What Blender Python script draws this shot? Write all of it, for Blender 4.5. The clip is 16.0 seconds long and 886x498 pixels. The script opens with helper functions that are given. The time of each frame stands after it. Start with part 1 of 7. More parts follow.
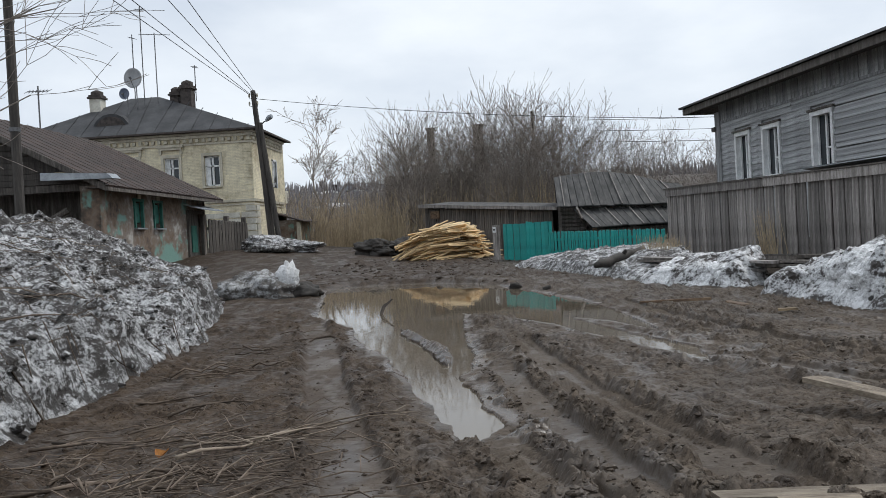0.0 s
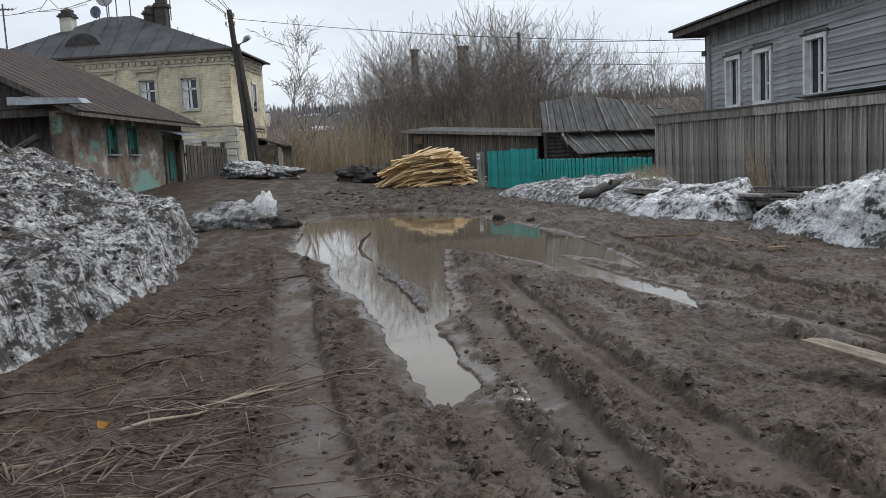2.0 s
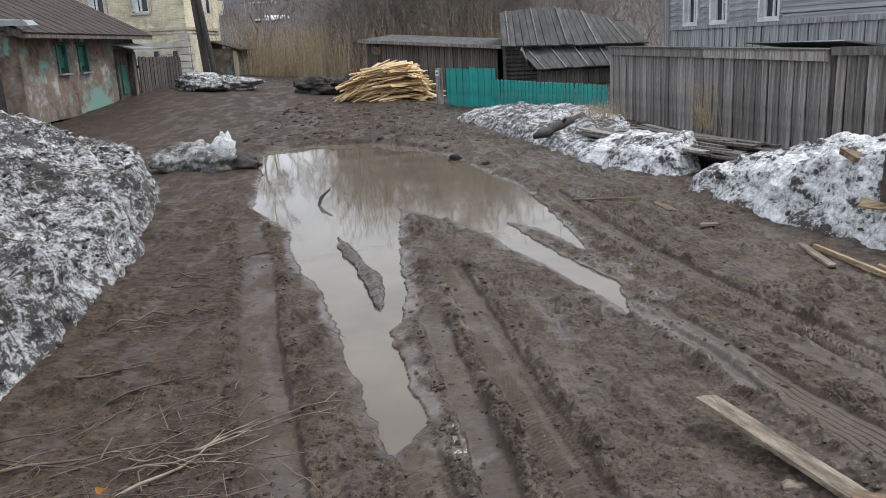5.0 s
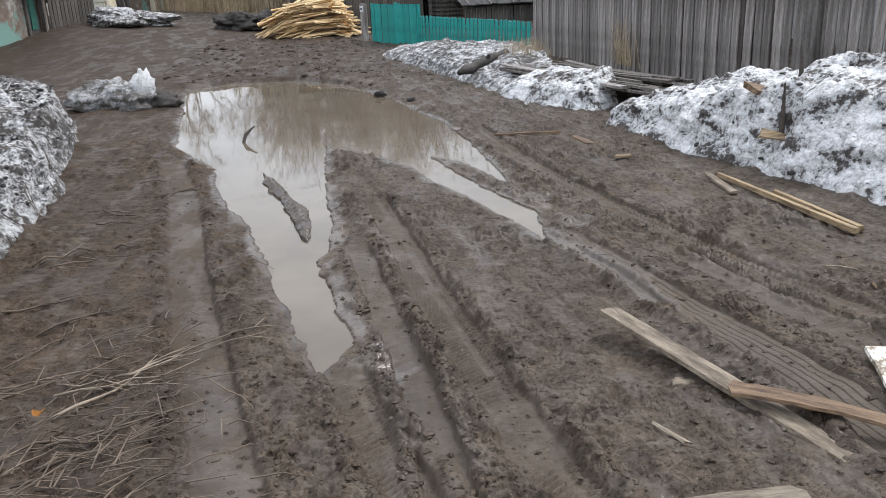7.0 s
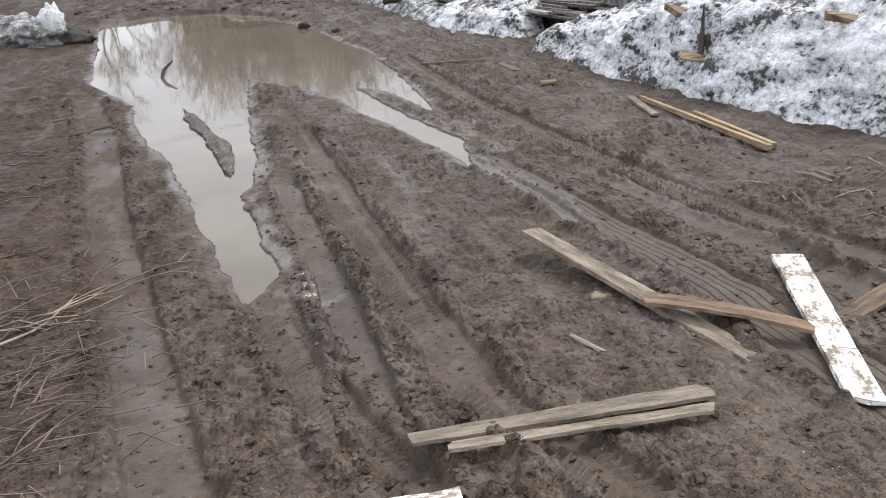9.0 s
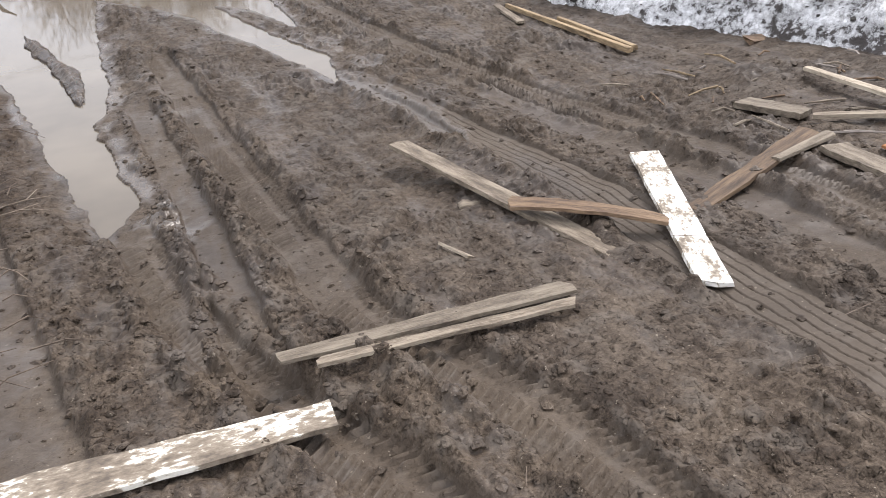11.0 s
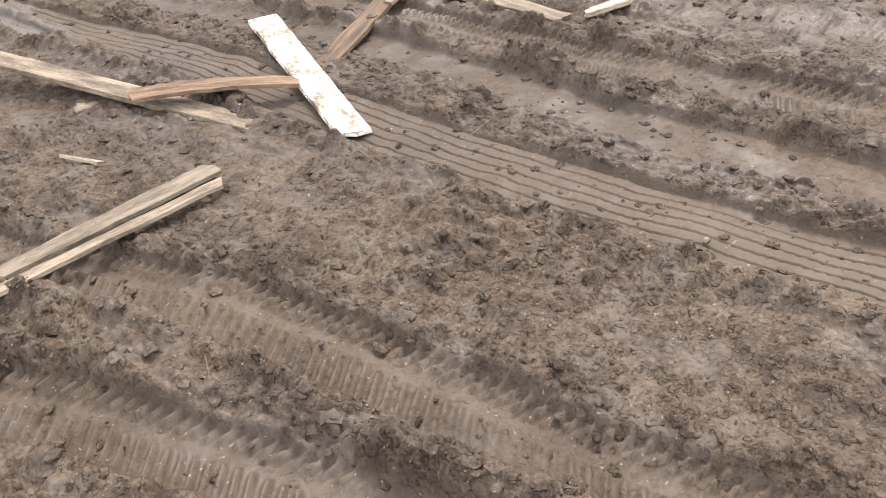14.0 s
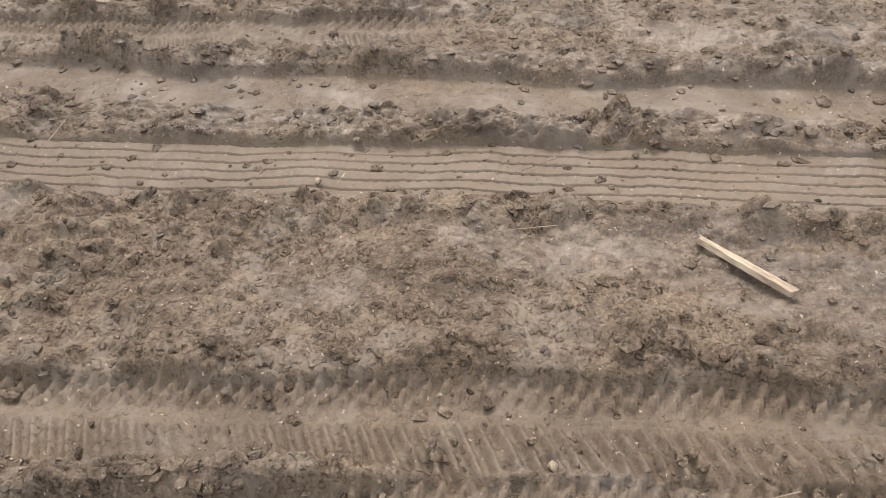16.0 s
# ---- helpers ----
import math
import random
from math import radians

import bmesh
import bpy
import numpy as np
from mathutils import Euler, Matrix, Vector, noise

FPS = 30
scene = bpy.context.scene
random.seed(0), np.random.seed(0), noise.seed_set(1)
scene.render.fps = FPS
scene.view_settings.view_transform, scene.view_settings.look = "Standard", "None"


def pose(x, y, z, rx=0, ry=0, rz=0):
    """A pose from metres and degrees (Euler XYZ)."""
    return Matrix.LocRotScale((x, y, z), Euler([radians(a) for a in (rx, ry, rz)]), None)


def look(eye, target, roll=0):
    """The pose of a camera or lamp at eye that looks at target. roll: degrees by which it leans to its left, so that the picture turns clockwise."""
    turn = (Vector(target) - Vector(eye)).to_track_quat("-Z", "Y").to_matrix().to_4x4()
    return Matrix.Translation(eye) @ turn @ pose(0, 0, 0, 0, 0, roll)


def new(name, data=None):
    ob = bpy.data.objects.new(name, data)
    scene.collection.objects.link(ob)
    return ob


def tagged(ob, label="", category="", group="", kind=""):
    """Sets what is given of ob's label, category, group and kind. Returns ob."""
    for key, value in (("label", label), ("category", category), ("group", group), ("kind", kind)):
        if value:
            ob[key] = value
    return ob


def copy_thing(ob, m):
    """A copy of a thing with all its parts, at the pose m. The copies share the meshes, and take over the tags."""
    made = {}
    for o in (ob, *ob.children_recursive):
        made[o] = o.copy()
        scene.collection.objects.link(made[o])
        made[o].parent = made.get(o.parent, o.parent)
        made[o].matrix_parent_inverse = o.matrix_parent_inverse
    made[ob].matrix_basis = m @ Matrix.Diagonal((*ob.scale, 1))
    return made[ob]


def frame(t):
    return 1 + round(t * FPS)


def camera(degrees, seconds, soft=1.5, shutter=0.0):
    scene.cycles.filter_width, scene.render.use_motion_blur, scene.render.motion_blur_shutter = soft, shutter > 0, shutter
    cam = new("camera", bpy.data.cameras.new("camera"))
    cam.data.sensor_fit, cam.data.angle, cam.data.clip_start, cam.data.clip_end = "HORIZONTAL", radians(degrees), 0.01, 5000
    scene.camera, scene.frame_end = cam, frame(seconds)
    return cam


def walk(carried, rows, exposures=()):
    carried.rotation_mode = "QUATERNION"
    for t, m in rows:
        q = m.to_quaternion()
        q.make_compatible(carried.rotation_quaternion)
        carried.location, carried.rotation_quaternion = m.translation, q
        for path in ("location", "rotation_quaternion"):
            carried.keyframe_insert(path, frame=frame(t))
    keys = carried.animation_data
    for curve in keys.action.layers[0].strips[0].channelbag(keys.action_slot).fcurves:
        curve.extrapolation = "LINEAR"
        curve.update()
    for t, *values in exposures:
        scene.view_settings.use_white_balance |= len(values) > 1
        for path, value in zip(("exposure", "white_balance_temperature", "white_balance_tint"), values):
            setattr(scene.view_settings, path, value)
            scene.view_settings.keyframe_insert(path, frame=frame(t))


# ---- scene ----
cam = camera(57.2, 16.0, soft=0.6)
PATH = [
    (0, (0.060, 0.180, 1.075), (-0.070, 2.175, 1.045), -3.1),
    (0.5, (0.068, 0.310, 1.050), (-0.059, 2.306, 1.040), -3.0),
    (1, (0.050, 0.450, 1.050), (-0.074, 2.446, 1.044), -3.0),
    (1.5, (0.030, 0.680, 1.060), (-0.082, 2.676, 0.991), -2.9),
    (2, (0.110, 0.560, 1.190), (0.007, 2.545, 0.971), -3.0),
    (2.5, (0.144, 0.444, 1.458), (0.065, 2.412, 1.110), -3.0),
    (3, (0.178, 0.321, 1.739), (0.118, 2.279, 1.335), -2.9),
    (5.5, (0.267, 0.172, 2.21), (0.273, 2.103, 1.69), -2.9),
    (6, (0.279, 0.076, 2.205), (0.329, 1.995, 1.645), -2.8),
    (6.5, (0.296, 0.006, 2.2), (0.392, 1.911, 1.598), -2.8),
    (7, (0.306, -0.035, 2.186), (0.445, 1.855, 1.547), -2.6),
    (7.5, (0.321, -0.05, 2.181), (0.497, 1.823, 1.502), -2.6),
    (8, (0.335, -0.063, 2.169), (0.541, 1.793, 1.451), -2.7),
    (10.5, (0.463, -0.093, 2.082), (0.902, 1.624, 1.157), -3.4),
    (11, (0.486, -0.094, 2.073), (0.996, 1.575, 1.095), -3.3),
    (11.5, (0.53, -0.11, 2.047), (1.108, 1.508, 1.023), -3.6),
    (12, (0.559, -0.129, 2.037), (1.205, 1.429, 0.962), -4.4),
    (12.5, (0.587, -0.152, 2.025), (1.308, 1.336, 0.9), -5.1),
    (13, (0.596, -0.156, 2.015), (1.418, 1.239, 0.84), -4.9),
    (13.5, (0.588, -0.148, 2.008), (1.532, 1.129, 0.791), -3.9),
    (14, (0.577, -0.141, 2.006), (1.646, 0.998, 0.756), -2.7),
    (14.5, (0.571, -0.139, 1.999), (1.761, 0.841, 0.725), -1.6),
    (15, (0.569, -0.142, 1.983), (1.872, 0.658, 0.694), -0.5),
    (15.5, (0.572, -0.164, 1.977), (1.964, 0.439, 0.675), 0.1),
    (16, (0.591, -0.22, 1.973), (2.042, 0.184, 0.658), -0.1),
]
walk(cam, [(t, look(eye, target, roll)) for t, eye, target, roll in PATH],
     exposures=[(0, 0.4, 6450, 8), (2, 0.42, 6450, 8), (3, 0.62, 6450, 9), (5.5, 0.9, 6450, 10), (8, 1.16, 6500, 11), (11, 1.32, 6700, 14), (13, 1.76, 7050, 16), (14.5, 1.92, 7350, 16), (16, 1.92, 7550, 14)])

# ---------------------------------------------------------------- world and light
world = bpy.data.worlds.new("world")
scene.world = world
world.use_nodes = True
wn, wl = world.node_tree.nodes, world.node_tree.links
wn.clear()
w_out = wn.new("ShaderNodeOutputWorld")
w_bg = wn.new("ShaderNodeBackground")
w_sky = wn.new("ShaderNodeTexSky")
w_sky.sky_type = "NISHITA"
w_sky.sun_disc = False
w_sky.sun_elevation = radians(54)
w_sky.sun_rotation = radians(63)
w_tc = wn.new("ShaderNodeTexCoord")
w_map = wn.new("ShaderNodeMapping")
w_map.inputs["Scale"].default_value = (1.0, 1.0, 2.6)
w_noise = wn.new("ShaderNodeTexNoise")
w_noise.inputs["Scale"].default_value = 2.3
w_noise.inputs["Detail"].default_value = 6.0
w_noise.inputs["Roughness"].default_value = 0.52
w_ramp = wn.new("ShaderNodeValToRGB")
w_ramp.color_ramp.elements[0].position = 0.34
w_ramp.color_ramp.elements[0].color = (5.0, 5.5, 6.35, 1)
w_ramp.color_ramp.elements[1].position = 0.66
w_ramp.color_ramp.elements[1].color = (7.4, 7.7, 8.15, 1)
w_mix = wn.new("ShaderNodeMixRGB")
w_mix.inputs[0].default_value = 0.93
wl.new(w_tc.outputs["Generated"], w_map.inputs["Vector"])
wl.new(w_map.outputs["Vector"], w_noise.inputs["Vector"])
wl.new(w_noise.outputs["Fac"], w_ramp.inputs["Fac"])
wl.new(w_sky.outputs["Color"], w_mix.inputs[1])
wl.new(w_ramp.outputs["Color"], w_mix.inputs[2])
wl.new(w_mix.outputs["Color"], w_bg.inputs["Color"])
w_bg.inputs["Strength"].default_value = 0.1
wl.new(w_bg.outputs["Background"], w_out.inputs["Surface"])

sun = new("sun", bpy.data.lights.new("sun", "SUN"))
sun.data.energy, sun.data.angle, sun.data.color = 1.3, radians(22), (1.0, 0.97, 0.94)
sun.matrix_world = look((12, 6, 19), (0, 0, 0))


# ---------------------------------------------------------------- materials
def mat_new(name):
    m = bpy.data.materials.new(name)
    m.use_nodes = True
    nt = m.node_tree
    return m, nt.nodes, nt.links, nt.nodes["Principled BSDF"]


def ramp(n, stops):
    r = n.new("ShaderNodeValToRGB")
    els = r.color_ramp.elements
    while len(els) < len(stops):
        els.new(0.5)
    for e, (p, c) in zip(els, stops):
        e.position, e.color = p, (*c, 1)
    return r


def noise_node(n, l, vec, scale, detail=4, rough=0.55):
    t = n.new("ShaderNodeTexNoise")
    t.inputs["Scale"].default_value, t.inputs["Detail"].default_value = scale, detail
    t.inputs["Roughness"].default_value = rough
    l.new(vec, t.inputs["Vector"])
    return t


def mix(n, l, kind, fac, a, b):
    m = n.new("ShaderNodeMixRGB")
    m.blend_type = kind
    for sock, v in zip(m.inputs, (fac, a, b)):
        if isinstance(v, bpy.types.NodeSocket):
            l.new(v, sock)
        elif isinstance(v, tuple):
            sock.default_value = (*v, 1)
        else:
            sock.default_value = v
    return m.outputs["Color"]


def bump(n, l, bsdf, heights, strength, dist):
    prev = None
    for h, s, d in zip(heights, strength, dist):
        b = n.new("ShaderNodeBump")
        b.inputs["Strength"].default_value, b.inputs["Distance"].default_value = s, d
        l.new(h, b.inputs["Height"])
        if prev:
            l.new(prev, b.inputs["Normal"])
        prev = b.outputs["Normal"]
    l.new(prev, bsdf.inputs["Normal"])


def coords(n, l, scale=(1, 1, 1), kind="Object"):
    tc, mp = n.new("ShaderNodeTexCoord"), n.new("ShaderNodeMapping")
    mp.inputs["Scale"].default_value = scale
    l.new(tc.outputs[kind], mp.inputs["Vector"])
    return mp.outputs["Vector"]


def plain(name, stops, scale, rough=(0.7, 0.9), metal=0.0, stretch=(1, 1, 1), bump_d=0.004, fine=7.0, vary=0.25, per_island=False):
    """Two scales of noise over a colour ramp, with roughness and relief that follow them, and a shift of brightness from piece to piece."""
    m, n, l, b = mat_new(name)
    v = coords(n, l, stretch)
    big, small = noise_node(n, l, v, scale, 5), noise_node(n, l, v, scale * fine, 4, 0.65)
    f = mix(n, l, "OVERLAY", 0.75, big.outputs["Fac"], small.outputs["Fac"])
    c = ramp(n, stops)
    l.new(f, c.inputs["Fac"])
    col = c.outputs["Color"]
    if vary:
        if per_island:
            g = n.new("ShaderNodeNewGeometry").outputs["Random Per Island"]
        else:
            g = n.new("ShaderNodeObjectInfo").outputs["Random"]
        r = n.new("ShaderNodeMapRange")
        r.inputs["To Min"].default_value, r.inputs["To Max"].default_value = 1 - vary, 1 + vary
        l.new(g, r.inputs["Value"])
        hs = n.new("ShaderNodeHueSaturation")
        l.new(r.outputs["Result"], hs.inputs["Value"])
        l.new(col, hs.inputs["Color"])
        col = hs.outputs["Color"]
    l.new(col, b.inputs["Base Color"])
    rr = n.new("ShaderNodeMapRange")
    rr.inputs["To Min"].default_value, rr.inputs["To Max"].default_value = rough
    l.new(small.outputs["Fac"], rr.inputs["Value"])
    l.new(rr.outputs["Result"], b.inputs["Roughness"])
    b.inputs["Metallic"].default_value = metal
    if bump_d:
        bump(n, l, b, (big.outputs["Fac"], small.outputs["Fac"]), (0.5, 0.6), (bump_d * 3, bump_d))
    return m


def mud_material():
    m, n, l, b = mat_new("mud")
    v = coords(n, l)

    def maths(kind, x, y, z=None):
        k = n.new("ShaderNodeMath")
        k.operation = kind
        for sock, val in zip(k.inputs, (x, y, z)):
            if isinstance(val, bpy.types.NodeSocket):
                l.new(val, sock)
            elif val is not None:
                sock.default_value = val
        return k.outputs["Value"]

    large = noise_node(n, l, v, 0.55, 4)
    mid = noise_node(n, l, v, 4.5, 6, 0.62)
    clod = noise_node(n, l, v, 26, 5, 0.6)
    fine = noise_node(n, l, v, 95, 3, 0.6)
    mp = n.new("ShaderNodeMapping")
    mp.inputs["Scale"].default_value = (9.0, 0.9, 1.0)
    mp.inputs["Rotation"].default_value = (0, 0, -0.12)
    l.new(v, mp.inputs["Vector"])
    streak = noise_node(n, l, mp.outputs["Vector"], 1.0, 6, 0.62)
    packed = n.new("ShaderNodeAttribute")
    packed.attribute_name = "packed"
    f = mix(n, l, "OVERLAY", 0.85, mid.outputs["Fac"], clod.outputs["Fac"])
    f = mix(n, l, "OVERLAY", 0.9, f, fine.outputs["Fac"])
    f = mix(n, l, "OVERLAY", 0.4, f, streak.outputs["Fac"])
    grit = noise_node(n, l, v, 190, 3, 0.7)
    f = mix(n, l, "OVERLAY", 0.6, f, grit.outputs["Fac"])
    f = maths("MULTIPLY_ADD", f, 1.15, -0.085)
    f = mix(n, l, "MIX", maths("MULTIPLY", packed.outputs["Fac"], 0.7), f, (0.58, 0.58, 0.58))
    c = ramp(n, [(0.24, (0.032, 0.024, 0.018)), (0.40, (0.056, 0.043, 0.033)), (0.56, (0.077, 0.061, 0.047)), (0.80, (0.122, 0.100, 0.080))])
    l.new(f, c.inputs["Fac"])
    tone = ramp(n, [(0.36, (0.92, 0.89, 0.87)), (0.62, (1.12, 1.06, 0.98))])
    l.new(large.outputs["Fac"], tone.inputs["Fac"])
    col = mix(n, l, "MULTIPLY", 1.0, c.outputs["Color"], tone.outputs["Color"])
    # pale drying crust in small torn patches
    crust = noise_node(n, l, v, 6.0, 7, 0.68)
    cr = ramp(n, [(0.51, (0, 0, 0)), (0.60, (1, 1, 1))])
    l.new(crust.outputs["Fac"], cr.inputs["Fac"])
    col = mix(n, l, "MIX", maths("MULTIPLY", cr.outputs["Color"], 0.5), col, (0.128, 0.109, 0.091))
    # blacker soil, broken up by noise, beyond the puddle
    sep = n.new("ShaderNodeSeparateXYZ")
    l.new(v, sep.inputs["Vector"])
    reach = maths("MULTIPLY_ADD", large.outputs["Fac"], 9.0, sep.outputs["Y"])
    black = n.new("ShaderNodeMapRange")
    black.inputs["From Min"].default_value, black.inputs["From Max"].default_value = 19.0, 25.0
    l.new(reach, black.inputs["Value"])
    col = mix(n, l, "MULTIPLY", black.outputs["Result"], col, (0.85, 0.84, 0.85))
    # pale film on pressed mud, dark leaf litter along the bank
    col = mix(n, l, "MIX", maths("MULTIPLY", packed.outputs["Fac"], 0.4), col, (0.106, 0.088, 0.071))
    edge_x = maths("MULTIPLY_ADD", mid.outputs["Fac"], 1.6, sep.outputs["X"])
    litter = n.new("ShaderNodeMapRange")
    litter.inputs["From Min"].default_value, litter.inputs["From Max"].default_value = 0.75, -0.3
    l.new(edge_x, litter.inputs["Value"])
    col = mix(n, l, "MULTIPLY", litter.outputs["Result"], col, (0.74, 0.67, 0.60))
    # smeared wet patches that follow the wheels: darker, smooth and glossy
    mp2 = n.new("ShaderNodeMapping")
    mp2.inputs["Scale"].default_value = (2.6, 0.8, 1.0)
    mp2.inputs["Rotation"].default_value = (0, 0, -0.12)
    l.new(v, mp2.inputs["Vector"])
    wet = noise_node(n, l, mp2.outputs["Vector"], 1.15, 6, 0.66)
    damp = n.new("ShaderNodeAttribute")
    damp.attribute_name = "damp"
    wr = ramp(n, [(0.50, (0, 0, 0)), (0.57, (1, 1, 1))])
    l.new(wet.outputs["Fac"], wr.inputs["Fac"])
    col = mix(n, l, "MULTIPLY", wr.outputs["Color"], col, (0.86, 0.86, 0.88))
    spots = noise_node(n, l, v, 60, 2)
    sr = ramp(n, [(0.70, (0, 0, 0)), (0.73, (1, 1, 1))])
    l.new(spots.outputs["Fac"], sr.inputs["Fac"])
    col = mix(n, l, "MIX", sr.outputs["Color"], col, (0.22, 0.185, 0.145))
    l.new(col, b.inputs["Base Color"])
    r = n.new("ShaderNodeMapRange")
    r.inputs["To Min"].default_value, r.inputs["To Max"].default_value = 0.66, 0.50
    l.new(wr.outputs["Color"], r.inputs["Value"])
    l.new(mix(n, l, "MIX", maths("MULTIPLY", damp.outputs["Fac"], 0.85), r.outputs["Result"], (0.19, 0.19, 0.19)), b.inputs["Roughness"])
    sl = n.new("ShaderNodeMapRange")
    sl.inputs["To Min"].default_value, sl.inputs["To Max"].default_value = 0.19, 0.27
    l.new(wr.outputs["Color"], sl.inputs["Value"])
    l.new(mix(n, l, "MIX", damp.outputs["Fac"], sl.outputs["Result"], (0.5, 0.5, 0.5)), b.inputs["Specular IOR Level"])
    # relief dies away where the mud is smeared or pressed flat
    calm = maths("MULTIPLY", maths("SUBTRACT", 1.0, maths("MULTIPLY", wr.outputs["Color"], 0.65)), maths("SUBTRACT", 1.0, maths("MULTIPLY", packed.outputs["Fac"], 0.8)))
    calm = maths("MULTIPLY", calm, maths("SUBTRACT", 1.0, maths("MULTIPLY", damp.outputs["Fac"], 0.85)))
    prev = None
    warp = mix(n, l, "ADD", 0.06, v, clod.outputs["Color"])
    # crumbs of two sizes, each a small rounded lump with a sharp foot
    for size, lift, amount in ((34.0, 0.016, 0.9), (85.0, 0.007, 0.9)):
        crumb = n.new("ShaderNodeTexVoronoi")
        crumb.inputs["Scale"].default_value = size
        l.new(warp, crumb.inputs["Vector"])
        pick = n.new("ShaderNodeSeparateXYZ")
        l.new(crumb.outputs["Color"], pick.inputs["Vector"])
        foot = maths("MAXIMUM", maths("SUBTRACT", maths("MULTIPLY", pick.outputs["X"], 0.62), crumb.outputs["Distance"]), 0.0)
        k = n.new("ShaderNodeBump")
        k.inputs["Distance"].default_value = lift
        l.new(maths("MULTIPLY", calm, amount), k.inputs["Strength"])
        l.new(maths("MINIMUM", maths("MULTIPLY", foot, 2.2), 0.7), k.inputs["Height"])
        if prev:
            l.new(prev, k.inputs["Normal"])
        prev = k.outputs["Normal"]
    for tex, s, d in ((noise_node(n, l, v, 2.4, 5, 0.62), 0.5, 0.05), (streak, 0.4, 0.02), (mid, 0.4, 0.03), (clod, 0.4, 0.012), (fine, 0.35, 0.004)):
        k = n.new("ShaderNodeBump")
        k.inputs["Distance"].default_value = d
        l.new(maths("MULTIPLY", calm, s), k.inputs["Strength"])
        l.new(tex.outputs["Fac"], k.inputs["Height"])
        l.new(prev, k.inputs["Normal"])
        prev = k.outputs["Normal"]
    l.new(prev, b.inputs["Normal"])
    return m


def snow_material(name, dirt, dark, white=(0.86, 0.87, 0.885), veins=0.6, lift=0.03, patch=0.4, grain=6.5):
    """Old snow under a crust of soot and mud: the crust gathers in patches, flecks and thin crooked veins."""
    m, n, l, b = mat_new(name)
    v = coords(n, l)

    def maths(kind, *vals):
        k = n.new("ShaderNodeMath")
        k.operation = kind
        for sock, val in zip(k.inputs, vals):
            if isinstance(val, bpy.types.NodeSocket):
                l.new(val, sock)
            else:
                sock.default_value = val
        return k.outputs["Value"]

    def span(val, lo, hi, a=0.0, z=1.0):
        k = n.new("ShaderNodeMapRange")
        k.interpolation_type = "SMOOTHSTEP"
        for sock, x in zip(k.inputs[1:5], (lo, hi, a, z)):
            sock.default_value = x
        l.new(val, k.inputs[0])
        return k.outputs["Result"]

    big = noise_node(n, l, v, 0.8, 4, 0.55)
    mid = noise_node(n, l, coords(n, l, (1.0, 0.8, 1.6)), grain, 8, 0.68)
    fine = noise_node(n, l, v, grain * 5, 6, 0.72)
    crook = noise_node(n, l, v, 4.2, 7, 0.7)
    total = maths("MULTIPLY_ADD", fine.outputs["Fac"], 0.75, maths("MULTIPLY_ADD", big.outputs["Fac"], patch, mid.outputs["Fac"]))
    clean = span(total, dirt - 0.045, dirt + 0.045)
    vein = span(maths("ABSOLUTE", maths("SUBTRACT", crook.outputs["Fac"], 0.5)), 0.004, 0.030, 1.0 - veins, 1.0)
    clean = maths("MULTIPLY", clean, vein)
    grey = tuple(0.52 * k for k in white)
    tone = mix(n, l, "MIX", span(total, dirt, dirt + 0.26), grey, white)
    soot = mix(n, l, "MIX", fine.outputs["Fac"], dark, tuple(k * 3.4 for k in dark))
    l.new(mix(n, l, "MIX", clean, soot, tone), b.inputs["Base Color"])
    b.inputs["Roughness"].default_value = 0.55
    bump(n, l, b, (mid.outputs["Fac"], fine.outputs["Fac"]), (1.0, 1.0), (0.05, lift))
    return m


def water_material():
    m, n, l, b = mat_new("puddle_water")
    v = coords(n, l)
    t = noise_node(n, l, v, 1.2, 3)
    c = ramp(n, [(0.35, (0.112, 0.092, 0.068)), (0.65, (0.150, 0.124, 0.092))])
    l.new(t.outputs["Fac"], c.inputs["Fac"])
    l.new(c.outputs["Color"], b.inputs["Base Color"])
    b.inputs["Roughness"].default_value = 0.03
    b.inputs["IOR"].default_value = 1.36
    w = noise_node(n, l, v, 9, 2)
    bump(n, l, b, (w.outputs["Fac"],), (0.05,), (0.006,))
    return m


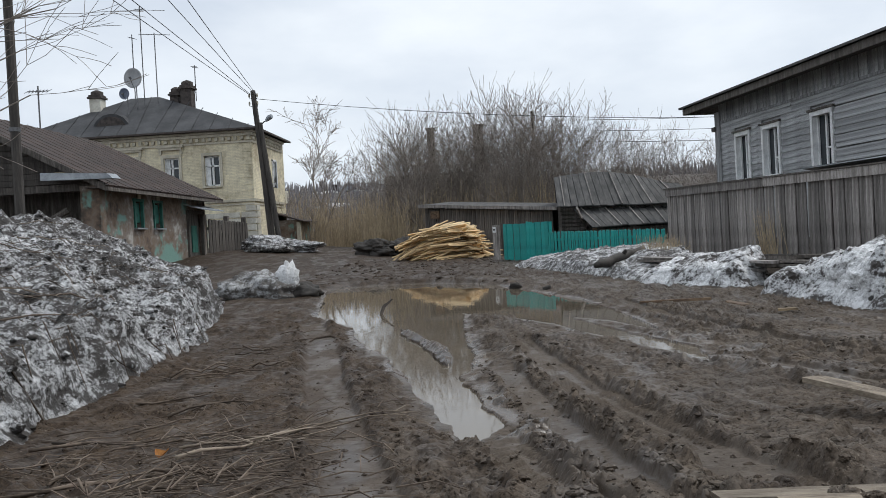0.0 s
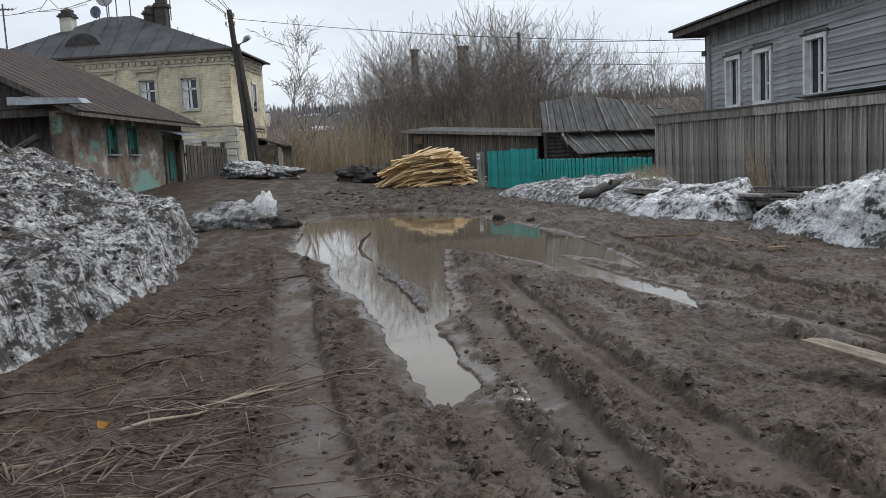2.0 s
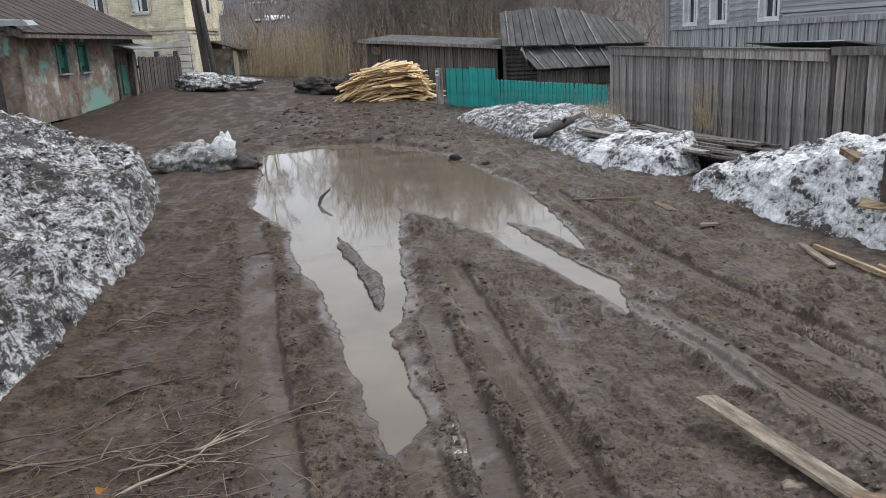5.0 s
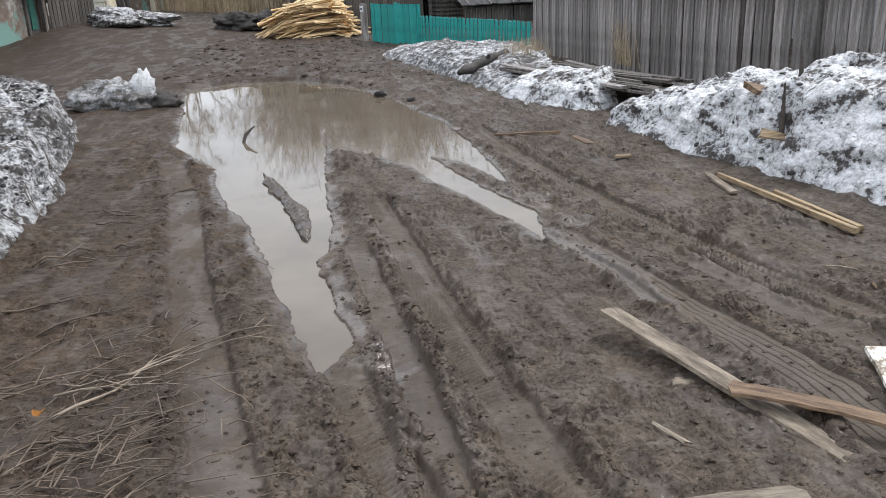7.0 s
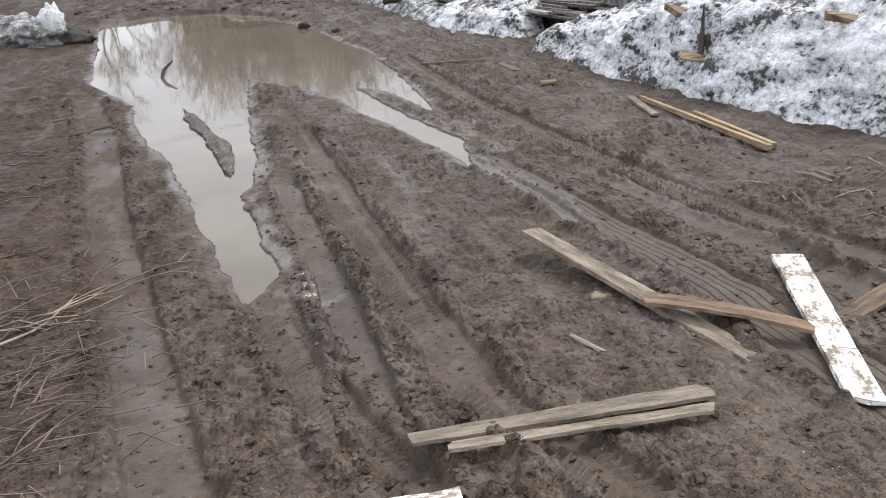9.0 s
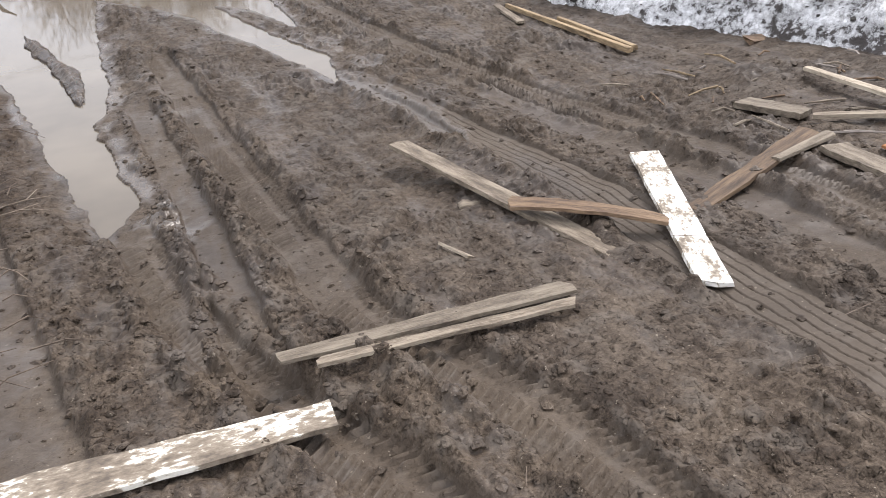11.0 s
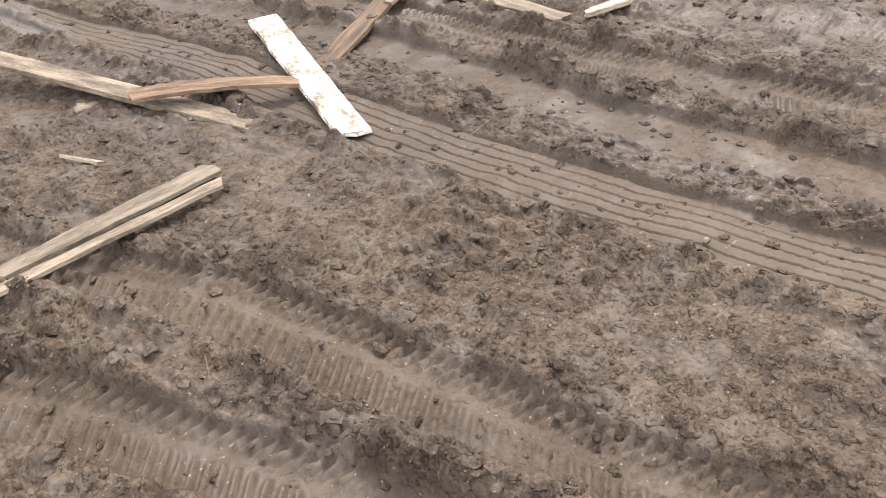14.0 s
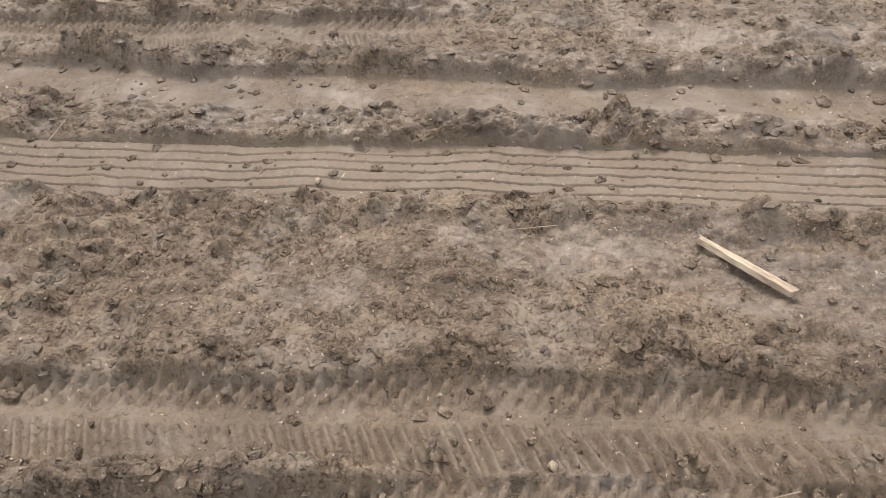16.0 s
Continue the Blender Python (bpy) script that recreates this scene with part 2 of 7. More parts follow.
def brick_material():
    m, n, l, b = mat_new("yellow_limewashed_brick")
    tc = n.new("ShaderNodeTexCoord")
    sep, comb = n.new("ShaderNodeSeparateXYZ"), n.new("ShaderNodeCombineXYZ")
    l.new(tc.outputs["Object"], sep.inputs["Vector"])
    add = n.new("ShaderNodeMath")
    l.new(sep.outputs["X"], add.inputs[0])
    l.new(sep.outputs["Y"], add.inputs[1])
    l.new(add.outputs["Value"], comb.inputs["X"])
    l.new(sep.outputs["Z"], comb.inputs["Y"])
    br = n.new("ShaderNodeTexBrick")
    br.inputs["Scale"].default_value = 1.0
    br.inputs["Brick Width"].default_value, br.inputs["Row Height"].default_value = 0.26, 0.077
    br.inputs["Mortar Size"].default_value = 0.006
    br.inputs["Color1"].default_value, br.inputs["Color2"].default_value = (0.66, 0.60, 0.44, 1), (0.74, 0.68, 0.51, 1)
    br.inputs["Mortar"].default_value = (0.50, 0.46, 0.36, 1)
    l.new(comb.outputs["Vector"], br.inputs["Vector"])
    v = coords(n, l)
    t, t2 = noise_node(n, l, v, 0.5, 5), noise_node(n, l, v, 3.0, 5, 0.65)
    d = ramp(n, [(0.33, (0.62, 0.58, 0.52)), (0.5, (0.95, 0.94, 0.92)), (0.66, (1.15, 1.14, 1.1))])
    l.new(mix(n, l, "OVERLAY", 0.8, t.outputs["Fac"], t2.outputs["Fac"]), d.inputs["Fac"])
    l.new(mix(n, l, "MULTIPLY", 1.0, br.outputs["Color"], d.outputs["Color"]), b.inputs["Base Color"])
    b.inputs["Roughness"].default_value = 0.9
    bump(n, l, b, (br.outputs["Fac"], t2.outputs["Fac"]), (-0.6, 0.4), (0.01, 0.01))
    return m


def plaster_material():
    m, n, l, b = mat_new("peeling_plaster")
    v = coords(n, l)
    big, mid = noise_node(n, l, v, 0.7, 5, 0.6), noise_node(n, l, v, 4, 6, 0.66)
    c = ramp(n, [(0.30, (0.060, 0.048, 0.040)), (0.44, (0.165, 0.118, 0.086)), (0.58, (0.21, 0.178, 0.152)), (0.70, (0.42, 0.40, 0.37))])
    l.new(mix(n, l, "OVERLAY", 0.8, big.outputs["Fac"], mid.outputs["Fac"]), c.inputs["Fac"])
    paint = noise_node(n, l, coords(n, l, (1, 0.55, 0.7)), 0.9, 5, 0.62)
    pr = ramp(n, [(0.56, (0, 0, 0)), (0.61, (1, 1, 1))])
    l.new(paint.outputs["Fac"], pr.inputs["Fac"])
    col = mix(n, l, "MIX", pr.outputs["Color"], c.outputs["Color"], (0.17, 0.30, 0.26))
    l.new(col, b.inputs["Base Color"])
    b.inputs["Roughness"].default_value = 0.9
    bump(n, l, b, (big.outputs["Fac"], mid.outputs["Fac"]), (0.6, 0.7), (0.05, 0.02))
    return m


def glass_material():
    m, n, l, b = mat_new("window_glass")
    b.inputs["Base Color"].default_value = (0.03, 0.035, 0.04, 1)
    b.inputs["Roughness"].default_value = 0.04
    return m


GREY = [(0.30, (0.055, 0.050, 0.045)), (0.5, (0.125, 0.115, 0.105)), (0.72, (0.22, 0.21, 0.195))]
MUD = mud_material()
WATER = water_material()
SNOW_L = snow_material("sooty_snow", 1.075, (0.024, 0.021, 0.019), (0.86, 0.865, 0.875), 0.6)
SNOW_R = snow_material("old_snow", 1.115, (0.022, 0.018, 0.016), (0.91, 0.915, 0.925), 0.35, 0.02, 0.6, 3.6)
SNOW_B = snow_material("grey_snow_lump", 1.09, (0.05, 0.045, 0.04), (0.62, 0.625, 0.63), 0.4)
ICE = snow_material("white_snow_lump", 0.9, (0.12, 0.11, 0.10), (0.84, 0.845, 0.85), 0.2)
SOIL = plain("black_soil", [(0.3, (0.016, 0.014, 0.012)), (0.7, (0.06, 0.052, 0.045))], 2.5, (0.6, 0.9), bump_d=0.02, vary=0)
WOOD = plain("weathered_grey_board", [(0.30, (0.085, 0.076, 0.070)), (0.5, (0.205, 0.188, 0.175)), (0.72, (0.35, 0.328, 0.31))], 5, (0.75, 0.95), stretch=(3, 3, 0.35), bump_d=0.004, vary=0.42)
WOOD_DARK = plain("dark_old_board", [(0.3, (0.038, 0.033, 0.029)), (0.5, (0.092, 0.080, 0.070)), (0.72, (0.17, 0.154, 0.138))], 5, (0.75, 0.95), stretch=(3, 3, 0.35), bump_d=0.004, vary=0.3)
SIDING = plain("grey_wall_board", [(0.30, (0.145, 0.145, 0.148)), (0.5, (0.31, 0.316, 0.322)), (0.72, (0.48, 0.488, 0.498))], 4, (0.75, 0.95), stretch=(0.5, 0.5, 5), bump_d=0.004, vary=0.22)
SIDING_V = plain("grey_upright_board", [(0.30, (0.145, 0.145, 0.145)), (0.5, (0.29, 0.294, 0.297)), (0.72, (0.45, 0.456, 0.462))], 4, (0.75, 0.95), stretch=(4, 4, 0.35), bump_d=0.004, vary=0.25)
TEAL = plain("teal_paint", [(0.3, (0.008, 0.20, 0.185)), (0.5, (0.012, 0.29, 0.265)), (0.75, (0.03, 0.35, 0.32))], 4, (0.45, 0.65), bump_d=0.001, vary=0.1)
SLAB = plain("fresh_sawn_wood", [(0.28, (0.36, 0.215, 0.10)), (0.5, (0.68, 0.49, 0.26)), (0.72, (0.82, 0.67, 0.42))], 6, (0.6, 0.85), stretch=(0.6, 3, 3), bump_d=0.003, vary=0.3)
LATH = plain("muddy_lath", [(0.30, (0.070, 0.053, 0.038)), (0.44, (0.135, 0.106, 0.076)), (0.56, (0.21, 0.172, 0.128)), (0.80, (0.32, 0.272, 0.205))], 5, (0.6, 0.9), stretch=(0.8, 5.5, 3), bump_d=0.006, vary=0.2)
LATH_Y = plain("yellow_pole_wood", [(0.34, (0.085, 0.058, 0.033)), (0.5, (0.21, 0.15, 0.085)), (0.72, (0.38, 0.28, 0.16))], 5, (0.6, 0.9), stretch=(0.4, 4, 3), bump_d=0.003, vary=0.2)
BARKY = plain("brown_split_wood", [(0.32, (0.052, 0.031, 0.019)), (0.5, (0.130, 0.082, 0.048)), (0.72, (0.235, 0.160, 0.096))], 6, (0.6, 0.9), stretch=(0.4, 4, 3), bump_d=0.005, vary=0.2)
WHITE_BOARD = plain("flaking_white_board", [(0.30, (0.085, 0.066, 0.048)), (0.42, (0.17, 0.135, 0.10)), (0.53, (0.27, 0.225, 0.17)), (0.57, (0.62, 0.59, 0.51)), (0.8, (0.78, 0.76, 0.69))], 6, (0.5, 0.85), stretch=(0.6, 1.3, 1), bump_d=0.005, vary=0)
WHITE_CLEAN = plain("white_painted_board", [(0.30, (0.12, 0.095, 0.07)), (0.42, (0.26, 0.215, 0.165)), (0.475, (0.50, 0.46, 0.38)), (0.53, (0.78, 0.76, 0.70)), (0.8, (0.84, 0.83, 0.79))], 9, (0.5, 0.8), stretch=(0.8, 1.3, 1), bump_d=0.004, vary=0)
LATH_PALE = plain("pale_splintered_wood", [(0.30, (0.17, 0.135, 0.10)), (0.46, (0.34, 0.285, 0.215)), (0.72, (0.52, 0.45, 0.35))], 6, (0.6, 0.9), stretch=(0.5, 5, 3), bump_d=0.004, vary=0.15)
ORANGE = plain("orange_inner_bark", [(0.3, (0.14, 0.055, 0.022)), (0.5, (0.34, 0.145, 0.055)), (0.72, (0.50, 0.25, 0.11))], 6, (0.6, 0.9), stretch=(0.5, 4, 3), bump_d=0.004, vary=0.15)
BARK = plain("twig_bark", [(0.3, (0.16, 0.135, 0.116)), (0.7, (0.33, 0.29, 0.255))], 3, (0.8, 0.95), bump_d=0, vary=0.25)
LEAF = plain("orange_leaf", [(0.3, (0.30, 0.10, 0.02)), (0.7, (0.55, 0.24, 0.05))], 20, (0.5, 0.8), bump_d=0.002, vary=0)
TWIG = plain("brown_twig", [(0.3, (0.060, 0.044, 0.033)), (0.7, (0.17, 0.13, 0.098))], 5, (0.75, 0.95), bump_d=0, vary=0.25)
TWIG_PALE = plain("pale_dry_twig", [(0.3, (0.13, 0.10, 0.075)), (0.7, (0.30, 0.245, 0.19))], 5, (0.75, 0.95), bump_d=0, vary=0.25)
BARK_DARK = plain("dark_bark", [(0.3, (0.030, 0.025, 0.021)), (0.7, (0.10, 0.082, 0.068))], 5, (0.8, 0.95), bump_d=0.004, vary=0.25)
BRUSH = plain("dry_brush", [(0.3, (0.27, 0.215, 0.145)), (0.7, (0.48, 0.385, 0.26))], 3, (0.85, 0.95), bump_d=0, vary=0.3, per_island=True)
FELT = plain("dark_roofing", [(0.3, (0.030, 0.029, 0.029)), (0.5, (0.060, 0.059, 0.058)), (0.74, (0.105, 0.10, 0.095))], 2.2, (0.7, 0.95), stretch=(2.5, 0.6, 0.6), bump_d=0.008, vary=0.18)
RUST = plain("rusty_roof_sheet", [(0.3, (0.016, 0.009, 0.007)), (0.5, (0.032, 0.017, 0.012)), (0.74, (0.060, 0.036, 0.027))], 2, (0.6, 0.9), metal=0.1, bump_d=0.004, vary=0.15)
SHEET = plain("grey_roof_sheet", [(0.3, (0.026, 0.027, 0.029)), (0.5, (0.044, 0.045, 0.048)), (0.74, (0.072, 0.073, 0.076))], 1.2, (0.6, 0.85), metal=0.0, bump_d=0.003, vary=0.05)
ZINC = plain("pale_zinc", [(0.3, (0.22, 0.24, 0.26)), (0.7, (0.40, 0.43, 0.46))], 2, (0.4, 0.6), metal=0.3, bump_d=0.002, vary=0.05)
WHITE = plain("white_window_paint", [(0.3, (0.60, 0.61, 0.61)), (0.6, (0.80, 0.81, 0.81))], 6, (0.35, 0.55), bump_d=0.001, vary=0.03)
CORNICE = plain("cream_limewash", [(0.3, (0.36, 0.33, 0.26)), (0.6, (0.56, 0.52, 0.42))], 2, (0.8, 0.95), bump_d=0.004, vary=0.08)
QUOIN = plain("pale_corner_stone", [(0.3, (0.40, 0.38, 0.32)), (0.65, (0.62, 0.60, 0.53))], 2, (0.8, 0.95), bump_d=0.008, vary=0.12)
SOOT = plain("sooty_brick", [(0.3, (0.03, 0.026, 0.024)), (0.7, (0.10, 0.082, 0.074))], 4, (0.8, 0.95), bump_d=0.01, vary=0.1)
GREEN = plain("faded_green_paint", [(0.3, (0.015, 0.075, 0.06)), (0.6, (0.035, 0.16, 0.125))], 4, (0.5, 0.8), bump_d=0.002, vary=0.1)
METAL = plain("dull_metal", [(0.3, (0.09, 0.09, 0.095)), (0.7, (0.18, 0.18, 0.185))], 6, (0.4, 0.6), metal=0.7, bump_d=0, vary=0)
DISH = plain("pale_grey_dish", [(0.3, (0.30, 0.31, 0.32)), (0.7, (0.42, 0.43, 0.44))], 3, (0.4, 0.6), bump_d=0, vary=0)
DISH_B = plain("blue_grey_dish", [(0.3, (0.10, 0.12, 0.17)), (0.7, (0.15, 0.17, 0.23))], 3, (0.4, 0.6), bump_d=0, vary=0)
POLE_MAT = plain("tarred_pole", [(0.3, (0.022, 0.019, 0.017)), (0.7, (0.075, 0.066, 0.058))], 3, (0.7, 0.95), stretch=(4, 4, 0.4), bump_d=0.006, vary=0.1)
WIRE = plain("black_cable", [(0.3, (0.03, 0.03, 0.033)), (0.7, (0.05, 0.05, 0.055))], 3, (0.5, 0.7), bump_d=0, vary=0)
BRICK = brick_material()
PLASTER = plaster_material()
GLASS = glass_material()
# bark paled and greyed: the haze of distance is put into its colour
HAZY_WOOD = plain("hazed_bare_wood", [(0.3, (0.16, 0.15, 0.155)), (0.7, (0.28, 0.265, 0.27))], 0.5, (0.9, 1.0), bump_d=0, vary=0.2, per_island=True)


# ---------------------------------------------------------------- mesh helpers
class Shape:
    """Gathers vertices and faces for one mesh."""

    def __init__(self):
        self.v, self.f = [], []

    def box(self, c, s, rz=0.0, rx=0.0, ry=0.0, jitter=0.0):
        m = Matrix.Translation(c) @ Euler((rx, ry, rz)).to_matrix().to_4x4()
        k = len(self.v)
        for x, y, z in ((-1, -1, -1), (1, -1, -1), (1, 1, -1), (-1, 1, -1), (-1, -1, 1), (1, -1, 1), (1, 1, 1), (-1, 1, 1)):
            p = m @ Vector((x * s[0] / 2, y * s[1] / 2, z * s[2] / 2))
            if jitter:
                p += Vector([random.uniform(-jitter, jitter) for _ in range(3)])
            self.v.append(tuple(p))
        self.f += [tuple(k + i for i in q) for q in ((0, 3, 2, 1), (4, 5, 6, 7), (0, 1, 5, 4), (1, 2, 6, 5), (2, 3, 7, 6), (3, 0, 4, 7))]
        return self

    def tube(self, pts, radii, sides=5, cap=True):
        k, n = len(self.v), len(pts)
        pts = [Vector(p) for p in pts]
        for i, p in enumerate(pts):
            d = (pts[min(i + 1, n - 1)] - pts[max(i - 1, 0)]).normalized()
            a = d.orthogonal().normalized()
            b = d.cross(a)
            r = radii[i] if isinstance(radii, (list, tuple)) else radii
            for j in range(sides):
                t = 2 * math.pi * j / sides
                self.v.append(tuple(p + a * (r * math.cos(t)) + b * (r * math.sin(t))))
        for i in range(n - 1):
            for j in range(sides):
                j2 = (j + 1) % sides
                self.f.append((k + i * sides + j, k + i * sides + j2, k + (i + 1) * sides + j2, k + (i + 1) * sides + j))
        if cap:
            self.f.append(tuple(k + j for j in reversed(range(sides))))
            self.f.append(tuple(k + (n - 1) * sides + j for j in range(sides)))
        return self

    def prism(self, outline, thick):
        """A plate: the outline (3D points in order) and a copy of it moved by the vector thick."""
        k, n, t = len(self.v), len(outline), Vector(thick)
        self.v += [tuple(p) for p in outline] + [tuple(Vector(p) + t) for p in outline]
        self.f.append(tuple(reversed(range(k, k + n))))
        self.f.append(tuple(range(k + n, k + 2 * n)))
        for i in range(n):
            j = (i + 1) % n
            self.f.append((k + i, k + j, k + n + j, k + n + i))
        return self

    def mesh(self, name, material, smooth=False):
        me = bpy.data.meshes.new(name)
        me.from_pydata(self.v, [], self.f)
        me.materials.append(material)
        if smooth:
            me.polygons.foreach_set("use_smooth", [True] * len(me.polygons))
        me.update()
        return me


def fix_normals(me):
    bm = bmesh.new()
    bm.from_mesh(me)
    bmesh.ops.recalc_face_normals(bm, faces=bm.faces)
    bm.to_mesh(me)
    bm.free()
    return me


def thing(name, base, label, category, group="", kind=""):
    ob = new(name)
    ob.empty_display_size = 0.2
    ob.location = base
    return tagged(ob, label, category, group, kind)


def under(ob, parent):
    """Hangs ob, built in world coordinates, under parent."""
    ob.parent = parent
    ob.matrix_parent_inverse = Matrix.Translation(-parent.location) if parent.data is None else Matrix()
    return ob


def part(name, shape, material, parent, label="", smooth=False, pose_m=None):
    me = shape if isinstance(shape, bpy.types.Mesh) else fix_normals(shape.mesh(name, material, smooth))
    ob = new(name, me)
    if pose_m is not None:
        ob.matrix_basis = pose_m
    under(ob, parent)
    return tagged(ob, label) if label else ob


def single(name, shape, material, label, category, group="", kind="", smooth=False):
    me = shape if isinstance(shape, bpy.types.Mesh) else fix_normals(shape.mesh(name, material, smooth))
    return tagged(new(name, me), label, category, group, kind)


# ---------------------------------------------------------------- ground shape
def hash2(ix, iy, seed):
    h = (ix.astype(np.int64) * 374761393 + iy.astype(np.int64) * 668265263 + seed * 974634777) & 0xFFFFFFFF
    h = ((h ^ (h >> 13)) * 1274126177) & 0xFFFFFFFF
    return ((h ^ (h >> 16)) & 0xFFFF) / 65535.0


def vnoise(x, y, seed=0):
    ix, iy = np.floor(x), np.floor(y)
    fx, fy = x - ix, y - iy
    fx, fy = fx * fx * (3 - 2 * fx), fy * fy * (3 - 2 * fy)
    a, b = hash2(ix, iy, seed), hash2(ix + 1, iy, seed)
    c, d = hash2(ix, iy + 1, seed), hash2(ix + 1, iy + 1, seed)
    return (a + (b - a) * fx) * (1 - fy) + (c + (d - c) * fx) * fy - 0.5


def fbm(x, y, freq, octaves=4, gain=0.5, seed=0):
    s, amp = 0.0, 1.0
    for o in range(octaves):
        s = s + amp * vnoise(x * freq + 17.3 * o, y * freq - 9.1 * o, seed + o)
        freq, amp = freq * 2.03, amp * gain
    return s


def step(a, b, v):
    u = np.clip((v - a) / (b - a), 0, 1)
    return u * u * (3 - 2 * u)


def lay(x, y):
    """The lie of the land without mud relief."""
    foot = 4.5 + 1.5 * step(0.0, 1.1, x)
    z = 0.47 * np.clip(1 - (np.clip(y, -1, 9) - 0.3) / (foot - 0.3), 0, 2)
    z = z + 0.04 * np.clip(x - 1.5, 0, 4.5) * (1 - step(6, 10, y))
    z = z + 0.012 * np.clip(y - 14, 0, 26)
    z = z + 0.09 * np.clip(-3 - x, 0, 9) * step(16, 34, y)
    z = z + 0.07 * np.clip(x - 1, 0, 5) * step(8, 20, y)
    z = z - 1.2 * step(44, 75, y)
    return z + 14.0 * step(80, 215, y) + 7.0 * step(235, 420, y)


def near_path(x, y, pts):
    """Distance from a polyline, signed to its right, and the length run along it."""
    best = np.full(x.shape, 1e9)
    side, run = np.zeros(x.shape), np.zeros(x.shape)
    total = 0.0
    for (ax, ay), (bx, by) in zip(pts[:-1], pts[1:]):
        dx, dy = bx - ax, by - ay
        length = math.hypot(dx, dy)
        t = np.clip(((x - ax) * dx + (y - ay) * dy) / length**2, 0, 1)
        px, py = x - ax - t * dx, y - ay - t * dy
        d = np.hypot(px, py)
        closer = d < best
        best = np.where(closer, d, best)
        side = np.where(closer, np.sign(px * dy - py * dx), side)
        run = np.where(closer, total + t * length, run)
        total += length
    return best * side, run


def inside(x, y, poly):
    """Signed distance from a closed outline: negative inside it."""
    d, _ = near_path(x, y, poly + poly[:1])
    odd = np.zeros(x.shape, bool)
    for (ax, ay), (bx, by) in zip(poly, poly[1:] + poly[:1]):
        if ay != by:
            cross = ((ay > y) != (by > y)) & (x < (bx - ax) * (y - ay) / (by - ay) + ax)
            odd ^= cross
    return np.where(odd, -np.abs(d), np.abs(d))


PUDDLE = [(-3.9, 18.6), (-3.45, 16.4), (-3.09, 14.47), (-2.6, 11.8), (-2.1, 10.8), (-1.77, 10.13), (-1.55, 9.07), (-1.24, 8.07), (-0.99, 7.52), (-0.76, 6.64),
          (-0.6, 5.93), (-0.43, 5.34), (-0.27, 4.76), (-0.13, 4.25), (-0.02, 4.55), (0.07, 4.66), (-0.03, 5.1), (-0.15, 5.67), (-0.27, 6.3), (-0.17, 6.6), (-0.18, 7.3),
          (-0.28, 8.4), (-0.35, 9.5), (-0.44, 11.3), (-0.05, 10.75), (0.32, 10.2), (0.66, 9.6), (0.87, 8.86), (1.12, 8.17), (1.33, 7.58), (1.5, 6.97), (1.67, 6.45),
          (1.76, 7.35), (1.42, 8.3), (1.13, 9.35), (0.95, 10.1), (1.28, 9.7), (1.52, 9.0), (1.68, 8.5), (1.66, 9.3), (1.55, 10.8), (1.34, 12.6), (1.1, 13.4), (0.65, 15.2), (0.1, 17.0), (-0.5, 18.2), (-1.55, 19.2), (-2.8, 19.3)]
SPIT = [(-1.12, 9.75), (-0.94, 9.4), (-0.68, 8.5), (-0.44, 7.9), (-0.38, 7.4), (-0.39, 6.85), (-0.53, 7.42), (-0.76, 8.28), (-1.05, 9.2)]
# wet mud on the water's margin and in hollows: centre line, half width, how wet
WET = [([(-0.17, 6.2), (-0.05, 5.55), (0.1, 4.8), (0.25, 4.1)], 0.10, 1.0), ([(1.7, 6.7), (1.95, 5.6), (2.1, 4.6)], 0.12, 0.8), ([(1.78, 7.9), (2.05, 6.6)], 0.08, 0.8),
       ([(-1.95, 9.0), (-1.4, 6.8), (-0.95, 5.1), (-0.6, 3.7), (-0.2, 2.2)], 0.08, 0.45), ([(0.2, 7.2), (0.33, 6.2)], 0.08, 0.5), ([(0.9, 6.9), (1.1, 5.8)], 0.08, 0.5)]
# wheel ruts: centre line, half width, depth, kind of tread
def flowing(pts, n=6):
    """A smooth line through the points."""
    p = [Vector(q) for q in pts]
    p = [2 * p[0] - p[1]] + p + [2 * p[-1] - p[-2]]
    out = []
    for a, b, c, d in zip(p[:-3], p[1:-2], p[2:-1], p[3:]):
        for k in range(n):
            t = k / n
            q = 0.5 * (2 * b + (c - a) * t + (2 * a - 5 * b + 4 * c - d) * t * t + (3 * b - a - 3 * c + d) * t**3)
            out.append((q.x, q.y))
    return out + [tuple(p[-2])]


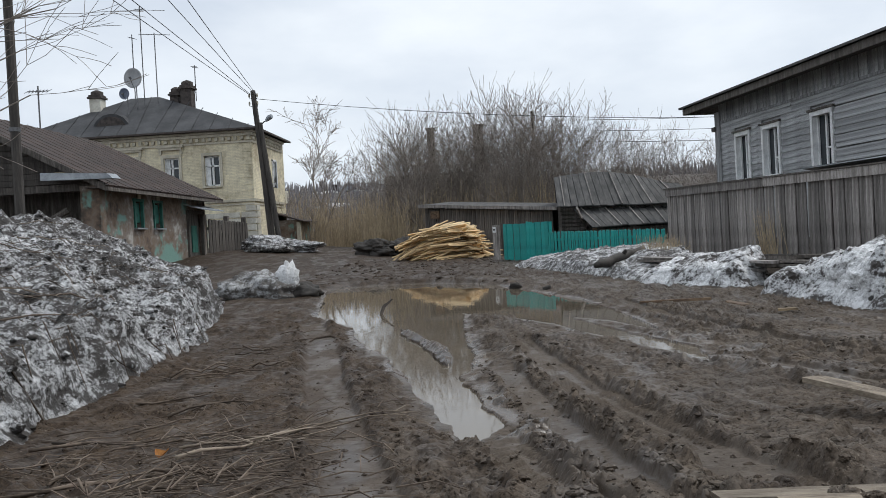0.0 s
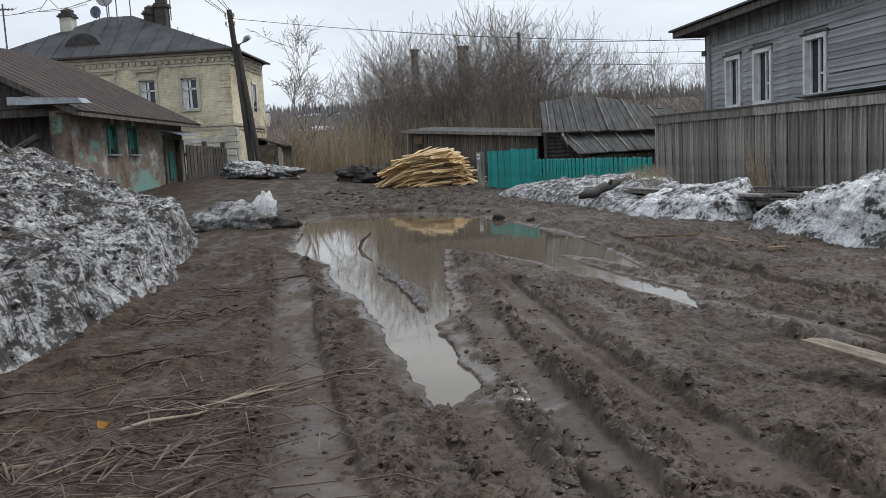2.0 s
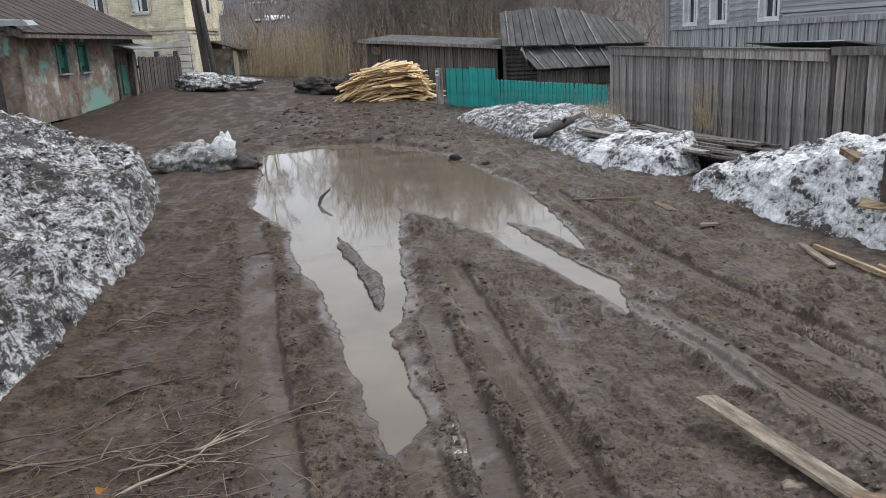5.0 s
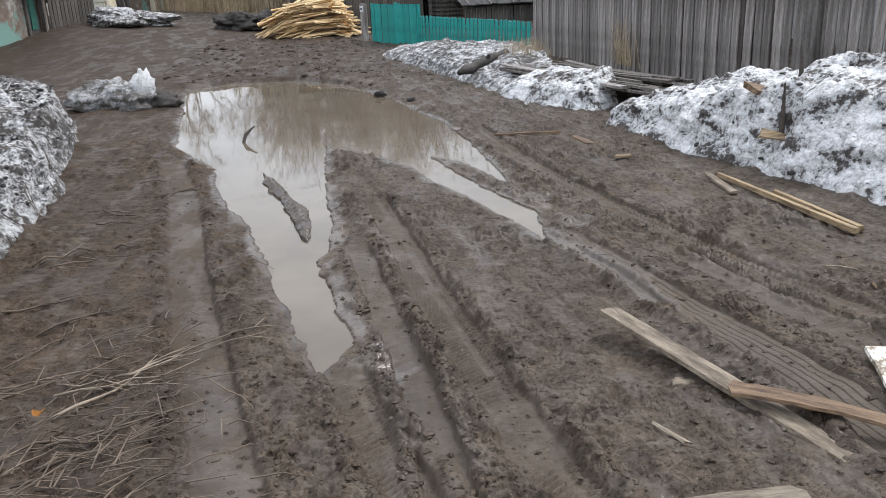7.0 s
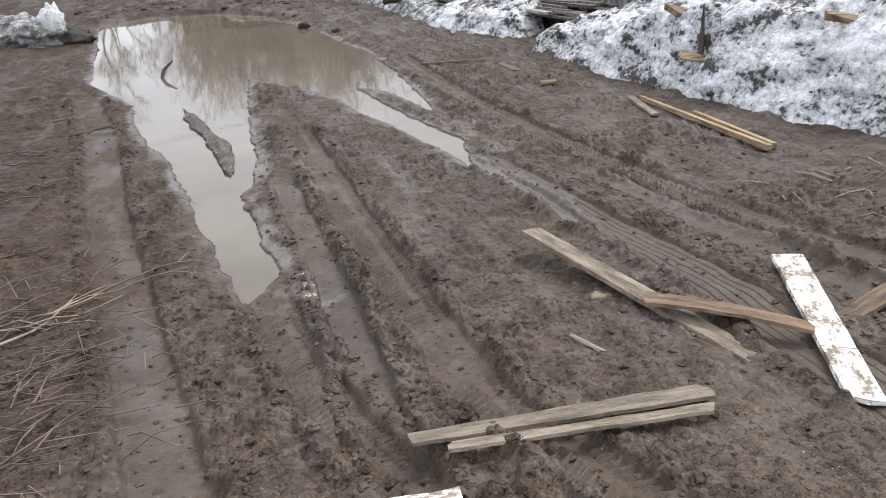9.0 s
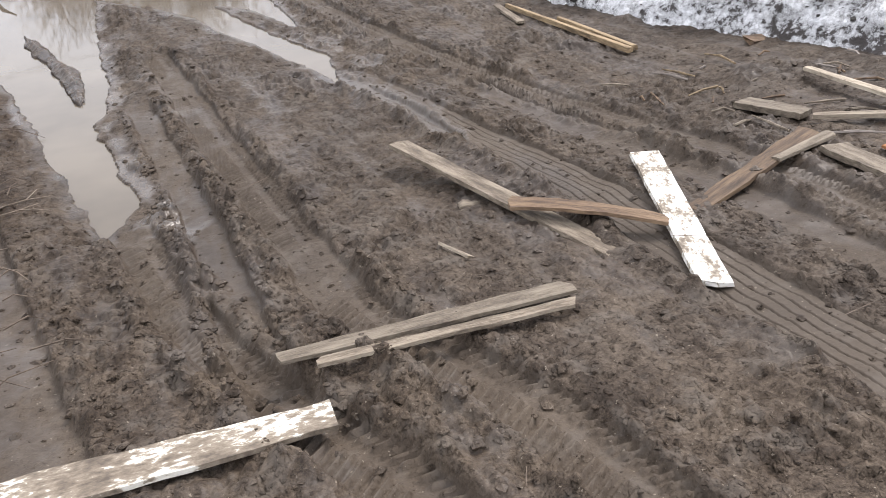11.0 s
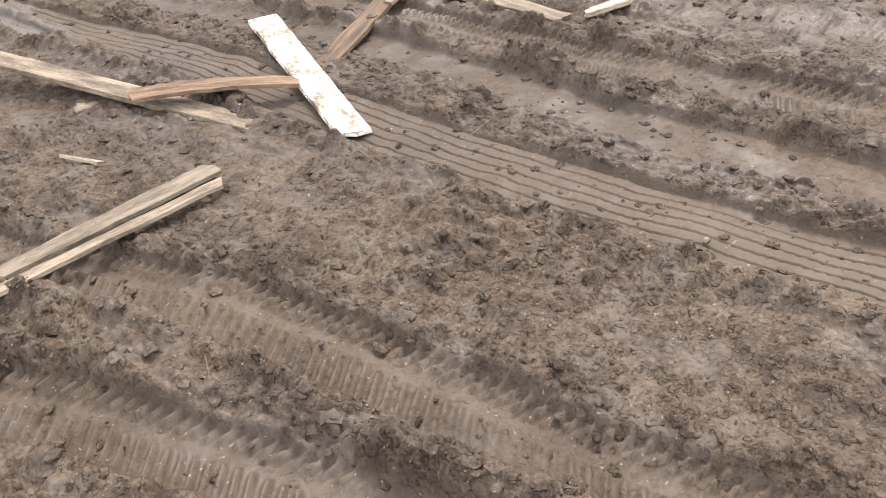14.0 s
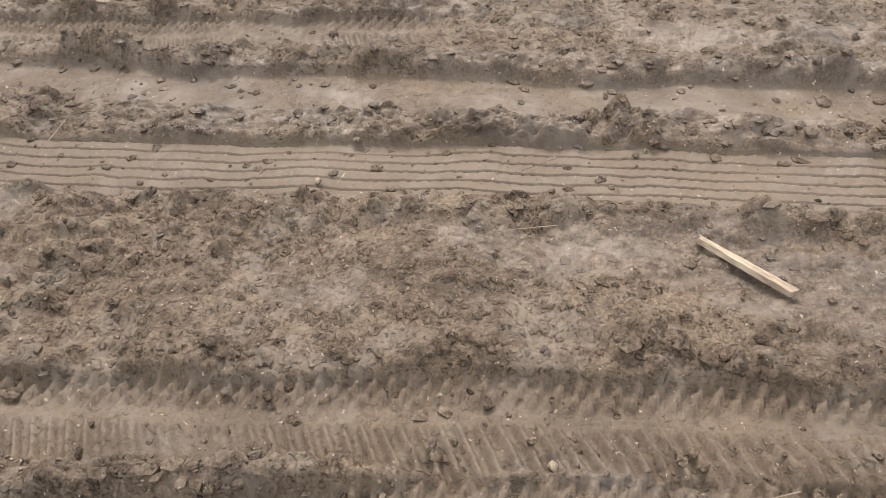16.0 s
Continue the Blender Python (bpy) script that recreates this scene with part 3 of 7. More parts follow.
RUTS = [
    ([(2.9, -3.5), (2.72, -1.1), (2.57, 0.4), (2.44, 1.5), (2.38, 2.7), (2.24, 4.2), (1.8, 6.6)], 0.155, 0.026, "rib", (1.2, 0.15)),
    ([(3.2, -3.5), (3.12, -1.6), (3.08, -0.5), (3.0, 0.4), (2.94, 1.4), (2.95, 2.3), (2.88, 3.3), (2.74, 4.6), (2.5, 6.0)], 0.13, 0.035, "none", (0.0, 1.3)),
    ([(1.95, -2.4), (1.8, -0.8), (1.63, 0.25), (1.55, 0.66), (1.46, 1.16), (1.34, 1.7), (1.16, 2.15), (0.95, 2.65), (0.83, 3.56), (0.67, 4.85), (0.44, 6.6), (0.2, 8.2)], 0.13, 0.036, "lug", (1.0, 1.0)),
    ([(1.75, -1.8), (1.45, -0.2), (1.2, 0.6), (0.95, 1.3), (0.55, 2.2), (0.4, 2.6), (0.26, 3.1), (0.07, 4.0), (-0.06, 4.5)], 0.12, 0.040, "lug", (1.0, 1.0)),
    ([(0.62, 1.9), (0.5, 2.7), (0.46, 3.3), (0.38, 4.26), (0.2, 5.6), (0.02, 6.8)], 0.10, 0.035, "none", (0.7, 0.7)),
    ([(0.1, 0.8), (-0.41, 2.9), (-0.76, 4.2), (-1.28, 6.2), (-1.85, 8.7), (-2.5, 11)], 0.16, 0.03, "none", (0.7, 0.7)),
    ([(1.75, 6.4), (2.0, 5.0), (2.02, 4.4)], 0.08, 0.03, "none", (0.7, 0.7)),
    ([(3.45, 0.4), (3.35, 1.6), (3.25, 3.0), (3.0, 4.6), (2.6, 6.6), (2.1, 9.0), (1.7, 12.0)], 0.13, 0.035, "lug", (1.0, 1.0)),
]
RUTS = [(flowing(line), *rest) for line, *rest in RUTS]


def domes(x, y, cell, seed, share):
    """Rounded clods with sharp creases between them, one to a cell, in the given share of the cells: 0 to 1."""
    u, w = x / cell, y / cell
    iu, iw = np.floor(u), np.floor(w)
    best = np.zeros(x.shape)
    for du in (-1, 0, 1):
        for dw in (-1, 0, 1):
            cu, cw = iu + du, iw + dw
            size = hash2(cu, cw, seed + 2)
            r = 0.30 + 0.55 * size
            d2 = ((u - cu - hash2(cu, cw, seed)) ** 2 + (w - cw - hash2(cu, cw, seed + 1)) ** 2) / r**2
            h = np.sqrt(np.maximum(1 - d2, 0)) * (0.35 + 0.65 * size)
            best = np.maximum(best, np.where(hash2(cu, cw, seed + 3) < share, h, 0))
    return best


def land(x, y, want_packed=False):
    z0 = lay(x, y)
    shape = np.shape(x)
    far = step(24, 60, y)
    z = z0 + (0.030 * fbm(x, y, 0.9, 3, 0.5, 3) + 0.024 * fbm(x, y, 4.0, 3, 0.55, 11)) * (1 - far)
    clods = fbm(x, y, 14.0, 2, 0.55, 29)
    bend = 0.02 * fbm(x, y, 13.0, 2, 0.5, 31) + 0.010 * fbm(x, y, 48.0, 2, 0.5, 33)
    small, large = domes(x + bend, y - bend, 0.036, 5, 0.42), domes(x - bend, y + bend, 0.075, 9, 0.40)
    calm, ruts, churned, packed = np.ones(shape), np.zeros(shape), np.zeros(shape), np.zeros(shape)
    for line, half, depth, tread, sides in RUTS:
        reach = half * 2.6 + 0.1
        near = (x > min(q[0] for q in line) - reach) & (x < max(q[0] for q in line) + reach) & (y > min(q[1] for q in line) - reach) & (y < max(q[1] for q in line) + reach)
        if not near.any():
            continue
        nx_, ny_ = x[near], y[near]
        d, run = near_path(nx_, ny_, line)
        wob = 0.03 * fbm(nx_, ny_, 4.0, 3, 0.55, 41)
        a = np.abs(d) + (0.25 if tread == "rib" else 1.0) * wob
        ends = step(0.0, 0.4, run) * step(0.0, 0.4, float(run.max()) - run)
        flat = (1 - step(half * 0.86, half * 1.08, a)) * ends
        ridge = np.exp(-(((np.abs(d) + wob - half * 1.42) / (half * 0.34)) ** 2)) * np.where(d > 0, sides[1], sides[0]) * ends
        lumpy = 0.35 + 0.65 * step(-0.25, 0.3, fbm(nx_, ny_, 3.1, 2, 0.5, 47))
        cut = -depth * flat + ridge * lumpy * 0.024
        if tread == "rib":
            groove = step(0.84, 0.97, np.cos(2 * math.pi * (d + 0.003 * vnoise(run * 2, run * 0, 3) + 0.0012 * vnoise(run * 28, run * 0, 13)) / 0.047))
            cut = cut + flat * (-0.015 * groove * (0.6 + 0.8 * vnoise(nx_ * 3, ny_ * 3, 7) + 0.2) + 0.001 * np.sin(run * 2 * math.pi / 0.035))
        if tread == "lug":
            bar = step(0.1, 0.75, np.cos(2 * math.pi * (run + d * 0.45 * np.sign(d)) / 0.044))
            cut = cut + flat * step(half * 0.12, half * 0.3, np.abs(d - 0.25 * half)) * 0.024 * bar * step(-0.22, 0.02, vnoise(nx_ * 1.6, ny_ * 1.6, 5))
        ruts[near] += cut
        churned[near] = np.maximum(churned[near], np.clip(ridge * lumpy * 1.3, 0, 1))
        calm[near] = np.minimum(calm[near], 1 - flat * (0.97 if tread == "rib" else 0.9))
        packed[near] = np.maximum(packed[near], flat * (1.0 if tread == "rib" else 0.6))
    across, along = x + 0.16 * y, y - 0.16 * x
    lines = 0.5 - 2.2 * np.abs(fbm(across * 6.0, along * 0.45, 1.0, 2, 0.5, 57))
    z = z + (0.014 * fbm(across * 9.0, along * 0.6, 1.0, 4, 0.6, 59) + 0.016 * np.clip(lines, -0.3, 0.5)) * calm * (1 - far) * step(-1.4, -0.4, x)
    patchy = 0.55 + 0.45 * step(0.0, 0.30, fbm(x, y, 1.5, 3, 0.55, 53))
    rough = np.maximum(churned, patchy * calm)
    film = np.zeros(shape)
    wet_box = (x > -4.5) & (x < 3.0) & (y > 1.5) & (y < 21)
    if wet_box.any():
        film[wet_box] = wetness(x[wet_box], y[wet_box])
    rough = rough * (1 - 0.5 * film)
    torn = domes(x + 3 * bend, y - 3 * bend, 0.15, 15, 0.55)
    ridged = 0.22 - np.abs(fbm(across * 5.5, along * 3.0, 1.0, 4, 0.6, 69))
    # torn creases that run with the wheels
    crease = -step(0.085, 0.0, np.abs(fbm(across * 7.0, along * 3.2, 1.0, 3, 0.6, 63))) * step(-0.1, 0.25, fbm(x, y, 2.2, 2, 0.5, 65))
    z = z + ruts + ((0.024 * small + 0.012 * clods + 0.018 * crease + (0.034 * torn + 0.06 * ridged) * step(-0.12, 0.18, fbm(x, y, 1.1, 2, 0.5, 73))) * rough + 0.040 * large * np.maximum(churned, 0.7 * step(0.6, 0.9, patchy) * calm)) * (1 - far)
    if want_packed:
        return packed
    sd = inside(x, y, PUDDLE) + 0.045 * fbm(x, y, 4.5, 4, 0.62, 61)
    spit = inside(x, y, SPIT) + 0.05 * fbm(x, y, 4, 2, 0.5, 67)
    lifted = z + 0.045 * (1 - step(0.03, 0.14, z0)) * step(0.0, 0.3, sd)
    bank = np.maximum(lifted, 0.014) * step(0.0, 0.11, sd) + (1 - step(0.0, 0.11, sd)) * 0.014
    wet = -0.012 - 0.10 * step(0.0, 0.5, -sd)
    z = np.where(sd > 0, bank, wet)
    rise = np.where(spit < 0, 0.012 + 0.05 * step(0, 0.12, -spit) + 0.02 * small, -1.0)
    return np.maximum(z, np.where(sd < 0, rise, z))


def wetness(x, y):
    """How much standing moisture the mud shows, 0 to 1: films in hollows and along the waterline."""
    broken = 0.16 * fbm(x, y, 2.6, 4, 0.62, 83)
    out = (1 - step(0.0, 0.10, inside(x, y, PUDDLE) + broken)) * 0.9
    for line, half, much in WET:
        d, _ = near_path(x, y, line)
        out = np.maximum(out, much * (1 - step(half * 0.2, half * 1.4, np.abs(d) + 1.5 * broken)))
    return out


def ground_z(x, y):
    return float(land(np.array([float(x)]), np.array([float(y)]))[0])


def stretch(a, b, gap, grow):
    out, p = [], a
    while p < b:
        out.append(p)
        p += gap
        gap *= grow
    return out


def grid_mesh(name, xs, ys, z, material):
    nx, ny = len(xs), len(ys)
    gx, gy = np.meshgrid(xs, ys)
    co = np.stack([gx, gy, z], -1).reshape(-1, 3)
    return sheet_mesh(name, co, nx, ny, material)


def sheet_mesh(name, co, nx, ny, material):
    i = (np.arange(ny - 1)[:, None] * nx + np.arange(nx - 1)[None, :]).ravel()
    quads = np.stack([i, i + 1, i + nx + 1, i + nx], -1)
    me = bpy.data.meshes.new(name)
    me.vertices.add(len(co))
    me.vertices.foreach_set("co", co.astype(np.float32).ravel())
    me.loops.add(quads.size)
    me.loops.foreach_set("vertex_index", quads.ravel().astype(np.int32))
    me.polygons.add(len(quads))
    me.polygons.foreach_set("loop_start", np.arange(0, quads.size, 4, dtype=np.int32))
    me.polygons.foreach_set("use_smooth", np.ones(len(quads), bool))
    me.materials.append(material)
    me.update(calc_edges=True)
    return me


side_l = [-v for v in reversed(stretch(3.4, 1500, 0.06, 1.16))]
xs = side_l + list(np.arange(-3.36, -1.5, 0.025)) + list(np.arange(-1.48, 0.15, 0.0125)) + list(np.arange(0.16, 2.15, 0.0085)) + list(np.arange(2.16, 2.95, 0.0036)) + list(np.arange(2.96, 3.9, 0.011)) + list(np.arange(3.92, 5.6, 0.04)) + stretch(5.66, 1500, 0.07, 1.17)
back = [-v for v in reversed(stretch(1.7, 1500, 0.06, 1.25))]
ys = back + list(np.arange(-1.66, 4.8, 0.0092)) + list(np.arange(4.81, 8.2, 0.016)) + list(np.arange(8.22, 12.0, 0.028)) + list(np.arange(12.05, 21, 0.06)) + stretch(21.1, 3500, 0.11, 1.03)
gx, gy = np.meshgrid(np.array(xs), np.array(ys))
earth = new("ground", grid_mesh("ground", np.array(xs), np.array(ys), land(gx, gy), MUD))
tagged(earth, "churned dark brown mud street with wheel ruts", "ground", kind="structure")
earth.data.attributes.new("packed", "FLOAT", "POINT").data.foreach_set("value", land(gx, gy, True).astype(np.float32).ravel())
near_water = (gx > -4.5) & (gx < 3.0) & (gy > 1.5) & (gy < 21)
damp = np.zeros(gx.shape)
damp[near_water] = wetness(gx[near_water], gy[near_water])
earth.data.attributes.new("damp", "FLOAT", "POINT").data.foreach_set("value", damp.astype(np.float32).ravel())
wx, wy = np.linspace(-4.8, 2.6, 30), np.linspace(3.9, 20.2, 60)
tagged(new("water", grid_mesh("water", wx, wy, np.zeros((60, 30)), WATER)), "still brown meltwater puddle reflecting the sky", "puddle", kind="structure")

# loose lumps of mud thrown up along the ruts
rng = np.random.default_rng(4)
lumps = Shape()
ICO = [(0, 0, 1), (0.9, 0, 0.3), (0.28, 0.85, 0.3), (-0.72, 0.53, 0.3), (-0.72, -0.53, 0.3), (0.28, -0.85, 0.3), (0.7, 0.5, -0.5), (-0.3, 0.8, -0.5), (-0.85, 0, -0.5), (-0.3, -0.8, -0.5), (0.7, -0.5, -0.5)]
ICO_F = [(0, 1, 2), (0, 2, 3), (0, 3, 4), (0, 4, 5), (0, 5, 1), (1, 6, 2), (2, 6, 7), (2, 7, 3), (3, 7, 8), (3, 8, 4), (4, 8, 9), (4, 9, 5), (5, 9, 10), (5, 10, 1), (1, 10, 6)]
spots = []
for line, half, depth, tread, sides in RUTS[:6]:
    for _ in range(520):
        k = rng.integers(0, len(line) - 1)
        (ax, ay), (bx, by) = line[k], line[k + 1]
        t, off = rng.random(), rng.choice([-1, 1]) * half * (1.2 + 0.55 * rng.random())
        ln = math.hypot(bx - ax, by - ay)
        spots.append((ax + (bx - ax) * t + (by - ay) / ln * off, ay + (by - ay) * t - (bx - ax) / ln * off, 0.005 + 0.020 * rng.random() ** 2))
for _ in range(9500):
    spots.append((rng.uniform(-2.2, 4.6), rng.uniform(-1.4, 10) if rng.random() < 0.6 else rng.uniform(-1.2, 4), 0.003 + 0.021 * rng.random() ** 3))
for _ in range(900):
    spots.append((rng.uniform(-5, 4), rng.uniform(17, 31), 0.02 + 0.07 * rng.random() ** 2))
sp = np.array(spots)
sp = sp[(inside(sp[:, 0], sp[:, 1], PUDDLE) > 0.05)]
for (x, y, r), z in zip(sp, land(sp[:, 0], sp[:, 1])):
    k = len(lumps.v)
    sx, sy, sz, rot = r * rng.uniform(0.8, 1.6), r * rng.uniform(0.7, 1.2), r * rng.uniform(0.45, 0.8), rng.uniform(0, 6.28)
    for a, b, c in ICO:
        j = rng.uniform(0.75, 1.25)
        u, w = a * sx * j, b * sy * j
        lumps.v.append((x + u * math.cos(rot) - w * math.sin(rot), y + u * math.sin(rot) + w * math.cos(rot), z + c * sz * j))
    lumps.f += [tuple(k + i for i in f) for f in ICO_F]
tagged(new("mud_clods", lumps.mesh("mud_clods", MUD)), "loose clods of dark mud along the ruts", "mud clods", kind="stuff")


# ---------------------------------------------------------------- snow
def snow_bank(name, base, widths, heights, steep, seed, material, label, rough=0.10, lip=0.66, run=3.0):
    """A ploughed bank. base: its foot along the road; it rises to the right of that line."""
    seg = [math.hypot(b[0] - a[0], b[1] - a[1]) for a, b in zip(base[:-1], base[1:])]
    at = np.concatenate([[0], np.cumsum(seg)])
    ns, nr = int(at[-1] / 0.036), 150
    s = np.linspace(0, at[-1], ns)
    bx, by = np.interp(s, at, [p[0] for p in base]), np.interp(s, at, [p[1] for p in base])
    kernel = np.ones(25) / 25
    tx, ty = np.gradient(bx), np.gradient(by)
    tx, ty = (np.convolve(np.pad(t, 12, "edge"), kernel, "valid") for t in (tx, ty))
    ln = np.hypot(tx, ty)
    rx, ry = ty / ln, -tx / ln
    w, h = np.interp(s, at, widths), np.interp(s, at, heights)
    r = np.linspace(0, 1, nr) ** 1.5
    X = bx[:, None] + rx[:, None] * (w[:, None] * r[None, :])
    Y = by[:, None] + ry[:, None] * (w[:, None] * r[None, :])
    foot = 0.12 * fbm(X, Y, 1.6, 3, 0.5, seed)
    d = w[:, None] * r[None, :] + foot
    tail = step(0, 0.10, 1 - r)[None, :]
    st = np.minimum(steep, w * 0.42)[:, None]
    prof = lip * step(0, st, d) + (1 - lip) * step(st * 0.7, st * run, d)
    ends = step(0, 0.5, s)[:, None] * step(0, 0.5, at[-1] - s)[:, None]
    big = 1 + 0.3 * fbm(X, Y, 0.8, 2, 0.5, seed + 5)
    H = h[:, None] * prof * tail * ends * big
    H = H + (rough * fbm(X, Y, 3.0, 4, 0.62, seed + 9) + 0.5 * rough * domes(X, Y, 0.22, seed + 13, 0.7) + 0.28 * rough * domes(X, Y, 0.09, seed + 17, 0.6)) * step(0, 0.35, H)
    Z = np.maximum(lay(X, Y), 0.0) - 0.06 + H + 0.05 * step(0, 0.1, H)
    push = step(0.02, 0.3, H)
    X = X + 0.10 * push * fbm(Y * 1.0 + X * 0.3, Z * 1.6, 2.6, 4, 0.6, seed + 21)
    Y = Y + 0.07 * push * fbm(X + 0.4 * Y, Z * 1.6, 3.4, 4, 0.6, seed + 27)
    co = np.stack([X, Y, Z], -1).reshape(-1, 3)
    ob = tagged(new(name, sheet_mesh(name, co, nr, ns, material)), label, "snow bank")

    def top(x, y):
        k = int(np.argmin((co[:, 0] - x) ** 2 + (co[:, 1] - y) ** 2))
        return float(co[k, 2])

    return ob, top


_, left_top = snow_bank("snow_bank", [(-6.4, 16.0), (-5.4, 15.3), (-4.72, 14.2), (-4.05, 12.2), (-3.25, 9.2), (-2.95, 7.6), (-2.80, 6.4), (-2.68, 5.2), (-2.36, 3.9), (-2.1, 3.0), (-1.95, 1.5), (-1.9, -1.5)],
    [3.0, 4.0, 5.0, 5.5, 5.8, 6.0, 6.0, 6.0, 6.0, 6.0, 6.0, 6.0], [0.75, 1.2, 1.42, 1.42, 1.3, 1.22, 1.18, 1.1, 1.0, 0.9, 0.85, 0.8], 0.42, 71, SNOW_L, "long bank of soot-blackened old snow beside the street", 0.16, 0.45, 6.5)
_, mid_top = snow_bank("snow_bank", [(3.75, 12.0), (3.3, 12.4), (2.8, 13.2), (2.45, 14.4), (2.35, 15.0)],
    [0.7, 1.15, 1.4, 1.4, 0.9], [0.42, 0.52, 0.5, 0.4, 0.3], 0.30, 91, SNOW_R, "low bank of white melting snow in front of the fence", 0.07)
_, far_top = snow_bank("snow_bank", [(2.6, 14.2), (2.1, 15.9), (1.6, 18.2), (1.25, 19.7), (0.6, 22.3), (0.3, 23.6)],
    [1.2, 1.9, 2.2, 2.3, 2.0, 1.2], [0.3, 0.36, 0.40, 0.36, 0.28, 0.25], 0.34, 103, SNOW_L, "flat bank of dirt-covered snow in front of the teal fence", 0.08)
_, right_top = snow_bank("snow_bank", [(7.2, 2.2), (5.6, 3.3), (5.2, 4.3), (5.0, 5.0), (4.84, 5.9), (4.4, 6.8), (4.1, 8.0), (3.8, 9.7), (3.45, 11.0), (3.45, 11.6)],
    [2.2, 2.4, 2.6, 2.4, 2.2, 1.8, 1.3, 1.05, 0.95, 0.6], [0.7, 0.9, 1.15, 1.4, 1.5, 1.5, 1.42, 1.05, 0.5, 0.3], 0.8, 97, SNOW_R, "tall heap of white old snow streaked with dirt", 0.10)


def scatter(name, n, area, top, size, material, label, seed):
    """Crumbs of crust on a bank."""
    g = np.random.default_rng(seed)
    s = Shape()
    for _ in range(n):
        x, y, r = g.uniform(*area[:2]), g.uniform(*area[2:]), size * (0.35 + g.random() ** 3)
        z, k, rot = top(x, y), len(s.v), g.uniform(0, 6.28)
        if z < float(lay(x, y)) + 0.08:
            continue
        sx, sy, sz = r * g.uniform(0.8, 1.7), r * g.uniform(0.7, 1.2), r * g.uniform(0.35, 0.8)
        for a, b, c in ICO:
            j = g.uniform(0.7, 1.3)
            u, w = a * sx * j, b * sy * j
            s.v.append((x + u * math.cos(rot) - w * math.sin(rot), y + u * math.sin(rot) + w * math.cos(rot), z + c * sz * j))
        s.f += [tuple(k + i for i in f) for f in ICO_F]
    tagged(new(name, s.mesh(name, material)), label, "snow crumbs", kind="stuff")


scatter("snow_crumbs", 1700, (-6.5, -2.2, 2.8, 15.0), left_top, 0.055, SNOW_L, "crumbled grey crust on the snow bank", 1)
scatter("dirt_crumbs", 1500, (-6.5, -2.2, 2.8, 15.0), left_top, 0.035, SOIL, "black crumbs of dirt on the snow bank", 2)
scatter("dirt_crumbs", 420, (3.6, 6.5, 3.5, 10.5), right_top, 0.035, SOIL, "black crumbs of dirt on the snow heap", 3)


def lump(c, size, seed, material, label, name="snow_lump", rz=0.0, rough=0.42, detail=4, category="snow lump"):
    bm = bmesh.new()
    bmesh.ops.create_icosphere(bm, subdivisions=detail, radius=1.0)
    off = Vector((seed * 3.7, seed * 1.9, seed * 2.3))
    for v in bm.verts:
        n = noise.fractal(v.co * 1.3 + off, 1.0, 2.0, 4)
        cell = noise.cell(v.co * 1.1 + off)
        v.co *= 1 + rough * n + 0.3 * rough * noise.fractal(v.co * 4.5 + off, 0.8, 2.1, 3) + 0.2 * rough * cell
        v.co.z = max(v.co.z, -0.55)
        v.co = Vector((v.co.x * size[0], v.co.y * size[1], v.co.z * size[2]))
    bmesh.ops.rotate(bm, verts=bm.verts, cent=(0, 0, 0), matrix=Matrix.Rotation(rz, 3, "Z"))
    low = min(v.co.z for v in bm.verts)
    bmesh.ops.translate(bm, verts=bm.verts, vec=(c[0], c[1], c[2] - low - 0.02))
    for f in bm.faces:
        f.smooth = True
    me = bpy.data.meshes.new(name)
    bm.to_mesh(me)
    bm.free()
    me.materials.append(material)
    return tagged(new(name, me), label, category)


lump((-4.75, 15.9, lay(-4.75, 15.9)), (0.62, 0.45, 0.36), 1, SNOW_B, "grey boulder of frozen snow at the puddle's edge", rz=0.2)
lump((-4.25, 15.7, lay(-4.2, 15.7)), (0.42, 0.34, 0.27), 2, SNOW_B, "grey boulder of frozen snow at the puddle's edge")
lump((-4.02, 15.75, lay(-4.0, 15.75)), (0.22, 0.18, 0.46), 3, ICE, "upright white chunk of snow between grey lumps", rz=0.5)
lump((-3.72, 15.8, lay(-3.7, 15.8)), (0.34, 0.26, 0.2), 4, SOIL, "dark lump of frozen mud beside the snow", name="mud_lump", category="mud lump")
lump((0.4, 15.9, 0.0), (0.12, 0.1, 0.09), 6, SOIL, "dark wet stone in the puddle", name="stone", category="stone", detail=3)
lump((0.95, 14.9, 0.01), (0.09, 0.08, 0.07), 7, SOIL, "dark wet stone at the puddle's edge", name="stone", category="stone", detail=3)
lump((-5.0, 34.6, lay(-5.0, 34.6)), (0.9, 0.7, 0.42), 9, SOIL, "black heap of soil beside the stacked slabs", name="soil_mound", category="soil heap", detail=5)
lump((-3.9, 35.0, lay(-3.9, 35.0)), (0.7, 0.6, 0.5), 10, SOIL, "black heap of soil beside the stacked slabs", name="soil_mound", category="soil heap", detail=5)
lump((-9.6, 33.8, lay(-9.6, 33.8)), (1.0, 0.8, 0.42), 12, SNOW_L, "dirty snow remnant at the gate", detail=5)
lump((-8.6, 35.0, lay(-8.6, 35.0)), (1.1, 0.8, 0.35), 13, SNOW_L, "dirty snow remnant at the foot of the pole", detail=5)

# ---------------------------------------------------------------- boards that fences and walls share
random.seed(7)


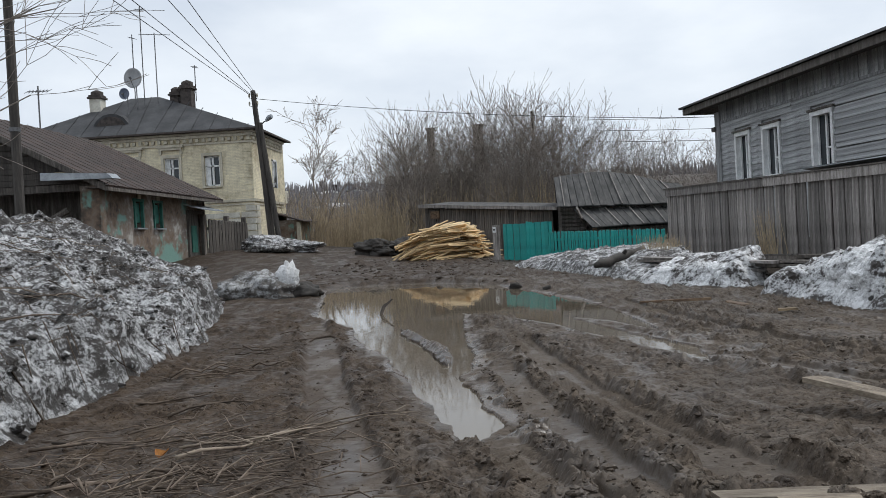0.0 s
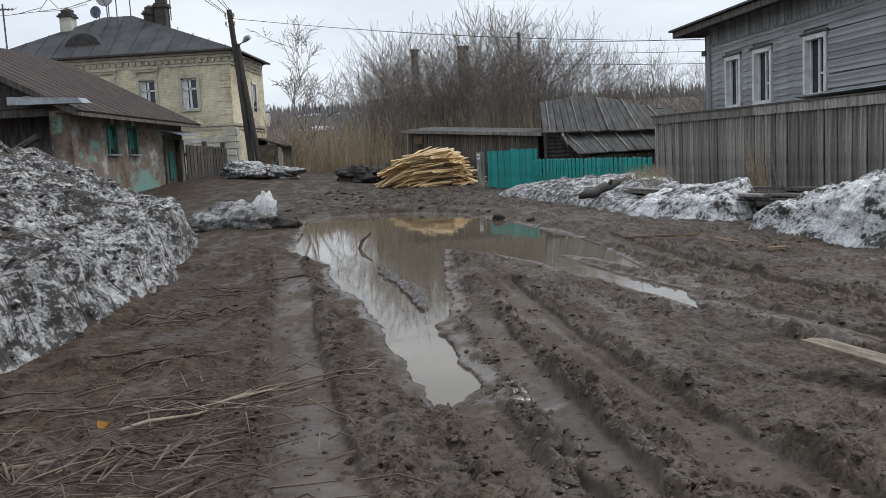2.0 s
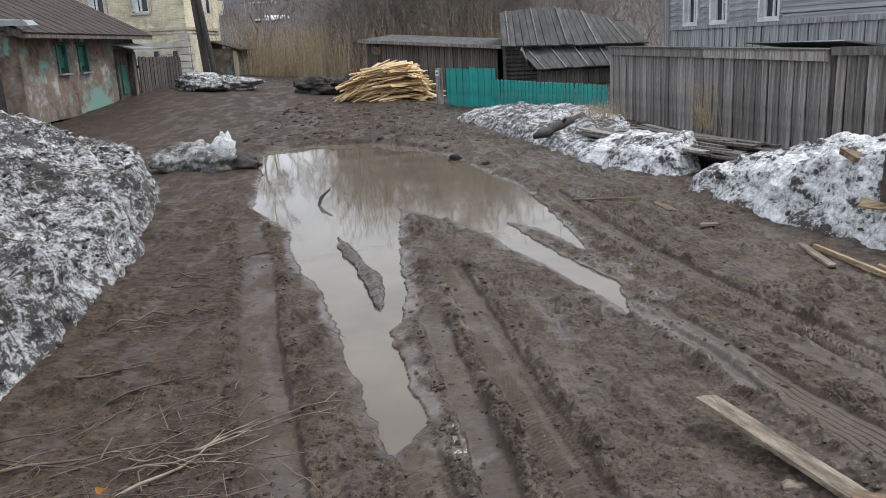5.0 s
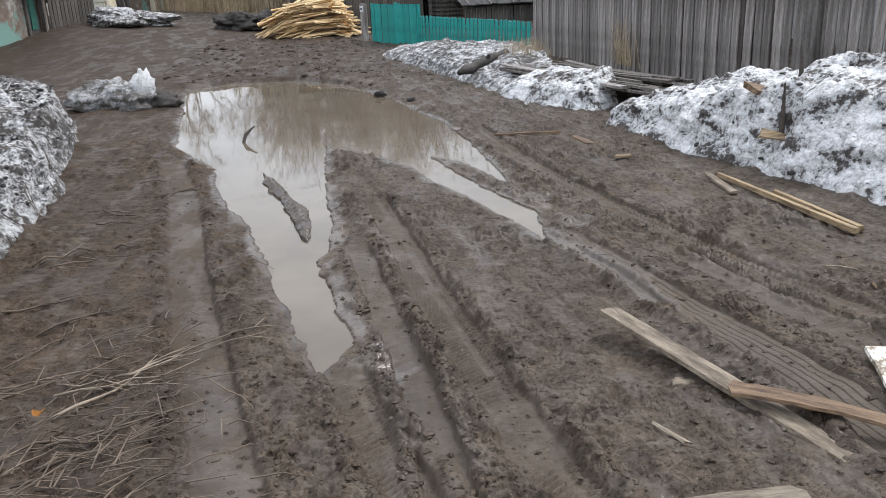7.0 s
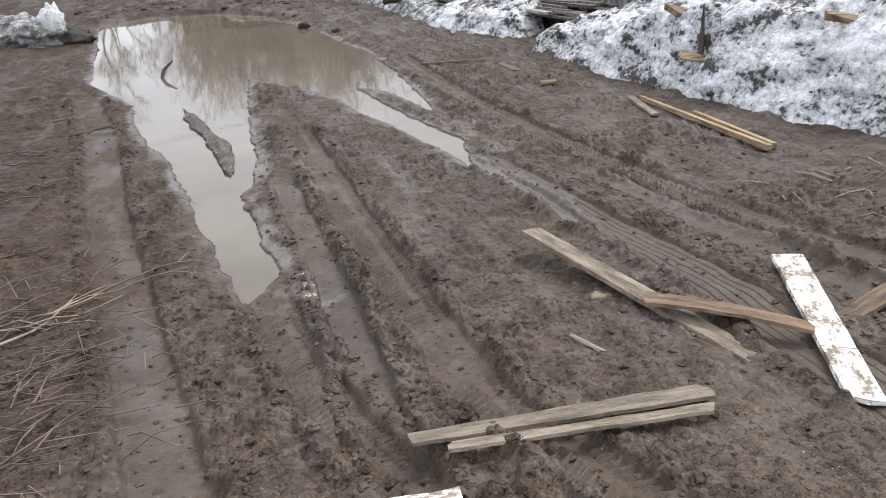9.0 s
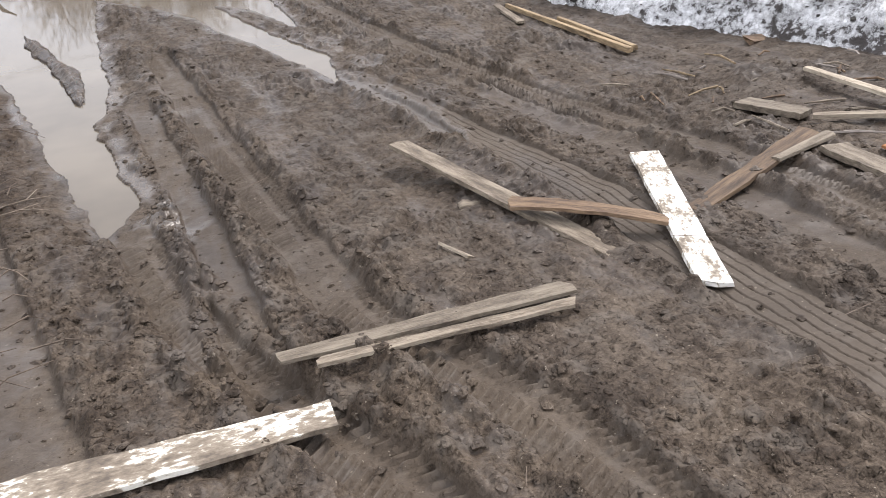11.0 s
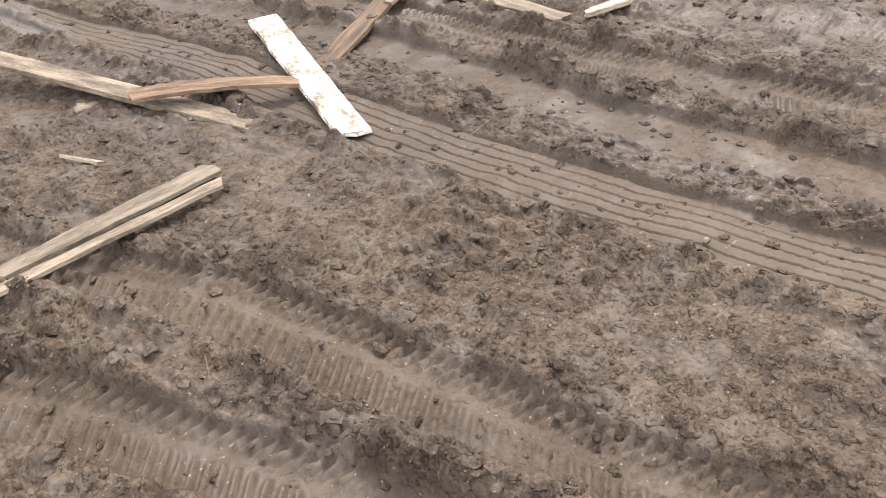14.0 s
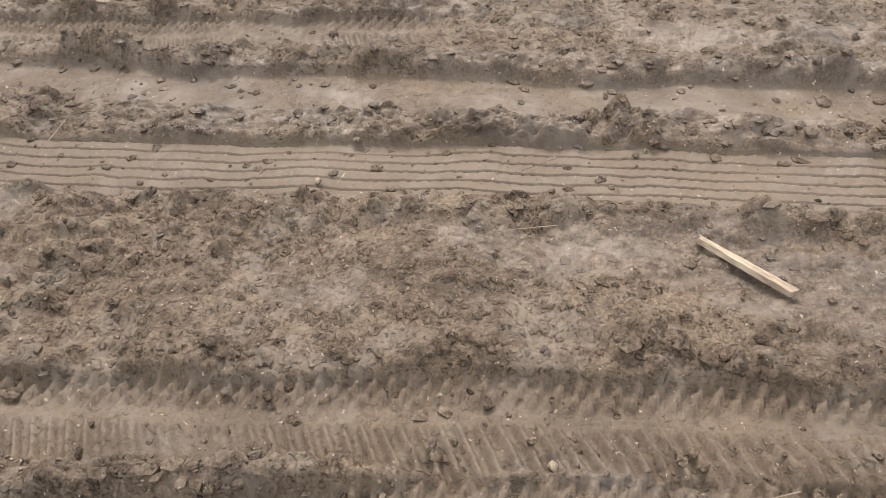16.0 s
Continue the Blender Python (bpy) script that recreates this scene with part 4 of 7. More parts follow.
def board_mesh(name, w, t, h, material, point=0.0, jitter=0.006):
    """An upright board, its foot at the origin, its face towards -y; edges eased, top slightly out of square."""
    me = []
    for k in range(5):
        s = Shape()
        a, b = w / 2 - 0.004, w / 2
        ring = [(-a, -t / 2), (a, -t / 2), (b, -t / 2 + 0.005), (b, t / 2), (-b, t / 2), (-b, -t / 2 + 0.005)]
        skew, bow = random.uniform(-0.02, 0.02), random.uniform(-jitter, jitter)
        for z, dz in ((0, 0), (h * 0.5, 0), (h, 1)):
            for x, y in ring:
                s.v.append((x + bow * (z == h * 0.5), y + bow * 0.7 * (z == h * 0.5), z + dz * skew * x / w))
        n = 6
        for r in range(2):
            for j in range(n):
                s.f.append((r * n + j, r * n + (j + 1) % n, (r + 1) * n + (j + 1) % n, (r + 1) * n + j))
        if point:
            s.v.append((0, 0, h + point))
            s.f += [(2 * n + j, 2 * n + (j + 1) % n, 3 * n) for j in range(n)]
        else:
            s.f.append(tuple(2 * n + j for j in range(n)))
        s.f.append(tuple(reversed(range(n))))
        me.append(fix_normals(s.mesh(name, material)))
    return me


def board_row(parent, name, meshes, a, b, za, zb, pitch, ha=1.0, hb=1.0, lean=0.6, back=0.0, hj=0.02):
    """Boards side by side from a to b (plan), feet from za to zb, scaled in height from ha to hb. The row faces to the left of a to b turned back."""
    ang = math.atan2(b[1] - a[1], b[0] - a[0])
    length = math.hypot(b[0] - a[0], b[1] - a[1])
    n = int(length / pitch)
    for i in range(n):
        t = (i + 0.5) / n
        off = back + random.uniform(0, 0.014) + (0.018 if i % 2 else 0)
        x = a[0] + (b[0] - a[0]) * t - math.sin(ang) * off
        y = a[1] + (b[1] - a[1]) * t + math.cos(ang) * off
        m = pose(x, y, za + (zb - za) * t, random.uniform(-lean, lean) * 0.4, random.uniform(-lean, lean), math.degrees(ang))
        m = m @ Matrix.Diagonal((random.uniform(0.9, 1.08), 1, ha + (hb - ha) * t + random.uniform(-hj, hj), 1))
        part(name, random.choice(meshes), None, parent, pose_m=m)


# ---------------------------------------------------------------- tall grey fence
FA, FB = (4.22, 20.0), (5.95, 12.5)
fence = thing("board_fence", (*FA, 0.3), "tall weathered grey board fence with a top rail", "fence")
tall = board_mesh("board", 0.150, 0.025, 1.0, WOOD)
board_row(fence, "board", tall, FA, FB, 0.20, 0.25, 0.165, 1.66, 1.53)
fa = math.atan2(FB[1] - FA[1], FB[0] - FA[0])
fl = math.hypot(FB[0] - FA[0], FB[1] - FA[1])
mid = ((FA[0] + FB[0]) / 2, (FA[1] + FB[1]) / 2)
nx, ny = math.sin(fa), -math.cos(fa)  # towards the street
for k, (s0, s1) in enumerate(((0.0, 0.55), (0.55, 1.0))):
    sm = (s0 + s1) / 2
    part("top_rail", Shape().box((FA[0] + (FB[0] - FA[0]) * sm + nx * 0.035, FA[1] + (FB[1] - FA[1]) * sm + ny * 0.035, 1.82 - 0.09 * sm), (fl * (s1 - s0) - 0.01, 0.045, 0.16), rz=fa, ry=0.09 / fl, jitter=0.006), WOOD, fence)
part("cap_board", Shape().box((mid[0], mid[1], 1.87), (fl + 0.1, 0.16, 0.03), rz=fa, ry=0.09 / fl, jitter=0.006), WOOD_DARK, fence)
for s0 in (0.0, 0.33, 0.67, 1.0):
    part("post", Shape().box((FA[0] + (FB[0] - FA[0]) * s0 - nx * 0.1, FA[1] + (FB[1] - FA[1]) * s0 - ny * 0.1, 0.98), (0.13, 0.13, 1.6), rz=fa), WOOD_DARK, fence)

FC = (8.9, 6.2)
fence2 = thing("board_fence", (*FB, 0.3), "tall grey board fence with a heavy post behind the snow heap", "fence")
board_row(fence2, "board", tall, (FB[0] + 0.06, FB[1] - 0.05), FC, 0.25, 0.35, 0.175, 1.58, 1.62)
f2 = math.atan2(FC[1] - FB[1], FC[0] - FB[0])
part("top_rail", Shape().box(((FB[0] + FC[0]) / 2 - 0.02, (FB[1] + FC[1]) / 2 - 0.03, 1.80), (6.9, 0.05, 0.12), rz=f2, ry=0.0, jitter=0.006), WOOD, fence2)
part("post", Shape().box((6.50, 11.28, 1.10), (0.2, 0.16, 1.75), rz=f2, jitter=0.01), WOOD, fence2)
part("post", Shape().box((7.70, 8.72, 1.12), (0.18, 0.16, 1.75), rz=f2, jitter=0.01), WOOD, fence2)
roof_bit = thing("lean_to_roof", (6.3, 13.8, 0.3), "low boarded lean-to with a strip of bent roofing behind the fence", "lean-to")
part("roof_sheet", Shape().box((6.3, 13.9, 1.88), (0.9, 2.6, 0.03), rz=0.227, ry=0.14, jitter=0.01), ZINC, roof_bit)
part("wall", Shape().box((6.4, 13.9, 1.02), (0.5, 2.4, 1.6), rz=0.227), WOOD_DARK, roof_bit)

# ---------------------------------------------------------------- teal picket fence and gate
GA, GB, GC = (0.34, 28.0), (1.70, 25.56), (4.30, 20.85)
gate = thing("garden_gate", (*GA, 0.17), "teal painted double board gate", "gate")
leaf = board_mesh("board", 0.20, 0.022, 1.0, TEAL, 0.0, 0.003)
board_row(gate, "board", leaf, GA, (1.06, 26.71), 0.14, 0.12, 0.2, 1.25, 1.24, 0.3, hj=0.004)
board_row(gate, "board", leaf, (1.07, 26.69), (1.38, 26.14), 0.12, 0.12, 0.155, 1.27, 1.27, 0.2, hj=0.03)
board_row(gate, "board", leaf, (1.39, 26.12), GB, 0.12, 0.12, 0.2, 1.26, 1.26, 0.2, hj=0.004)
for p in ((0.34, 28.0), (1.07, 26.7), (1.38, 26.15), (1.7, 25.58)):
    part("post", Shape().box((p[0] + 0.06, p[1] + 0.05, 0.72), (0.1, 0.1, 1.3), rz=-1.06), TEAL, gate)
picket_fence = thing("picket_fence", (*GB, 0.15), "teal painted picket fence with pointed slats", "fence")
picket = board_mesh("picket", 0.068, 0.02, 1.0, TEAL, 0.05, 0.003)
board_row(picket_fence, "picket", picket, GB, GC, 0.12, 0.28, 0.094, 0.90, 0.68, 0.8, hj=0.015)
for z in (0.42, 0.8):
    ga = math.atan2(GC[1] - GB[1], GC[0] - GB[0])
    part("rail", Shape().box(((GB[0] + GC[0]) / 2 + 0.05, (GB[1] + GC[1]) / 2 + 0.03, z), (5.3, 0.04, 0.07), rz=ga, ry=0.0), TEAL, picket_fence)
sign_post = thing("sign_post", (0.1, 28.5, 0.2), "grey wooden post with a small white plate", "post")
part("post", Shape().box((0.1, 28.5, 0.78), (0.26, 0.12, 1.2), rz=-1.0, jitter=0.01), WOOD, sign_post)
part("plate", Shape().box((0.03, 28.42, 1.22), (0.13, 0.015, 0.2), rz=-0.6), WHITE, sign_post, "small white plate")
part("bar", Shape().box((0.022, 28.408, 1.22), (0.07, 0.01, 0.05), rz=-0.6), WIRE, sign_post)

# ---------------------------------------------------------------- shed of upright boards
SA, SB = (-2.9, 34.95), (2.35, 32.3)
shed = thing("board_shed", (*SA, 0.25), "long low shed of weathered upright boards", "shed")
sbm = board_mesh("board", 0.175, 0.025, 1.0, WOOD_DARK)
board_row(shed, "board", sbm, SA, SB, 0.2, 0.2, 0.185, 2.12, 1.66)
board_row(shed, "board", sbm, (-2.2, 37.6), SA, 0.2, 0.2, 0.185, 2.3, 2.12)
sang = math.atan2(SB[1] - SA[1], SB[0] - SA[0])
part("roof", Shape().prism([(-3.15, 34.85, 2.42), (2.5, 32.0, 1.93), (3.9, 34.6, 2.1), (-2.0, 37.9, 2.62)], (0, 0, 0.06)), FELT, shed)
part("fascia", Shape().box(((-3.15 + 2.5) / 2, (34.8 + 31.95) / 2 - 0.02, 2.185), (6.33, 0.04, 0.13), rz=sang, ry=0.0775), WOOD, shed)
part("back_wall", Shape().prism([(-2.1, 37.6, 0.2), (3.7, 34.6, 0.2), (3.7, 34.6, 2.0), (-2.1, 37.6, 2.5)], (0.03, 0.05, 0)), WOOD_DARK, shed)
part("hatch", Shape().box((-2.45, 34.66, 2.02), (0.42, 0.05, 0.32), rz=sang), BARKY, shed)

# ---------------------------------------------------------------- old barn with boarded roofs
barn = thing("log_barn", (2.6, 31.4, 0.2), "old dark barn with sagging boarded roofs", "barn")
for i in range(11):
    part("wall_log", Shape().tube([(2.55, 31.55, 0.35 + i * 0.15), (7.6, 30.7, 0.3 + i * 0.15)], 0.082, 7), WOOD_DARK, barn)
    part("wall_log", Shape().tube([(2.55, 31.3, 0.38 + i * 0.15), (2.9, 35.4, 0.38 + i * 0.15)], 0.082, 7), WOOD_DARK, barn)
part("gable", Shape().prism([(2.5, 31.4, 1.95), (2.9, 35.6, 1.95), (2.75, 33.4, 3.0)], (0.04, 0, 0)), SOOT, barn)
part("back_wall", Shape().box((5.2, 35.3, 1.2), (5.0, 0.12, 2.0), rz=-0.15), WOOD_DARK, barn)
ridge_a, ridge_b = Vector((2.55, 33.4, 3.2)), Vector((4.75, 33.1, 3.32))
ea, eb = Vector((2.45, 31.0, 1.93)), Vector((7.7, 30.3, 1.80))
NB = 20
random.seed(11)
for i in range(NB):
    t0, t1 = i / NB, (i + 0.93) / NB
    top0, top1 = (ridge_a.lerp(Vector((7.3, 32.4, 2.62)), t) + Vector((0, 0, 0.32 * math.sin(min(t / 0.9, 1) * math.pi))) for t in (t0, t1))
    lo0, lo1 = ea.lerp(eb, t0), ea.lerp(eb, t1)
    dz = Vector((0, random.uniform(-0.08, 0.05), random.uniform(0, 0.03)))
    part("roof_board", Shape().prism([lo0 + dz, lo1 + dz, top1, top0], (0, -0.01, 0.035)), FELT, barn)
    if i % 4 == 1:
        part("batten", Shape().tube([lo0 + Vector((0, -0.03, 0.07)), top0 + Vector((0, -0.03, 0.07))], 0.028, 4), WOOD, barn)
part("rear_roof", Shape().prism([(2.55, 33.4, 3.2), (7.3, 32.4, 2.62), (7.9, 36, 1.7), (2.8, 36, 1.8)], (0, 0, 0.05)), FELT, barn)
la, lb2 = Vector((3.05, 31.25, 1.83)), Vector((7.7, 30.6, 1.72))
ma, mb = Vector((3.55, 29.55, 1.10)), Vector((7.6, 29.1, 1.14))
for i in range(16):
    t0, t1 = i / 16, (i + 0.93) / 16
    dz = Vector((0, random.uniform(-0.07, 0.05), random.uniform(0, 0.025)))
    part("lean_to_board", Shape().prism([ma.lerp(mb, t0) + dz, ma.lerp(mb, t1) + dz, la.lerp(lb2, t1), la.lerp(lb2, t0)], (0, -0.01, 0.035)), FELT, barn)
    if i % 3 == 1:
        part("batten", Shape().tube([ma.lerp(mb, t0) + Vector((0, -0.03, 0.06)), la.lerp(lb2, t0) + Vector((0, -0.03, 0.06))], 0.026, 4), WOOD, barn)
board_row(barn, "board", sbm, (3.65, 29.85), (7.5, 29.4), 0.15, 0.15, 0.185, 0.9, 0.95)
part("edge_board", Shape().box(((ma.x + la.x) / 2 - 0.03, (ma.y + la.y) / 2, 1.47), (0.05, 1.95, 0.13), rx=-0.405, rz=-0.29), WOOD, barn)
part("door_frame", Shape().box((3.75, 30.6, 0.75), (0.14, 0.14, 1.1)), BARKY, barn)

# ---------------------------------------------------------------- grey boarded house
house = thing("boarded_house", (6.15, 22.5, 0.3), "two-storey grey weatherboarded house with white windows", "house")
H0 = Vector((6.15, 22.5, 0))
hd = Vector((0.188, -0.982, 0)).normalized()
hn = Vector((-hd.y, hd.x, 0)) * -1.0   # towards the street
if hn.x > 0:
    hn = -hn
hang = math.atan2(hd.y, hd.x)
HL = 17.0


def hp(u, w, z):
    """u along the street wall from the far corner, w out towards the street, z up."""
    p = H0 + hd * u + hn * w
    return (p.x, p.y, z)


WINS = [(1.00, 1.70), (2.33, 3.08), (4.38, 5.12)]
WZ0, WZ1 = 2.08, 3.27
edges = [0.0] + [v for w in WINS for v in w] + [HL]
for a, b in zip(edges[0::2], edges[1::2]):
    part("wall", Shape().prism([hp(a, -0.04, WZ0), hp(b, -0.04, WZ0), hp(b, -0.04, WZ1), hp(a, -0.04, WZ1)], -hn * 0.2), SIDING, house)
part("wall", Shape().prism([hp(0, -0.04, 0.2), hp(HL, -0.04, 0.2), hp(HL, -0.04, WZ0), hp(0, -0.04, WZ0)], -hn * 0.2), SIDING, house)
part("wall", Shape().prism([hp(0, -0.04, WZ1), hp(HL, -0.04, WZ1), hp(HL, -0.04, 4.25), hp(0, -0.04, 4.25)], -hn * 0.2), SIDING, house)
part("end_wall", Shape().prism([hp(0, -0.04, 0.2), hp(0, -9, 0.2), hp(0, -9, 4.25), hp(0, -0.04, 4.25)], hd * 0.2), SIDING, house)
part("rear_wall", Shape().prism([hp(0, -9, 0.2), hp(HL, -9, 0.2), hp(HL, -9, 4.25), hp(0, -9, 4.25)], hn * 0.2), SIDING, house)
random.seed(5)
clap = []
for k in range(4):
    clap.append(fix_normals(Shape().box((0, 0, 0), (1, 0.03, 0.15), rx=-0.14, jitter=0.004).mesh("clapboard", SIDING)))
z = 2.02 + 0.075
row = 0
while z < 3.72:
    cuts = [0.12] + [v for w in WINS for v in (w[0] - 0.05, w[1] + 0.05)] + [HL]
    spans = list(zip(cuts[0::2], cuts[1::2])) if WZ0 - 0.12 < z < WZ1 + 0.12 else [(0.12, 3.6), (3.6, 7.4), (7.4, 12), (12, HL)]
    for a, b in spans:
        if b - a < 0.05:
            continue
        mid_u = (a + b) / 2
        m = Matrix.Translation(hp(mid_u, -0.005, z)) @ pose(0, 0, 0, 0, random.uniform(-0.25, 0.25), math.degrees(hang)) @ Matrix.Diagonal((b - a - 0.008, 1, 1, 1))
        part("clapboard", random.choice(clap), None, house, pose_m=m)
    z += 0.143
    row += 1
up = board_mesh("upright_board", 0.15, 0.022, 1.0, SIDING_V)
pa, pb = hp(0.1, 0.0, 0), hp(HL, 0.0, 0)
board_row(house, "upright_board", up, pa, pb, 3.72, 3.72, 0.15, 0.55, 0.55, 0.15, hj=0.0)
board_row(house, "upright_board", up, pa, pb, 0.3, 0.3, 0.16, 1.66, 1.66, 0.2, hj=0.0)
for zz, hh in ((2.0, 0.1), (3.71, 0.06)):
    part("trim", Shape().prism([hp(0, 0.03, zz - hh / 2), hp(HL, 0.03, zz - hh / 2), hp(HL, 0.03, zz + hh / 2), hp(0, 0.03, zz + hh / 2)], -hn * 0.05), SIDING_V, house)
part("corner_board", Shape().prism([hp(-0.06, 0.05, 0.3), hp(0.2, 0.05, 0.3), hp(0.2, 0.05, 4.0), hp(-0.06, 0.05, 4.0)], -hn * 0.12), SIDING_V, house)
part("corner_cap", Shape().prism([hp(-0.16, 0.1, 3.5), hp(0.02, 0.1, 3.5), hp(0.02, 0.1, 3.62), hp(-0.16, 0.1, 3.62)], -hn * 0.3), WOOD_DARK, house)
for a, b in WINS:
    win = part("window", Shape().prism([hp(a + 0.05, -0.12, WZ0 + 0.05), hp(b - 0.05, -0.12, WZ0 + 0.05), hp(b - 0.05, -0.12, WZ1 - 0.05), hp(a + 0.05, -0.12, WZ1 - 0.05)], -hn * 0.01), GLASS, house, "dark glass in a white frame")
    fr = Shape()
    for u0, u1, z0, z1 in ((a - 0.03, a + 0.05, WZ0, WZ1), (b - 0.05, b + 0.03, WZ0, WZ1), (a - 0.03, b + 0.03, WZ1 - 0.05, WZ1 + 0.05), (a - 0.03, b + 0.03, WZ0 - 0.05, WZ0 + 0.05)):
        fr.prism([hp(u0, 0.045, z0), hp(u1, 0.045, z0), hp(u1, 0.045, z1), hp(u0, 0.045, z1)], -hn * 0.17)
    part("frame", fr, WHITE, win)
    sash = Shape()
    m_u = a + (b - a) * 0.5
    for u0, u1, z0, z1 in ((m_u - 0.025, m_u + 0.025, WZ0, WZ1), (a + 0.05, a + 0.09, WZ0, WZ1), (b - 0.09, b - 0.05, WZ0, WZ1), (m_u, b - 0.05, WZ0 + 0.42, WZ0 + 0.46)):
        sash.prism([hp(u0, -0.07, z0), hp(u1, -0.07, z0), hp(u1, -0.07, z1), hp(u0, -0.07, z1)], -hn * 0.04)
    part("sash", sash, WHITE, win)
    part("blind", Shape().prism([hp(a + 0.05, -0.16, WZ0), hp(m_u, -0.16, WZ0), hp(m_u, -0.16, WZ1), hp(a + 0.05, -0.16, WZ1)], -hn * 0.01), ZINC, win)
    part("hood", Shape().prism([hp(a - 0.09, 0.08, WZ1 + 0.055), hp(b + 0.09, 0.08, WZ1 + 0.055), hp(b + 0.09, 0.08, WZ1 + 0.10), hp(a - 0.09, 0.08, WZ1 + 0.10)], -hn * 0.1), WOOD_DARK, win)
EV = 0.62
part("soffit", Shape().prism([hp(-0.7, EV, 4.10), hp(HL + 0.5, EV, 4.10), hp(HL + 0.5, -0.2, 4.22), hp(-0.7, -0.2, 4.22)], (0, 0, 0.03)), WOOD_DARK, house)
part("fascia", Shape().prism([hp(-0.72, EV + 0.02, 4.06), hp(HL + 0.5, EV + 0.02, 4.06), hp(HL + 0.5, EV + 0.02, 4.22), hp(-0.72, EV + 0.02, 4.22)], -hn * 0.04), WOOD_DARK, house)
part("fascia", Shape().prism([hp(-0.74, EV, 4.06), hp(-0.74, -9.5, 4.06), hp(-0.74, -9.5, 4.22), hp(-0.74, EV, 4.22)], hd * 0.04), WOOD_DARK, house)
part("soffit", Shape().prism([hp(-0.7, EV - 0.4, 4.11), hp(0.05, EV - 0.4, 4.2), hp(0.05, -9.5, 4.2), hp(-0.7, -9.5, 4.11)], (0, 0, 0.02)), WOOD_DARK, house)
apex = hp(4.5, -4.4, 5.75)
apex2 = hp(HL - 4, -4.4, 5.75)
part("roof", Shape().prism([hp(-0.8, EV + 0.1, 4.225), hp(HL + 0.6, EV + 0.1, 4.225), apex2, apex], (0, 0, 0.05)), FELT, house)
part("roof", Shape().prism([hp(-0.8, EV + 0.1, 4.225), apex, hp(-0.8, -9.6, 4.225)], (0, 0, 0.05)), FELT, house)
part("roof", Shape().prism([hp(-0.8, -9.6, 4.225), apex, apex2, hp(HL + 0.6, -9.6, 4.225)], (0, 0, 0.05)), FELT, house)

# drawn out to its true distance behind the fence, seen from the street's middle
HOUSE_K, HOUSE_EYE = 1.32, Vector((0.06, 0.4, 1.1))
house.location = HOUSE_EYE + (house.location - HOUSE_EYE) * HOUSE_K
house.scale = (HOUSE_K,) * 3

# ---------------------------------------------------------------- low plastered house
cottage = thing("plastered_cottage", (-10.9, 22.4, 0.6), "low cottage with stained peeling plaster and a rusty roof", "house")
CX, CY0, CY1 = -10.9, 22.7, 31.3
CW = [(25.05, 25.62), (26.5, 27.1)]
CZ0, CZ1 = 1.88, 2.72
cols = [CY0] + [v for w in CW for v in w] + [29.4, 30.9, CY1]
for a, b in zip(cols[0::2], cols[1::2]):
    part("wall", Shape().box((CX - 0.2, (a + b) / 2, 1.85), (0.4, b - a, 2.6)), PLASTER, cottage)
for a, b in CW:
    part("wall", Shape().box((CX - 0.2, (a + b) / 2, (0.55 + CZ0) / 2), (0.4, b - a, CZ0 - 0.55)), PLASTER, cottage)
    part("wall", Shape().box((CX - 0.2, (a + b) / 2, (CZ1 + 3.15) / 2), (0.4, b - a, 3.15 - CZ1)), PLASTER, cottage)
part("wall", Shape().box((CX - 0.2, 30.15, 2.8), (0.4, 1.5, 0.7)), PLASTER, cottage)
part("end_wall", Shape().box((-14.0, CY1 - 0.2, 1.85), (5.8, 0.4, 2.6)), PLASTER, cottage)
part("brick_pier", Shape().box((-10.95, 22.55, 1.8), (0.55, 0.35, 2.5), jitter=0.01), PLASTER, cottage, "worn brick pier at the corner")
part("front_wall", Shape().box((-13.6, 22.75, 1.3), (4.6, 0.3, 1.7)), SOOT, cottage)
part("inner_wall", Shape().box((-13.6, 24.2, 2.2), (4.6, 0.2, 2.8)), WOOD_DARK, cottage)
part("beam", Shape().box((-13.2, 22.5, 3.02), (5.6, 0.22, 0.2)), WOOD_DARK, cottage)
part("brace", Shape().tube([(-12.6, 22.4, 1.9), (-11.6, 22.4, 2.4)], 0.09, 6), WOOD_DARK, cottage)
for i in range(9):
    part("gable_board", Shape().box((-13.2 - i * 0.19, 22.42, 3.22 + i * 0.17), (5.0 - i * 0.44, 0.05, 0.16), jitter=0.005), POLE_MAT, cottage)
